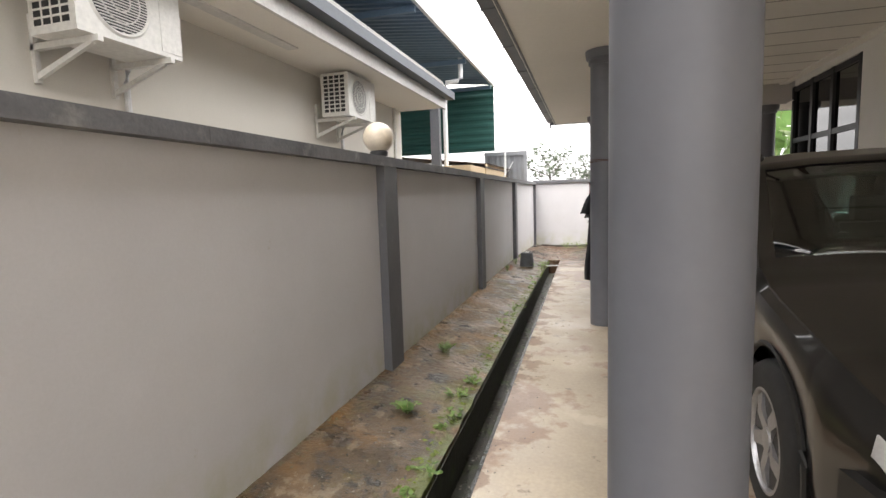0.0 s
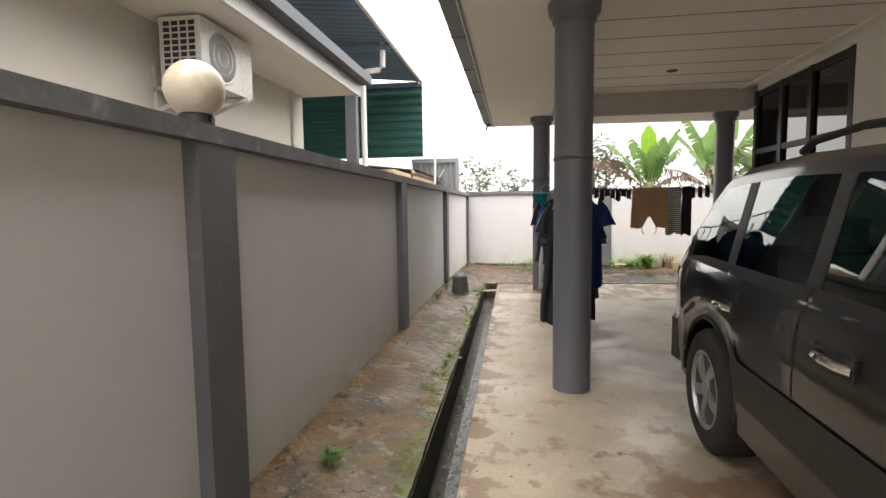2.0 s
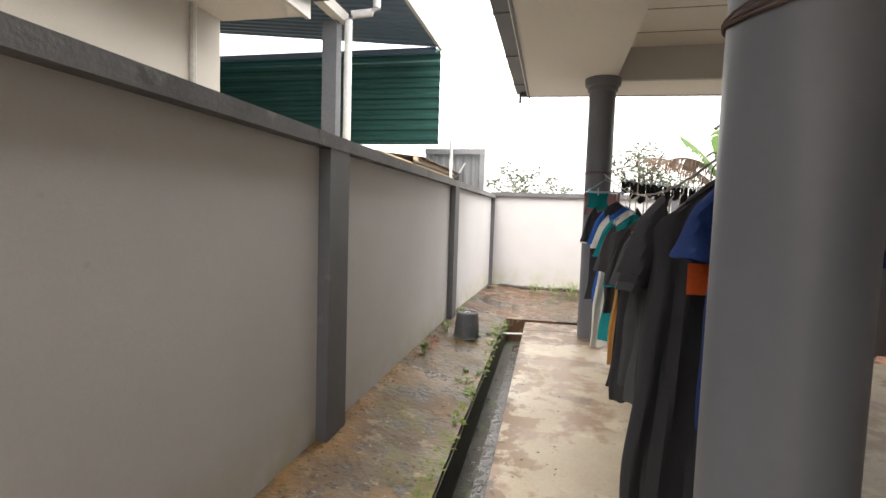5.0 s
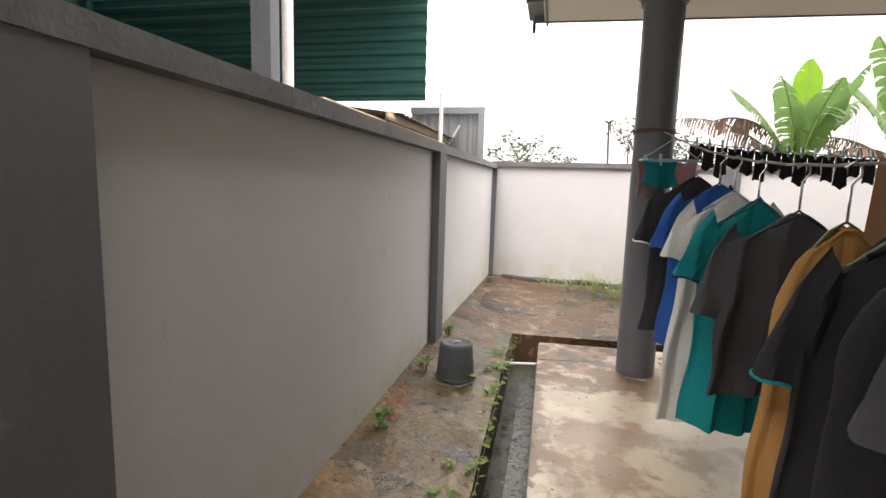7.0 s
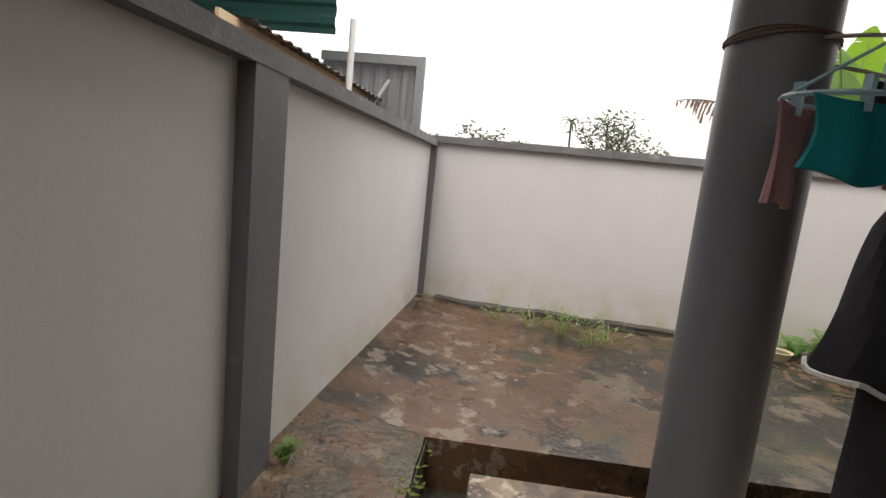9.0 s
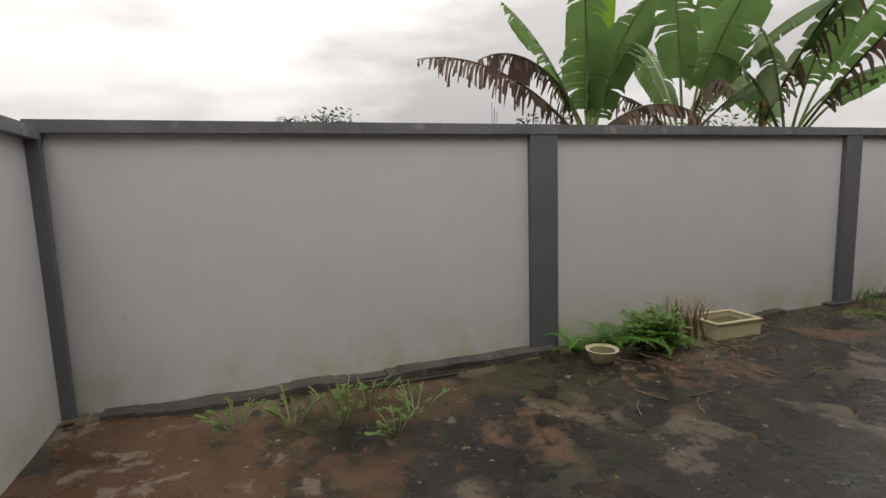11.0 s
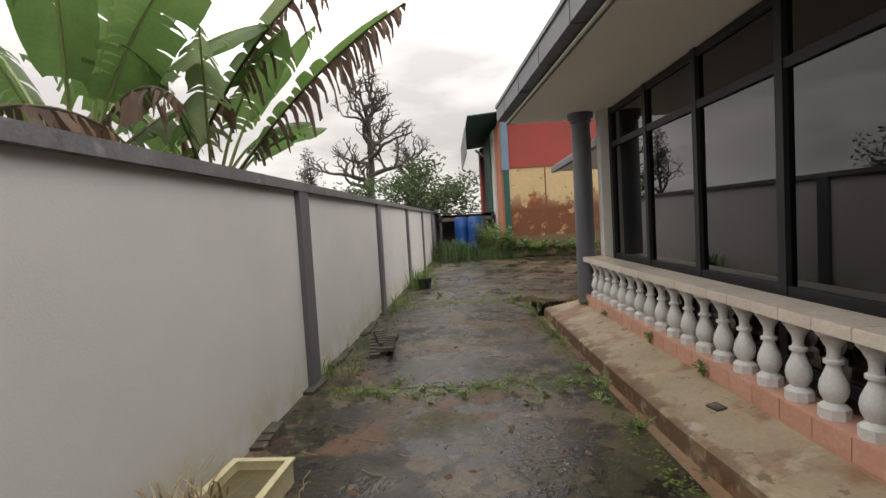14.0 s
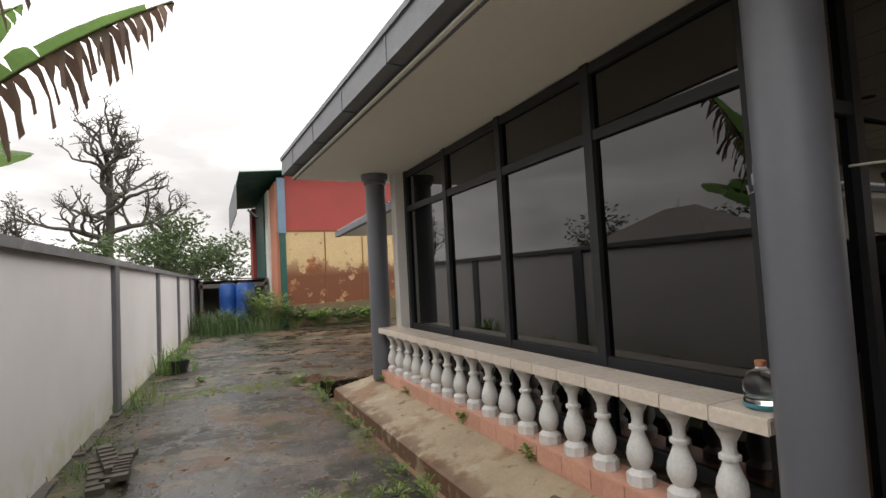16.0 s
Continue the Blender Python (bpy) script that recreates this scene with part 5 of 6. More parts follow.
shop = thing("red_building", "red two-storey building with rusting cream steel panels", "building")
boxpart("upper_wall", (20.5, 29.0, 4.0, 10.98, 3.36, 5.5), RED_PAINT, shop)
boxpart("core_wall", (20.56, 29.0, 4.0, 10.97, 0.68, 3.36), BASE_STONE, shop)
boxpart("base_wall", (20.4, 29.0, 4.0, 11.0, -0.6, 0.7), BASE_STONE, shop)
for i in range(5):
    y1 = 11.0 - i * 1.42
    boxpart("steel_panel", (20.47, 20.52, y1 - 1.38, y1, 0.7, 3.36), RUST_PANEL, shop)
    boxpart("panel_seam", (20.455, 20.5, y1 - 1.42, y1 - 1.38, 0.7, 3.36), RUST, shop)
boxpart("panel_head", (20.45, 20.5, 4.0, 11.02, 3.34, 3.4), RUST, shop)
boxpart("corner_board", (20.42, 20.6, 10.98, 11.25, 3.3, 5.3), SHEET_BLUE, shop, "blue painted corner board")
boxpart("corner_board", (20.42, 20.6, 11.0, 11.2, 0.0, 3.3), SHEET_GREEN, shop, "green painted corner board")
side_cols = [(PALE, 20.6, 22.4), (WHITE_METAL, 22.4, 23.6), (SHEET_GREEN, 23.6, 27.5), (RED_PAINT, 27.5, 29.0)]
for material, x0, x1 in side_cols:
    boxpart("side_board", (x0, x1 - 0.02, 10.98, 11.3 + (x0 - 20.5) * 0.04, 0.5, 5.2), material, shop)
bm = bmesh.new()
corrugated(bm, (20.2, 12.5, 5.4), (0, -1, 0.08), (1, 0, 0), 9.0, 9.2, 0.25, 0.05)
part("roof", bm, SHEET_GREEN, shop)
bm = bmesh.new()
corrugated(bm, (22.4, 12.5, 4.25), (0, 0, 1), (1, 0, 0), 1.15, 6.5, 0.25, 0.05)
part("roof_skirt", bm, SHEET_GREY, shop)
bm = bmesh.new()
tube(bm, [(21.0, 12.2, 4.2), (20.8, 11.9, 3.9)], 0.05, 6)
part("spout", bm, BLACK_PLASTIC, shop)

for i, (x, y, z) in enumerate(((21.9, 12.35, YZ), (22.3, 12.9, YZ), (22.6, 12.2, YZ))):
    b = thing("barrel", "tall blue plastic barrel beside the building", "barrel", "blue barrels", m=pose(x, y, z))
    bm = bmesh.new()
    lathe(bm, [(0.27, 0), (0.29, 0.05), (0.3, 0.4), (0.31, 0.45), (0.3, 0.5), (0.3, 1.1), (0.31, 1.15), (0.3, 1.2), (0.29, 1.5), (0.24, 1.62), (0.2, 1.64)], 24)
    part("drum", bm, BARREL_BLUE, b, smooth=True)
    bm = bmesh.new()
    lathe(bm, [(0.2, 1.645), (0.2, 1.68), (0.05, 1.69)], 20)
    part("lid", bm, BLACK_PLASTIC, b)

lean = thing("lean_to", "low lean-to of old ribbed roofing sheets", "shed")
bm = bmesh.new()
corrugated(bm, (22.8, 11.4, 1.75), (0, 1, 0.03), (1, 0, 0.02), 2.6, 3.0, 0.2, 0.03)
part("roof", bm, RUSTY_ROOF, lean)
boxpart("back_wall", (25.6, 25.7, 11.3, 14.2, -0.6, 1.75), RUSTY_ROOF, lean)
boxpart("beam", (22.75, 22.82, 11.4, 13.9, 1.45, 1.6), RUSTY_ROOF, lean)
boxpart("post", (22.75, 22.85, 13.75, 13.85, -0.1, 1.7), RUSTY_ROOF, lean)
boxpart("post", (22.75, 22.85, 11.45, 11.55, -0.1, 1.7), RUSTY_ROOF, lean)

wing = thing("house_wing", "white side wing with a low grey metal eave", "house")
boxpart("wall", (9.06, 9.7, 8.0, 10.5, -0.1, 2.75), HOUSE_WHITE, wing)
boxpart("back_wall", (9.7, 14.2, 8.0, 8.3, -0.1, 2.75), HOUSE_WHITE, wing)
bm = bmesh.new()
corrugated(bm, (9.0, 10.85, 2.72), (0, -1, 0.2), (1, -0.05, 0), 2.8, 5.4, 0.2, 0.03)
part("roof", bm, SHEET_GREY, wing)
bm = bmesh.new()
prism(bm, [(9.0, 10.8), (14.4, 10.52), (14.4, 10.62), (9.0, 10.9)], 2.58, 2.7)
part("gutter", bm, GUTTER, wing)
bm = bmesh.new()
prism(bm, [(9.06, 8.3), (14.3, 8.3), (14.3, 10.5), (9.06, 10.78)], 2.6, 2.62)
part("soffit", bm, SOFFIT, wing)

far_house = thing("far_house", "distant house with a dark hipped metal roof", "house")
boxpart("wall", (26, 36, 40, 48, -0.6, 3.4), CREAM_WALL, far_house)
bm = bmesh.new()
v = [bm.verts.new(p) for p in ((25, 39, 3.4), (37, 39, 3.4), (37, 49, 3.4), (25, 49, 3.4), (29.5, 44, 6.2), (32.5, 44, 6.2))]
for f in ((0, 1, 5, 4), (1, 2, 5), (2, 3, 4, 5), (3, 0, 4), (0, 3, 2, 1)):
    bm.faces.new([v[i] for i in f])
part("roof", bm, RUSTY_ROOF, far_house)
for x, y, h in ((26, 62, 11), (44, 60, 10)):
    mast = thing("radio_mast", "distant thin antenna mast", "mast", m=pose(x, y, -0.6))
    bm = bmesh.new()
    for k in range(3):
        tube(bm, [(0.3 * k, 0, 0), (0.3 * k, 0, h - 0.5 * k)], 0.05, 4)
    part("pole", bm, SHEET_GREY, mast)


# ---- washing on the lines ----
def cloth(name, c1, c2, stripe=None):
    m = mat(name, c1, c2, 6.0, 0.9, 0.12, 160, spec=0.2, stretch=(1, 1, 0.5))
    if stripe:
        n, l = m.node_tree.nodes, m.node_tree.links
        p = n["Principled BSDF"]
        tc = n.new("ShaderNodeTexCoord")
        w = n.new("ShaderNodeTexWave")
        w.bands_direction = "Z"
        w.inputs["Scale"].default_value = stripe[1]
        l.new(tc.outputs["Object"], w.inputs["Vector"])
        r = n.new("ShaderNodeMapRange")
        r.inputs["From Min"].default_value, r.inputs["From Max"].default_value = 0.45, 0.55
        l.new(w.outputs["Fac"], r.inputs["Value"])
        mx = n.new("ShaderNodeMixRGB")
        l.new(r.outputs[0], mx.inputs[0])
        l.new(p.inputs["Base Color"].links[0].from_socket, mx.inputs[1])
        mx.inputs[2].default_value = (*stripe[0], 1)
        l.new(mx.outputs[0], p.inputs["Base Color"])
    return m


BLACK_CLOTH = cloth("faded_black_cotton", (0.022, 0.022, 0.026), (0.032, 0.032, 0.036))
CHARCOAL = cloth("charcoal_cotton", (0.045, 0.045, 0.052), (0.06, 0.06, 0.066))
BLUE_CLOTH = cloth("royal_blue_cotton", (0.015, 0.07, 0.27), (0.02, 0.09, 0.33))
NAVY = cloth("navy_cotton", (0.011, 0.027, 0.1), (0.015, 0.034, 0.125))
TEAL = cloth("teal_jersey", (0.0, 0.17, 0.19), (0.005, 0.21, 0.23))
WHITE_CLOTH = cloth("white_cotton", (0.62, 0.62, 0.6), (0.55, 0.55, 0.53))
ORANGE = cloth("mustard_cotton", (0.44, 0.24, 0.085), (0.37, 0.19, 0.06))
BROWN_CLOTH = cloth("tan_brown_cotton", (0.5, 0.3, 0.18), (0.43, 0.25, 0.15))
STRIPED = cloth("black_white_striped_jersey", (0.04, 0.04, 0.05), (0.05, 0.05, 0.06), ((0.62, 0.62, 0.6), 9.0))
PINK_CLOTH = cloth("dusty_pink_cotton", (0.35, 0.2, 0.21), (0.28, 0.15, 0.17))
CAP_CLOTH = cloth("orange_cloth", (0.7, 0.12, 0.03), (0.6, 0.1, 0.03))
ROPE = mat("pale_rope", (0.4, 0.38, 0.34), (0.3, 0.28, 0.25), 10.0, 0.9, 0.2, 90)
TIE = mat("brown_twine", (0.13, 0.085, 0.07), (0.1, 0.065, 0.055), 10.0, 0.9, 0.2, 90)
HANGER_BLUE = mat("pale_blue_plastic", (0.3, 0.45, 0.52), (0.28, 0.42, 0.5), 4.0, 0.4, 0.0, 30)
HANGER_GREEN = mat("olive_plastic", (0.12, 0.17, 0.07), (0.1, 0.15, 0.06), 4.0, 0.4, 0.0, 30)


def line_point(a, b, sag, bow, f):
    """A point of a slack rope; bow: how far the washing pulls it sideways."""
    return Vector(a) + (Vector(b) - Vector(a)) * f + Vector((4 * bow * f * (1 - f) * (0.4 + 1.2 * f), 0, -4 * sag * f * (1 - f)))


LINE1 = ((0.2, 6.1, 1.86), (0.1, 10.9, 1.95), 0.3, 0.06)
LINE2 = ((0.2, 11.0, 1.9), (3.02, 11.12, 1.84), 0.08, 0.0)
for a, b, sag, bow in (LINE1, LINE2):
    ln = thing("clothes_line", "sagging pale rope clothes line between columns", "clothes line")
    bm = bmesh.new()
    tube(bm, [line_point(a, b, sag, bow, i / 30) + Vector((0, 0, 0.004 * (i % 2))) for i in range(31)], 0.006, 6)
    part("rope", bm, ROPE, ln, smooth=True)
for cx, cy, z in ((0.07, 6.02, 1.85), (0.05, 11.02, 1.95)):
    tie = thing("rope_tie", "brown twine wound round the column", "twine", "line ties", m=pose(cx, cy, z))
    bm = bmesh.new()
    for k in range(3):
        tube(bm, [(0.156 * math.cos(a), 0.156 * math.sin(a), 0.009 * k + 0.006 * math.sin(3 * a + k)) for a in [2 * math.pi * i / 28 for i in range(29)]], 0.0035, 5)
    part("winding", bm, TIE, tie, smooth=True)


def garment(name, label, category, material, x, y, z, half, length, sleeve=0.3, turn=0.0, seed=0, flare=1.1, hanger=None, trim=None, neck=0.09, strap=False):
    """A shirt or dress that hangs facing along the line; its shoulders are at height z."""
    g = thing(name, label, category, m=pose(x, y, z, 0, 0, turn))
    rnd = random.Random(seed)
    ph = [rnd.uniform(0, 6.28) for _ in range(4)]
    nu, nv = 34, 20
    bm = bmesh.new()
    rings = []
    for j in range(nv + 1):
        v = j / nv
        if strap:
            w = half * (0.55 + 0.45 * min(1, v / 0.22) ** 0.7) * (1 + (flare - 1) * v)
        else:
            w = half * (0.4 + 0.5 * min(1, v / 0.1) ** 0.55 - 0.05 * math.sin(math.pi * v)) * (1 + (flare - 1) * v)
        ring = []
        for i in range(2 * nu):
            a = 2 * math.pi * i / (2 * nu)
            u = math.cos(a)
            th = (0.03 + 0.05 * min(1, 2.5 * v) ** 0.7) * math.sin(a)
            hang = min(1.0, 1.6 * v)
            fold = 0.034 * hang * math.sin(5.5 * u + ph[0] + 1.2 * v) + 0.02 * (0.2 + hang) * math.sin(11 * u + ph[1] + 2.4 * v) + 0.035 * math.sin(2.2 * v + ph[2]) * v + 0.009 * math.sin(21 * u + 5 * v + ph[3]) * (0.3 + v)
            zz = -v * length - 0.085 * abs(u) * (1 - v) ** 4 + 0.025 * v * math.sin(4 * u + ph[3]) - 0.02 * v * math.cos(2 * u + ph[1])
            ring.append(bm.verts.new((u * w * (1 + 0.04 * math.sin(7 * v + ph[0]) + 0.02 * math.sin(15 * v + ph[2])), th + fold, zz)))
        rings.append(ring)
    m2 = 2 * nu
    for a, b in zip(rings, rings[1:]):
        for i in range(m2):
            bm.faces.new((a[i], a[(i + 1) % m2], b[(i + 1) % m2], b[i]))
    part("torso", bm, material, g, smooth=True)
    if sleeve:
        for side in (-1, 1):
            bm = bmesh.new()
            rows = []
            for j in range(13):
                f = j / 12
                bend = 0.11 * f ** 0.8
                outer = Vector((side * (half * 0.74 + 0.035 * min(1.0, 5 * f) + bend), 0.014 * math.sin(5 * f + ph[1]), -0.045 - 0.03 * min(1.0, 6 * f) - sleeve * f))
                inner = Vector((side * (half * 0.6 + (half * 0.2 + 0.0) * f), 0.014 * math.sin(5 * f + ph[1] + 0.5), -0.2 - (sleeve - 0.1) * f))
                mid, arm = (outer + inner) / 2, (outer - inner) / 2
                rows.append([bm.verts.new(mid + arm * math.cos(a) + Vector((0, (0.026 + 0.026 * f) * math.sin(a) + 0.009 * math.sin(4 * a + ph[2] + 5 * f) + 0.02 * math.sin(3.0 * f + ph[3]), 0.006 * math.sin(3 * a + 6 * f)))) for a in [2 * math.pi * k / 18 for k in range(18)]])
            for a, b in zip(rows, rows[1:]):
                for k in range(18):
                    bm.faces.new((a[k], a[(k + 1) % 18], b[(k + 1) % 18], b[k]))
            cuff = [v.co.copy() for v in rows[-1]]
            part("sleeve", bm, material, g, smooth=True)
            if trim:
                bm = bmesh.new()
                tube(bm, cuff + cuff[:1], 0.006, 5)
                part("cuff", bm, trim, g, "contrasting cuff band")
    bm = bmesh.new()
    tube(bm, [(neck * math.cos(a), 0.036 * math.sin(a), 0.004 - 0.19 * abs(math.cos(a)) * neck / half) for a in [2 * math.pi * k / 18 for k in range(19)]], 0.007, 6)
    part("collar", bm, material, g, smooth=True)
    if hanger:
        h = thing("clothes_hanger", "slim plastic clothes hanger on the line", "hanger", "clothes hangers", m=pose(x, y, z, 0, 0, turn))
        bm = bmesh.new()
        tube(bm, [(-half * 0.55, 0, -0.1), (-0.04, 0, -0.02), (0, 0, 0.01), (0.04, 0, -0.02), (half * 0.55, 0, -0.1)], 0.005, 6)
        part("bar", bm, hanger, h, smooth=True)
        bm = bmesh.new()
        tube(bm, [(0, 0, 0.01), (0, 0, 0.12), (0.02, 0, 0.15), (0.018, 0, 0.18), (0.0, 0, 0.187), (-0.022, 0, 0.17)], 0.0045, 6)
        part("hook", bm, CHROME, h, smooth=True)
    return g


def line1_z(y):
    return line_point(*LINE1, (y - 6.1) / 4.84).z - 0.18


WASH = [
    ("shirt", "navy blue short-sleeved shirt on the clothes line", NAVY, 6.45, 0.18, 0.8, 0.2, HANGER_BLUE, None, 0.0),
    ("dress", "long black dress with a flared hem on the line", BLACK_CLOTH, 6.65, 0.22, 1.16, 0.24, BLACK_PLASTIC, None, -0.102),
    ("shirt", "black cotton shirt with a loose hem", BLACK_CLOTH, 6.98, 0.25, 0.9, 0.26, BLACK_PLASTIC, None, -0.036),
    ("shirt", "charcoal grey shirt with long hem", CHARCOAL, 7.4, 0.27, 0.95, 0.3, BLACK_PLASTIC, None, 0.018),
    ("shirt", "charcoal grey short-sleeved shirt", CHARCOAL, 7.78, 0.27, 0.95, 0.3, BLACK_PLASTIC, None, 0.028),
    ("top", "black top with a striped strap", BLACK_CLOTH, 8.02, 0.25, 1.1, 0.0, BLACK_PLASTIC, TEAL, 0.025),
    ("dress", "long black dress with short sleeves and banded cuffs", BLACK_CLOTH, 8.3, 0.24, 1.14, 0.36, HANGER_GREEN, TEAL, 0.03),
    ("dress", "mustard orange sleeveless cotton dress", ORANGE, 8.5, 0.16, 0.98, 0.0, HANGER_GREEN, None, -0.02),
    ("shirt", "dark grey cotton shirt with short sleeves", CHARCOAL, 8.92, 0.27, 0.72, 0.34, BLACK_PLASTIC, None, 0.03),
    ("shirt", "teal sports shirt with dark cuffs", TEAL, 9.35, 0.25, 1.12, 0.3, BLACK_PLASTIC, NAVY, 0.046),
    ("dress", "long white cotton nightdress", WHITE_CLOTH, 9.66, 0.25, 1.25, 0.28, HANGER_BLUE, None, 0.05),
    ("shirt", "royal blue cotton shirt", BLUE_CLOTH, 9.92, 0.27, 0.98, 0.3, BLACK_PLASTIC, None, 0.061),
    ("shirt", "black shirt with frayed white cuffs", BLACK_CLOTH, 10.2, 0.27, 1.0, 0.34, BLACK_PLASTIC, WHITE_CLOTH, 0.022),
]
for i, (nm, lb, mt, y, half, ln, sl, hg, tr, dx) in enumerate(WASH):
    xx = line_point(*LINE1, (y - 6.1) / 4.84).x + dx
    garment(nm, lb, nm, mt, xx, y, line1_z(y), half, ln, sl, (-6 + 5 * math.sin(i * 2.3)), 40 + i, 1.28 if nm == "dress" else 1.08, hg, tr, strap=sl == 0.0)

patch = tagged(boxpart("garment_tag", (0.0, 0.07, 6.54, 6.545, 1.2, 1.3), CAP_CLOTH), "small orange cloth tag hanging at the dress", "tag")

# a ring of small pegged things near the corner column
ringh = thing("peg_hanger", "round pale plastic peg hanger on the line", "hanger", m=pose(0.1, 10.6, 1.6))
bm = bmesh.new()
tube(bm, [(0.2 * math.cos(a), 0.12 * math.sin(a), 0.12) for a in [2 * math.pi * k / 20 for k in range(21)]], 0.007, 6)
tube(bm, [(-0.2, 0, 0.12), (0, 0, 0.26), (0.2, 0, 0.12)], 0.005, 5)
tube(bm, [(0, 0, 0.26), (0, 0, 0.3)], 0.004, 5)
part("frame", bm, HANGER_BLUE, ringh)


def small_cloth(name, label, material, x, y, z, w, h, turn=0.0, seed=0, waist=0.0, group=""):
    """A small flat piece pegged by its upper edge."""
    g = thing(name, label, name, group, m=pose(x, y, z, 0, 0, turn))
    rnd = random.Random(seed)
    ph = rnd.uniform(0, 6)
    bm = bmesh.new()
    sheets = []
    for t in (-1, 1):
        rows = []
        for j in range(9):
            v = j / 8
            rows.append([bm.verts.new(((i / 8 - 0.5) * w * (1 - waist * math.sin(math.pi * v)), t * 0.006 * (0.4 + v) + 0.012 * v * math.sin(9 * i / 8 + ph), -v * h + 0.012 * math.sin(6 * i / 8 + ph) * v - 0.01 * math.sin(math.pi * i / 8))) for i in range(9)])
        sheets.append(rows)
        for a, b in zip(rows, rows[1:]):
            for i in range(8):
                bm.faces.new((a[i], a[i + 1], b[i + 1], b[i]))
    for e in (0, 8):
        for i in range(8):
            bm.faces.new((sheets[0][e][i], sheets[0][e][i + 1], sheets[1][e][i + 1], sheets[1][e][i]))
            bm.faces.new((sheets[0][i][e], sheets[0][i + 1][e], sheets[1][i + 1][e], sheets[1][i][e]))
    part("fabric", bm, material, g, smooth=True)
    bm = bmesh.new()
    box(bm, -0.006, 0.006, -0.012, 0.012, -0.03, 0.05)
    soften(bm, 0.002)
    part("peg", bm, HANGER_BLUE, g)
    return g


small_cloth("underwear", "small teal underwear pegged on the ring", TEAL, 0.02, 10.5, 1.71, 0.24, 0.17, 10, 1, 0.2)
small_cloth("underwear", "small dusty pink underwear pegged on the ring", PINK_CLOTH, -0.06, 10.62, 1.71, 0.16, 0.24, 40, 2, 0.2)
small_cloth("underwear", "small dusty pink underwear pegged on the ring", PINK_CLOTH, 0.18, 10.5, 1.71, 0.15, 0.2, -20, 3, 0.1)
for i in range(14):
    f = (0.36 - 0.2 + i * 0.092) / 2.82
    p = line_point(*LINE2, f)
    small_cloth("sock", "small black sock pegged on the rope", BLACK_CLOTH, p.x, p.y, p.z - 0.004, 0.085 if i % 3 else 0.1, 0.14 + 0.04 * (i * 7 % 3), 3 * (i % 4), 10 + i, 0.1, "black socks on the line")
for i in range(3):
    p = line_point(*LINE2, (2.62 + 0.12 * i - 0.2) / 2.82)
    small_cloth("sock", "small black sock pegged on the rope", BLACK_CLOTH, p.x, p.y, p.z - 0.004, 0.08, 0.2, 8, 30 + i, 0.1, "black socks on the line")


def hung_flat(name, label, material, x0, x1, drop, seed, scoop=0.0):
    """A garment pegged flat along the second line."""
    mid = (x0 + x1) / 2
    p = line_point(*LINE2, (mid - 0.2) / 2.82)
    g = thing(name, label, name, m=pose(mid, p.y, p.z + 0.004))
    ph = seed * 1.7
    bm = bmesh.new()
    sheets = []
    w = x1 - x0
    for t in (-1, 1):
        rows = []
        for j in range(17):
            v = j / 16
            row = []
            for i in range(17):
                u = i / 16
                cut = drop * (1 - scoop * math.exp(-((u - 0.5) / 0.16) ** 2))
                row.append(bm.verts.new(((u - 0.5) * w * (1 + 0.06 * v), t * (0.008 + 0.015 * v) + 0.03 * v * math.sin(8 * u + ph), -v * cut + 0.02 * v * math.sin(7 * u + ph))))
            rows.append(row)
        sheets.append(rows)
        for a, b in zip(rows, rows[1:]):
            for i in range(16):
                bm.faces.new((a[i], a[i + 1], b[i + 1], b[i]))
    for i in range(16):
        bm.faces.new((sheets[0][0][i], sheets[0][0][i + 1], sheets[1][0][i + 1], sheets[1][0][i]))
    part("fabric", bm, material, g, smooth=True)
    for u in (-0.42, 0.42):
        bm = bmesh.new()
        box(bm, u * w - 0.006, u * w + 0.006, -0.02, 0.02, -0.03, 0.05)
        part("peg", bm, HANGER_BLUE, g)
    if scoop:
        for u in (0.3, 0.72):
            bm = bmesh.new()
            tube(bm, [((u - 0.5) * w, 0.03, -drop * 0.9), ((u - 0.48) * w, 0.03, -drop - 0.04), ((u - 0.42 if u < 0.5 else u - 0.56) * w, 0.03, -drop - 0.09)], 0.009, 5)
            part("shoulder_strap", bm, material, g)
    return g


hung_flat("vest", "tan brown vest pegged upside down on the rope", BROWN_CLOTH, 1.62, 2.18, 0.72, 1, 0.34)
hung_flat("vest", "black and white striped vest on the rope", STRIPED, 2.19, 2.42, 0.82, 2)
hung_flat("leggings", "black leggings hanging narrow on the rope", BLACK_CLOTH, 2.44, 2.6, 0.84, 3)

# ---- small things on the ledge and the porch ----
BUCKET = mat("dark_slate_plastic", (0.05, 0.055, 0.062), (0.065, 0.07, 0.076), 6.0, 0.6, 0.1, 60, stains=[((0.2, 0.2, 0.19), 9.0, 0.6, 0.7, 2.0, None, 0.5)])
bk = thing("bucket", "dark slate plastic bucket turned upside down", "bucket", m=pose(-1.35, 10.38, strip_z(-1.4, 10.38)))
bm = bmesh.new()
lathe(bm, [(0.155, 0.0), (0.155, 0.02), (0.145, 0.024), (0.125, 0.255), (0.12, 0.27), (0.108, 0.278), (0.1, 0.272), (0.02, 0.272)], 32)
part("pail", bm, BUCKET, bk, smooth=True)
bm = bmesh.new()
tube(bm, [(-0.03, -0.01, 0.276), (0.0, 0.0, 0.286), (0.035, 0.015, 0.276)], 0.006, 6)
part("bottom_lug", bm, PVC, bk)
bm = bmesh.new()
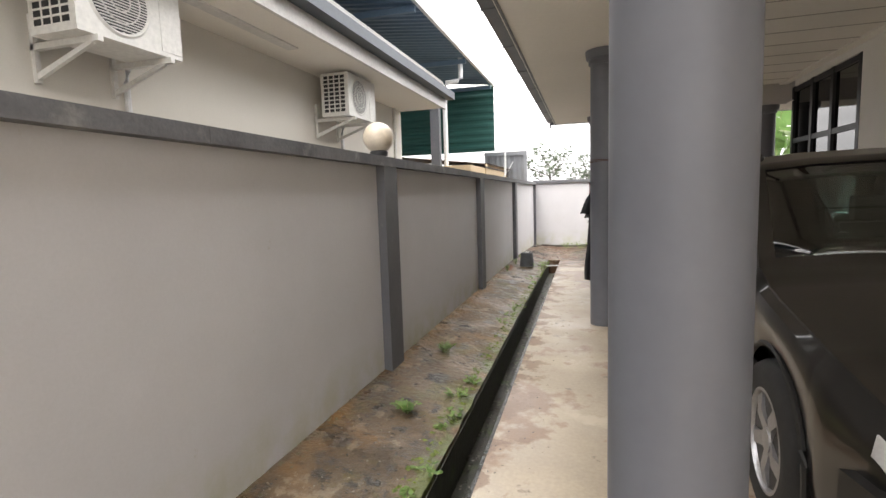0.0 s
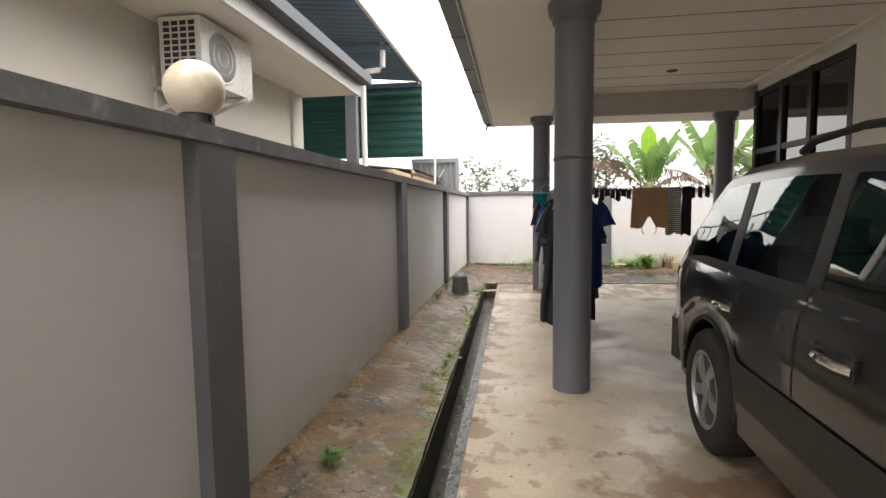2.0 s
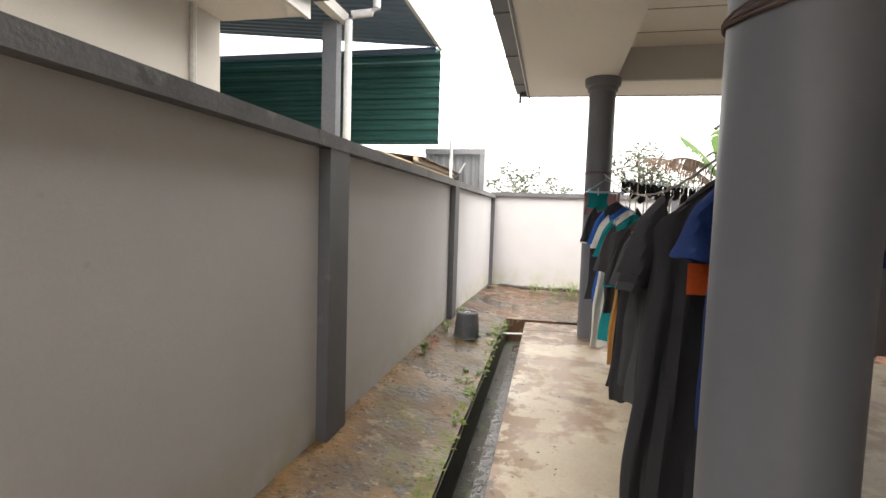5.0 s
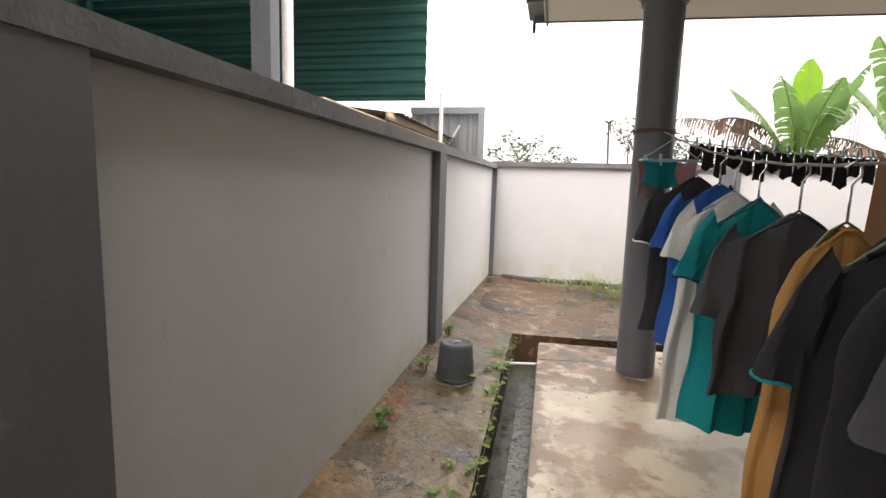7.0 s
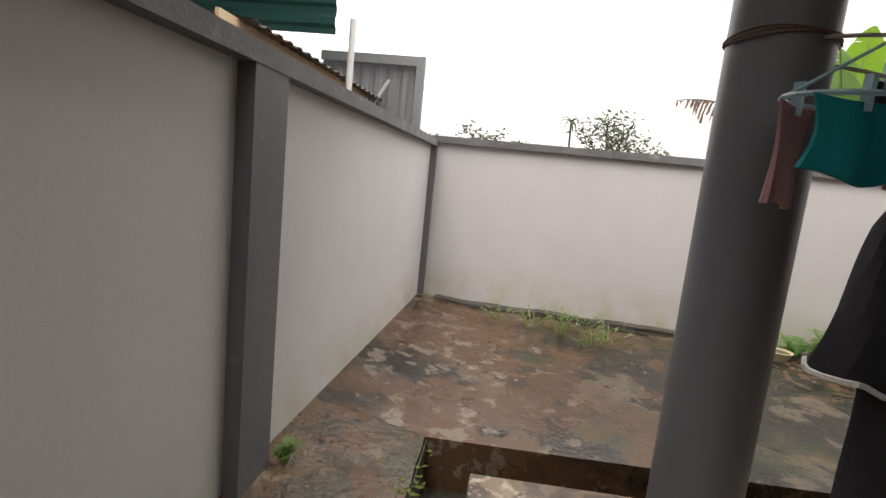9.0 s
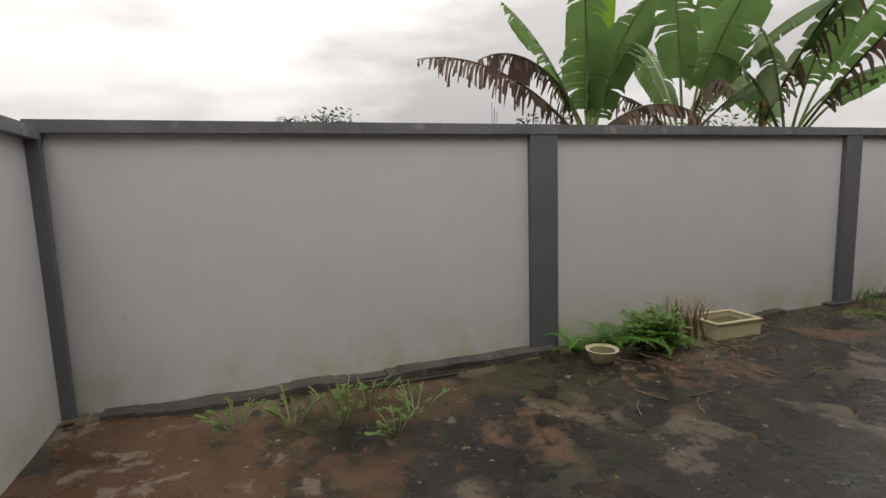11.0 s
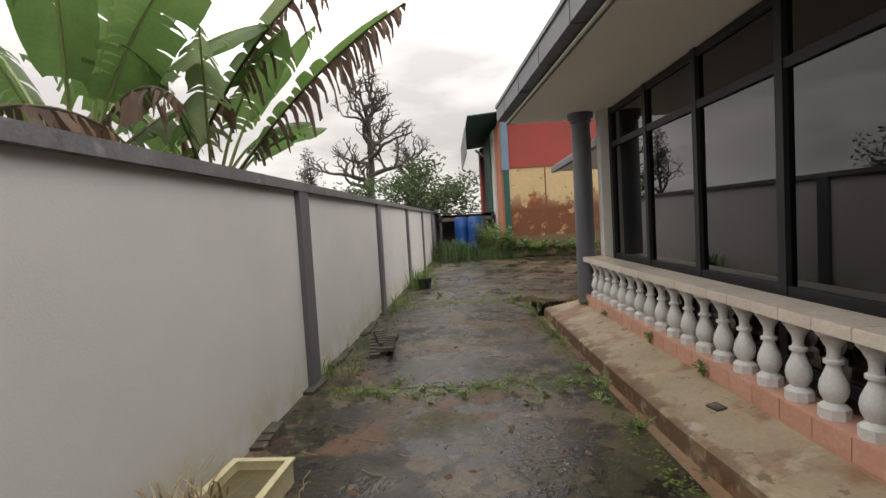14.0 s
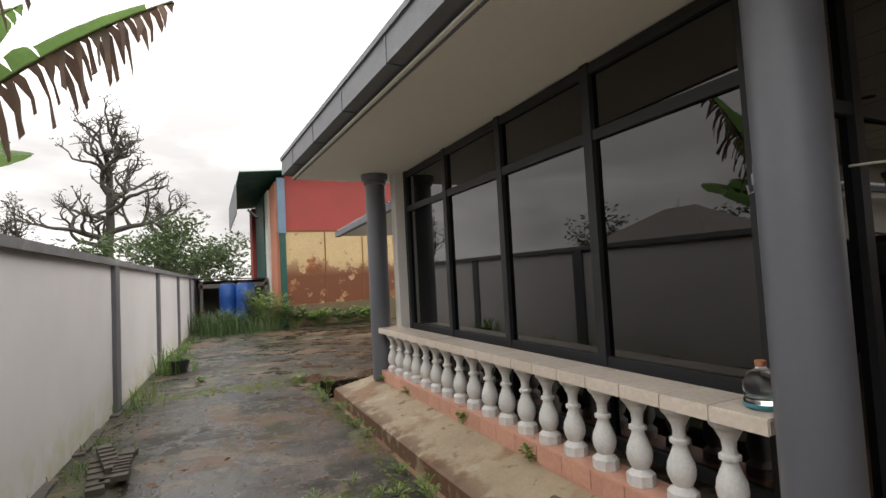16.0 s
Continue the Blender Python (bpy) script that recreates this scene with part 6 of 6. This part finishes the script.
tube(bm, [(0.16 * math.cos(a), -0.02 - 0.2 * math.sin(a), 0.012) for a in [math.pi * k / 16 for k in range(17)]], 0.004, 5)
part("wire_handle", bm, SHEET_GREY, bk)

pipe = thing("pipe", "thin white pipe lying across the drain", "pipe")
bm = bmesh.new()
tube(bm, [(-1.06, 11.06, -0.06), (-0.745, 11.1, -0.05)], 0.012, 8)
part("tube", bm, PVC, pipe, smooth=True)

for x, y in ((1.85, 9.75), (1.85, 6.0), (1.85, 2.5)):
    dl = thing("downlight", "small round recessed ceiling downlight", "lamp", "ceiling downlights", m=pose(x, y, 3.418))
    bm = bmesh.new()
    lathe(bm, [(0.03, 0.008), (0.055, 0.0), (0.075, 0.004), (0.078, 0.012)], 24)
    part("ring", bm, TIE, dl, smooth=True)

hook = thing("wall_hook", "small rusty steel hook on the column", "hook", m=pose(3.295, 11.31, 1.78))
bm = bmesh.new()
tube(bm, [(0.0, 0.0, 0.12), (0.0, 0.0, 0.0), (0.02, 0.015, -0.01), (0.025, 0.02, 0.03)], 0.006, 6)
box(bm, -0.012, 0.012, -0.03, 0.004, 0.03, 0.08)
part("steel", bm, SHEET_GREY, hook)

WRAP = glass("clear_plastic_wrap", (0.85, 0.87, 0.88), 1.4, 0.1)
LABEL_TEAL = mat("teal_label", (0.05, 0.25, 0.3), (0.05, 0.22, 0.27), 4.0, 0.5, 0.0, 30)
CAP_ORANGE = mat("orange_cap", (0.5, 0.2, 0.1), (0.45, 0.18, 0.09), 4.0, 0.5, 0.0, 30)
pack = thing("water_bottle", "squat clear plastic water bottle with an orange cap", "bottle", m=pose(3.45, 11.14, 0.762, 0, 0, 0))
bm = bmesh.new()
lathe(bm, [(0.075, 0), (0.085, 0.012), (0.085, 0.04), (0.078, 0.05), (0.086, 0.06), (0.078, 0.075), (0.086, 0.09), (0.082, 0.13), (0.06, 0.165), (0.025, 0.19), (0.022, 0.205)], 24)
part("bottle", bm, WRAP, pack, smooth=True)
bm = bmesh.new()
lathe(bm, [(0.0865, 0.012), (0.0875, 0.014), (0.0875, 0.028), (0.0865, 0.03)], 24, caps=False)
part("label", bm, LABEL_TEAL, pack)
bm = bmesh.new()
lathe(bm, [(0.026, 0.203), (0.026, 0.225), (0.02, 0.228)], 16)
part("cap", bm, CAP_ORANGE, pack)

SANDAL_SOLE = mat("black_foam_sole", (0.025, 0.022, 0.022), (0.035, 0.03, 0.03), 8.0, 0.8, 0.1, 60)
SANDAL_STRAP = mat("red_rubber_strap", (0.3, 0.03, 0.025), (0.24, 0.025, 0.02), 8.0, 0.5, 0.0, 60)
for x, y, turn in ((3.2, 10.3, 62), (3.3, 10.16, 75)):
    sandal = thing("sandal", "black rubber sandal with red straps on the step", "sandal", "pair of sandals", m=pose(x, y, 0.05, 0, 0, turn))
    bm = bmesh.new()
    outline = [(0.125 * math.cos(a), (0.042 + 0.008 * math.cos(a)) * math.sin(a)) for a in [2 * math.pi * k / 20 for k in range(20)]]
    prism(bm, outline, 0.0, 0.018)
    soften(bm, 0.004)
    part("sole", bm, SANDAL_SOLE, sandal)
    for side in (-1, 1):
        bm = bmesh.new()
        tube(bm, [(0.06, 0.0, 0.018), (0.04, side * 0.015, 0.045), (0.0, side * 0.035, 0.045), (-0.03, side * 0.042, 0.016)], 0.006, 6)
        part("strap", bm, SANDAL_STRAP, sandal, smooth=True)

loose = thing("loose_tile", "small grey tile lying on the cement apron", "tile", m=pose(4.65, 11.5, -0.052, -7, 0, 12))
boxpart("slab", (-0.06, 0.06, -0.045, 0.045, 0.0, 0.012), MORTAR, loose, bevel=0.003)

# ---- yard: planter, bowl, planks, rods ----
PLANTER = mat("chalky_cream_enamel", (0.6, 0.55, 0.36), (0.52, 0.46, 0.28), 3.0, 0.6, 0.1, 40, stains=[((0.25, 0.24, 0.1), 4.0, 0.52, 0.66, 2.0, None, 0.6)])
SILT = mat("muddy_silt", (0.13, 0.11, 0.05), (0.09, 0.08, 0.04), 5.0, 0.5, 0.2, 40)
sink = thing("planter_box", "old cream sink box full of silt", "planter", m=pose(3.6, 14.63, YZ, 0, 0, -4) @ Matrix.Diagonal((0.86, 0.85, 0.6, 1)))
bm = bmesh.new()
for d in ((-0.3, 0.3, -0.21, -0.18), (-0.3, 0.3, 0.18, 0.21), (-0.3, -0.27, -0.18, 0.18), (0.27, 0.3, -0.18, 0.18)):
    box(bm, *d, 0.0, 0.235)
soften(bm, 0.008)
part("sides", bm, PLANTER, sink)
boxpart("bottom", (-0.27, 0.27, -0.18, 0.18, 0.0, 0.03), PLANTER, sink)
boxpart("silt", (-0.269, 0.269, -0.179, 0.179, 0.03, 0.16), SILT, sink)
bm = bmesh.new()
for d in ((-0.315, 0.315, -0.225, -0.175), (-0.315, 0.315, 0.175, 0.225), (-0.315, -0.265, -0.175, 0.175), (0.265, 0.315, -0.175, 0.175)):
    box(bm, *d, 0.235, 0.255)
part("rim", bm, PLANTER, sink)

bowl = thing("bowl", "rusty enamel bowl holding dry soil", "bowl", m=pose(2.1, 14.53, YZ) @ Matrix.Scale(0.88, 4))
bm = bmesh.new()
lathe(bm, [(0.09, 0.0), (0.125, 0.06), (0.145, 0.11), (0.155, 0.115), (0.145, 0.118), (0.13, 0.1)], 28)
part("basin", bm, PLANTER, bowl, smooth=True)
bm = bmesh.new()
lathe(bm, [(0.13, 0.098), (0.06, 0.108), (0.005, 0.112)], 24)
part("soil", bm, SILT, bowl)

AMBER = glass("dull_brown_glass", (0.16, 0.1, 0.05), 1.5, 0.1)
bottle = thing("glass_bottle", "small brown glass bottle with a white cap by the wall", "bottle", m=pose(3.18, 14.78, YZ))
bm = bmesh.new()
lathe(bm, [(0.035, 0), (0.038, 0.01), (0.038, 0.11), (0.03, 0.14), (0.015, 0.165), (0.015, 0.19)], 18)
part("body", bm, AMBER, bottle, smooth=True)
bm = bmesh.new()
lathe(bm, [(0.018, 0.188), (0.018, 0.212), (0.012, 0.214)], 14)
part("cap", bm, PVC, bottle)

rod = thing("steel_bar", "long dark steel angle bar lying by the wall", "bar", m=pose(-0.12, 14.93, YZ, 0, 0, -3.4))
bm = bmesh.new()
box(bm, -1.36, 1.36, -0.02, 0.02, 0.0, 0.006)
box(bm, -1.36, 1.36, 0.014, 0.02, 0.006, 0.04)
part("angle", bm, DRAIN, rod)
rod2 = thing("steel_rod", "thin white-ended rod lying by the wall", "rod", m=pose(0.55, 14.79, YZ + 0.012, 0, 0, -3))
bm = bmesh.new()
tube(bm, [(-0.36, 0, 0), (0.36, 0, 0)], 0.01, 8)
part("shaft", bm, DRAIN, rod2)
bm = bmesh.new()
tube(bm, [(-0.4, 0, 0), (-0.36, 0, 0)], 0.011, 8)
part("white_end", bm, PVC, rod2)

OLD_WOOD = mat("wet_old_timber", (0.05, 0.042, 0.033), (0.075, 0.065, 0.052), 6.0, 0.55, 0.3, 40, stretch=(0.3, 1, 1))
for i, (x, y, a, ln, z) in enumerate(((7.0, 14.42, 8, 0.95, 0.0), (7.1, 14.27, -4, 0.9, 0.0), (7.25, 14.38, 14, 0.8, 0.05), (6.85, 14.22, 3, 0.5, 0.05))):
    pl = thing("plank", "short rotten dark plank lying by the wall", "plank", "rotten planks", m=pose(x, y, YZ + z, 0, 0, a))
    bm = bmesh.new()
    box(bm, -ln / 2, ln / 2, -0.06, 0.06, 0, 0.045)
    for k in range(5):
        box(bm, -ln / 2 + 0.08 + k * ln / 6, -ln / 2 + 0.1 + k * ln / 6, -0.062, 0.062, 0.046, 0.06)
    part("board", bm, OLD_WOOD, pl)
pot = thing("plant_pot", "small black nursery pot with grass", "pot", m=pose(12.3, 14.05, YZ))
bm = bmesh.new()
lathe(bm, [(0.12, 0), (0.16, 0.22), (0.17, 0.23), (0.15, 0.23), (0.14, 0.19)], 20)
part("pot", bm, BLACK_PLASTIC, pot, smooth=True)


# ---- ferns, weeds, litter ----
def fern(x, y, z, n, length, seed, label="green fern growing at the wall foot"):
    f = thing("fern", label, "fern", m=pose(x, y, z))
    rnd = random.Random(seed)
    for i in range(n):
        a = 2 * math.pi * i / n + rnd.uniform(-0.3, 0.3)
        d = Vector((math.cos(a), math.sin(a), 0))
        s = Vector((-d.y, d.x, 0))
        p, el = Vector((0, 0, 0.02)), radians(rnd.uniform(50, 82))
        L = length * rnd.uniform(0.6, 1.1)
        bm = bmesh.new()
        k = 16
        for j in range(k):
            q = p + (d * math.cos(el) + Vector((0, 0, math.sin(el)))) * L / k
            w = L * 0.2 * math.sin(math.pi * min(0.97, (j + 2) / (k + 2))) * (1.1 - j / k * 0.7)
            for e in (-1, 1):
                t = p + s * e * w + (q - p) * 0.6 - Vector((0, 0, w * 0.25))
                bm.faces.new([bm.verts.new(c) for c in (p, (p + t) / 2 - (q - p) * 0.35, t, (p + t) / 2 + (q - p) * 0.42)])
            e0 = s * 0.002
            bm.faces.new([bm.verts.new(c) for c in (p - e0, p + e0, q + e0, q - e0)])
            p, el = q, el - radians(rnd.uniform(4, 9))
        part("frond", bm, FERN, f)
    return f


def broadleaf(name, x, y, z, n, height, seed, material, label, leaf=0.07, spread=0.2):
    f = thing(name, label, "weed" if name == "weed" else "plant", m=pose(x, y, z))
    rnd = random.Random(seed)
    bm, bl = bmesh.new(), bmesh.new()
    for i in range(n):
        a = rnd.uniform(0, 6.28)
        r = spread * math.sqrt(rnd.random())
        top = Vector((math.cos(a) * r, math.sin(a) * r, height * rnd.uniform(0.45, 1.0)))
        tube(bm, [(0.3 * top.x, 0.3 * top.y, 0), tuple(top * 0.6), tuple(top)], 0.004, 4)
        for k in range(4):
            c = top * rnd.uniform(0.6, 1.0)
            b = rnd.uniform(0, 6.28)
            d = Vector((math.cos(b), math.sin(b), rnd.uniform(-0.2, 0.6))).normalized() * leaf * rnd.uniform(0.7, 1.4)
            s = d.cross(Vector((0, 0, 1))) * 0.42
            bl.faces.new([bl.verts.new(q) for q in (c, c + d * 0.5 + s, c + d, c + d * 0.5 - s)])
    tagged(part("stem", bm, RIB, f), kind="stuff")
    tagged(part("foliage", bl, material, f), kind="stuff")
    return f


def grass(name, x, y, z, n, height, spread, seed, material, label):
    f = tagged(thing(name, label, "grass", m=pose(x, y, z)), kind="stuff")
    rnd = random.Random(seed)
    bm = bmesh.new()
    for i in range(n):
        p = Vector((rnd.gauss(0, spread), rnd.gauss(0, spread), 0))
        a = rnd.uniform(0, 6.28)
        d = Vector((math.cos(a), math.sin(a), 0))
        s = Vector((-d.y, d.x, 0)) * 0.004 * (1 + height * 2)
        h = height * rnd.uniform(0.4, 1.1)
        q, r = p + d * h * 0.2 + Vector((0, 0, h * 0.7)), p + d * h * 0.6 + Vector((0, 0, h * 0.95))
        v = [bm.verts.new(c) for c in (p - s, p + s, q + s * 0.8, q - s * 0.8, r)]
        bm.faces.new(v[:4])
        bm.faces.new((v[3], v[2], v[4]))
    part("blades", bm, material, f)


fern(2.55, 14.62, YZ, 13, 0.5, 1)
fern(2.75, 14.45, YZ, 12, 0.46, 2)
fern(2.35, 14.72, YZ, 10, 0.5, 3)
fern(2.0, 14.76, YZ, 9, 0.42, 4)
LEAFY = leafmat("bright_leaf_green", (0.15, 0.29, 0.06), (0.21, 0.36, 0.08), 0.5, 0.35, 6.0)
broadleaf("bush", 2.72, 14.6, YZ, 95, 0.34, 5, LEAFY, "bright green leafy bush beside the planter", 0.068, 0.27)
grass("grass", 3.2, 14.75, YZ, 90, 0.4, 0.12, 6, DRYTWIG, "dry seeding grass by the wall")
for i, (x, y, n, h) in enumerate(((-0.35, 14.5, 12, 0.2), (-0.05, 14.42, 16, 0.26), (0.15, 14.52, 12, 0.22), (0.4, 14.3, 12, 0.18), (0.22, 14.1, 9, 0.14), (-0.7, 14.62, 10, 0.18))):
    broadleaf("weed", x, y, YZ, n, h, 50 + i, WEED, "small leafy weed in the wet concrete", 0.036, 0.24)
rw = random.Random(77)
for i in range(26):
    y = rw.uniform(1.2, 11.3)
    broadleaf("weed", ledge_x(y) - abs(rw.gauss(0.0, 0.07)) - 0.02, y, -0.03, rw.randint(3, 8), rw.uniform(0.03, 0.09), 90 + i, WEED, "small green weed along the drain edge", 0.032, 0.09)
for i in range(12):
    y = rw.uniform(2.0, 11.0)
    broadleaf("weed", -1.02 - 0.02 * (y - 4), y, -0.3, rw.randint(4, 9), rw.uniform(0.1, 0.2), 190 + i, WEED, "small green weed inside the drain", 0.04, 0.06)
broadleaf("weed", -1.4, 4.5, strip_z(-1.4, 4.5), 16, 0.09, 300, WEED, "low moss-green weed on the ledge", 0.04, 0.09)
broadleaf("weed", -1.3, 3.2, strip_z(-1.3, 3.2), 12, 0.08, 301, WEED, "low moss-green weed on the ledge", 0.04, 0.08)
for i, (x, y) in enumerate(((-1.58, 10.35), (-1.6, 9.4), (-1.6, 11.3), (-1.25, 10.3))):
    broadleaf("weed", x, y, strip_z(x, y), 6, 0.12, 310 + i, WEED, "small weed rooted at the wall foot", 0.05, 0.08)
for i in range(30):
    f = i / 29
    xj = 5.28 + 0.22 * f + rw.gauss(0, 0.25)
    broadleaf("weed", xj, 12.3 + 2.2 * f, YZ, rw.randint(3, 9), rw.uniform(0.02, 0.08), 330 + i, WEED, "small weed growing in the paving joint", 0.02, 0.1)
for i in range(16):
    x = rw.uniform(3.8, 9.6)
    broadleaf("weed", x, yard_y(x) + abs(rw.gauss(0.02, 0.05)), YZ, rw.randint(5, 12), rw.uniform(0.04, 0.12), 370 + i, WEED, "small weed along the yard drain", 0.026, 0.1)
for i, (x, y, z, h) in enumerate(((8.9, 11.28, 0, 0.1), (6.4, 11.3, 0, 0.16), (5.2, 11.3, 0, 0.14), (7.9, 11.28, 0, 0.1), (9.6, 11.95, -0.2, 0.3), (9.9, 12.3, YZ, 0.12), (11.0, 13.7, YZ, 0.1))):
    broadleaf("weed", x, y, z, 12, h, 390 + i, WEED, "small weed at the plinth foot", 0.045, 0.1)
for i in range(14):
    x = 6.0 + i * 1.05 + rw.uniform(-0.3, 0.3)
    grass("grass", x, 15.1 - 0.045 * (x + 1.73) - 0.12, YZ, 50, rw.uniform(0.08, 0.22), 0.14, 400 + i, WEED, "thin grass at the wall foot")
grass("grass", 12.4, 14.15, YZ, 120, 0.5, 0.14, 430, WEED, "tuft of tall grass by the pot")
for i, (x, y, h, s) in enumerate(((19.4, 13.2, 1.1, 0.45), (20.0, 12.6, 1.0, 0.5), (20.6, 13.4, 1.2, 0.4), (19.6, 12.0, 0.7, 0.4))):
    grass("grass", x, y, YZ, 260, h * 0.75, s, 440 + i, BUSH, "tall green grass at the end of the yard")
for i, (x, y, h, s) in enumerate(((19.8, 11.6, 1.3, 0.7), (19.6, 10.9, 0.8, 0.6), (19.8, 10.1, 0.6, 0.6), (19.5, 9.2, 0.55, 0.6), (19.7, 8.3, 0.6, 0.6), (20.9, 12.0, 1.5, 0.6))):
    broadleaf("bush", x, y, YZ, 90, h, 460 + i, BUSH if i % 2 else WEED, "leafy bush in front of the building", 0.14, s)

# leaf litter, stones and twigs
rl = random.Random(5)


def litter(name, label, zone, count, size, material, z, seed, kind="stuff"):
    rnd = random.Random(seed)
    t = tagged(thing(name, label, "litter"), kind=kind)
    bm = bmesh.new()
    for i in range(count):
        x, y = rnd.uniform(zone[0], zone[1]), rnd.uniform(zone[2], zone[3])
        s = size * rnd.uniform(0.4, 1.5)
        a = rnd.uniform(0, 6.28)
        d, e = Vector((math.cos(a), math.sin(a), 0)) * s, Vector((-math.sin(a), math.cos(a), 0)) * s * rnd.uniform(0.3, 0.8)
        h = Vector((0, 0, s * rnd.uniform(0.15, 0.5)))
        c = Vector((x, y, strip_z(x, y) if z is None else z))
        v = [bm.verts.new(q) for q in (c - d, c + e * 0.9, c + d, c - e)]
        w = bm.verts.new(c + h)
        for k in range(4):
            bm.faces.new((v[k], v[(k + 1) % 4], w))
    part("pieces", bm, material, t)


PEBBLE = mat("broken_mortar", (0.34, 0.31, 0.27), (0.22, 0.2, 0.17), 9.0, 0.8, 0.3, 60)
MUCK = mat("dark_wet_muck", (0.035, 0.03, 0.024), (0.05, 0.042, 0.03), 9.0, 0.5, 0.3, 60)
DEADLEAF = mat("dead_leaf_brown", (0.16, 0.09, 0.05), (0.1, 0.06, 0.035), 9.0, 0.8, 0.1, 60)
PINKISH = mat("dry_pinkish_leaf", (0.3, 0.15, 0.1), (0.17, 0.09, 0.06), 9.0, 0.8, 0.1, 60)
litter("gravel", "scattered crumbs of broken mortar on the ledge", (-1.66, -1.05, 0.5, 11.8), 340, 0.009, PEBBLE, None, 1)
litter("gravel", "dark crumbs and muck on the ledge", (-1.68, -1.02, 0.5, 11.8), 520, 0.013, MUCK, None, 2)
litter("gravel", "dark crumbs along the floor edge", (-0.66, -0.3, 2.0, 11.4), 160, 0.009, MUCK, 0.0, 3)
litter("debris", "dark crumbs and muck in the yard", (-1.0, 9.4, 12.3, 14.6), 420, 0.013, MUCK, YZ, 4)
litter("debris", "dead leaves scattered in the yard", (-1.0, 12.0, 12.4, 14.5), 160, 0.035, DEADLEAF, YZ, 5)
litter("debris", "pale mortar crumbs in the yard", (-1.0, 3.0, 12.8, 14.4), 60, 0.014, PEBBLE, YZ, 6)
litter("debris", "rubble and dead leaves by the bush", (1.9, 3.6, 14.0, 14.6), 140, 0.035, DEADLEAF, YZ, 7)
litter("debris", "dead leaves along the wall foot", (5.0, 9.0, 14.25, 14.6), 120, 0.035, MUCK, YZ, 8)
litter("debris", "dry leaf rubbish by the wall", (-1.7, -1.56, 9.5, 10.05), 34, 0.055, PINKISH, None, 9)
for i in range(26):
    x, y, a, ln = rl.uniform(1.7, 4.4), rl.uniform(13.5, 14.5), rl.uniform(0, 180), rl.uniform(0.08, 0.26)
    tw = thing("twig", "thin dry twig lying on the wet concrete", "twig", "dry twigs", m=pose(x, y, YZ + 0.006, 0, 0, a))
    bm = bmesh.new()
    tube(bm, [(-ln / 2, 0, 0), (0, 0.02, 0.006), (ln / 2, 0, 0)], 0.0032, 5)
    part("stick", bm, DRYTWIG, tw)
MOSS = mat("low_moss", (0.15, 0.19, 0.03), (0.06, 0.09, 0.018), 9.0, 0.9, 0.3, 60)
litter("moss", "low moss cushions along the ledge edge", (-1.08, -0.97, 2.0, 11.8), 420, 0.022, MOSS, None, 21)
litter("moss", "low moss cushions in the paving joint", (5.2, 5.58, 12.25, 14.6), 1000, 0.022, MOSS, YZ - 0.002, 22)
litter("moss", "low moss cushions in the far paving joint", (9.75, 10.35, 12.2, 14.3), 500, 0.032, MOSS, YZ - 0.002, 23)
litter("moss", "low moss cushions along the yard drain", (2.6, 9.6, 12.16, 12.34), 1000, 0.022, MOSS, YZ - 0.002, 24)
litter("moss", "low moss cushions at the wall foot", (2.4, 9.0, 14.35, 14.75), 420, 0.022, MOSS, YZ - 0.002, 25)
litter("moss", "scattered moss in the yard", (-1.0, 9.5, 12.4, 14.6), 420, 0.018, MOSS, YZ - 0.002, 26)
litter("gravel", "orange silt crumbs at the wall foot", (-1.72, -1.62, 0.5, 11.8), 420, 0.016, SILT, None, 27)
litter("gravel", "pale rubble and muck in the drain water", (-0.98, -0.75, 2.0, 11.4), 520, 0.022, MUCK, -0.34, 28)
litter("gravel", "pale crumbs in the drain water", (-0.92, -0.76, 2.0, 11.4), 260, 0.012, PEBBLE, -0.337, 29)
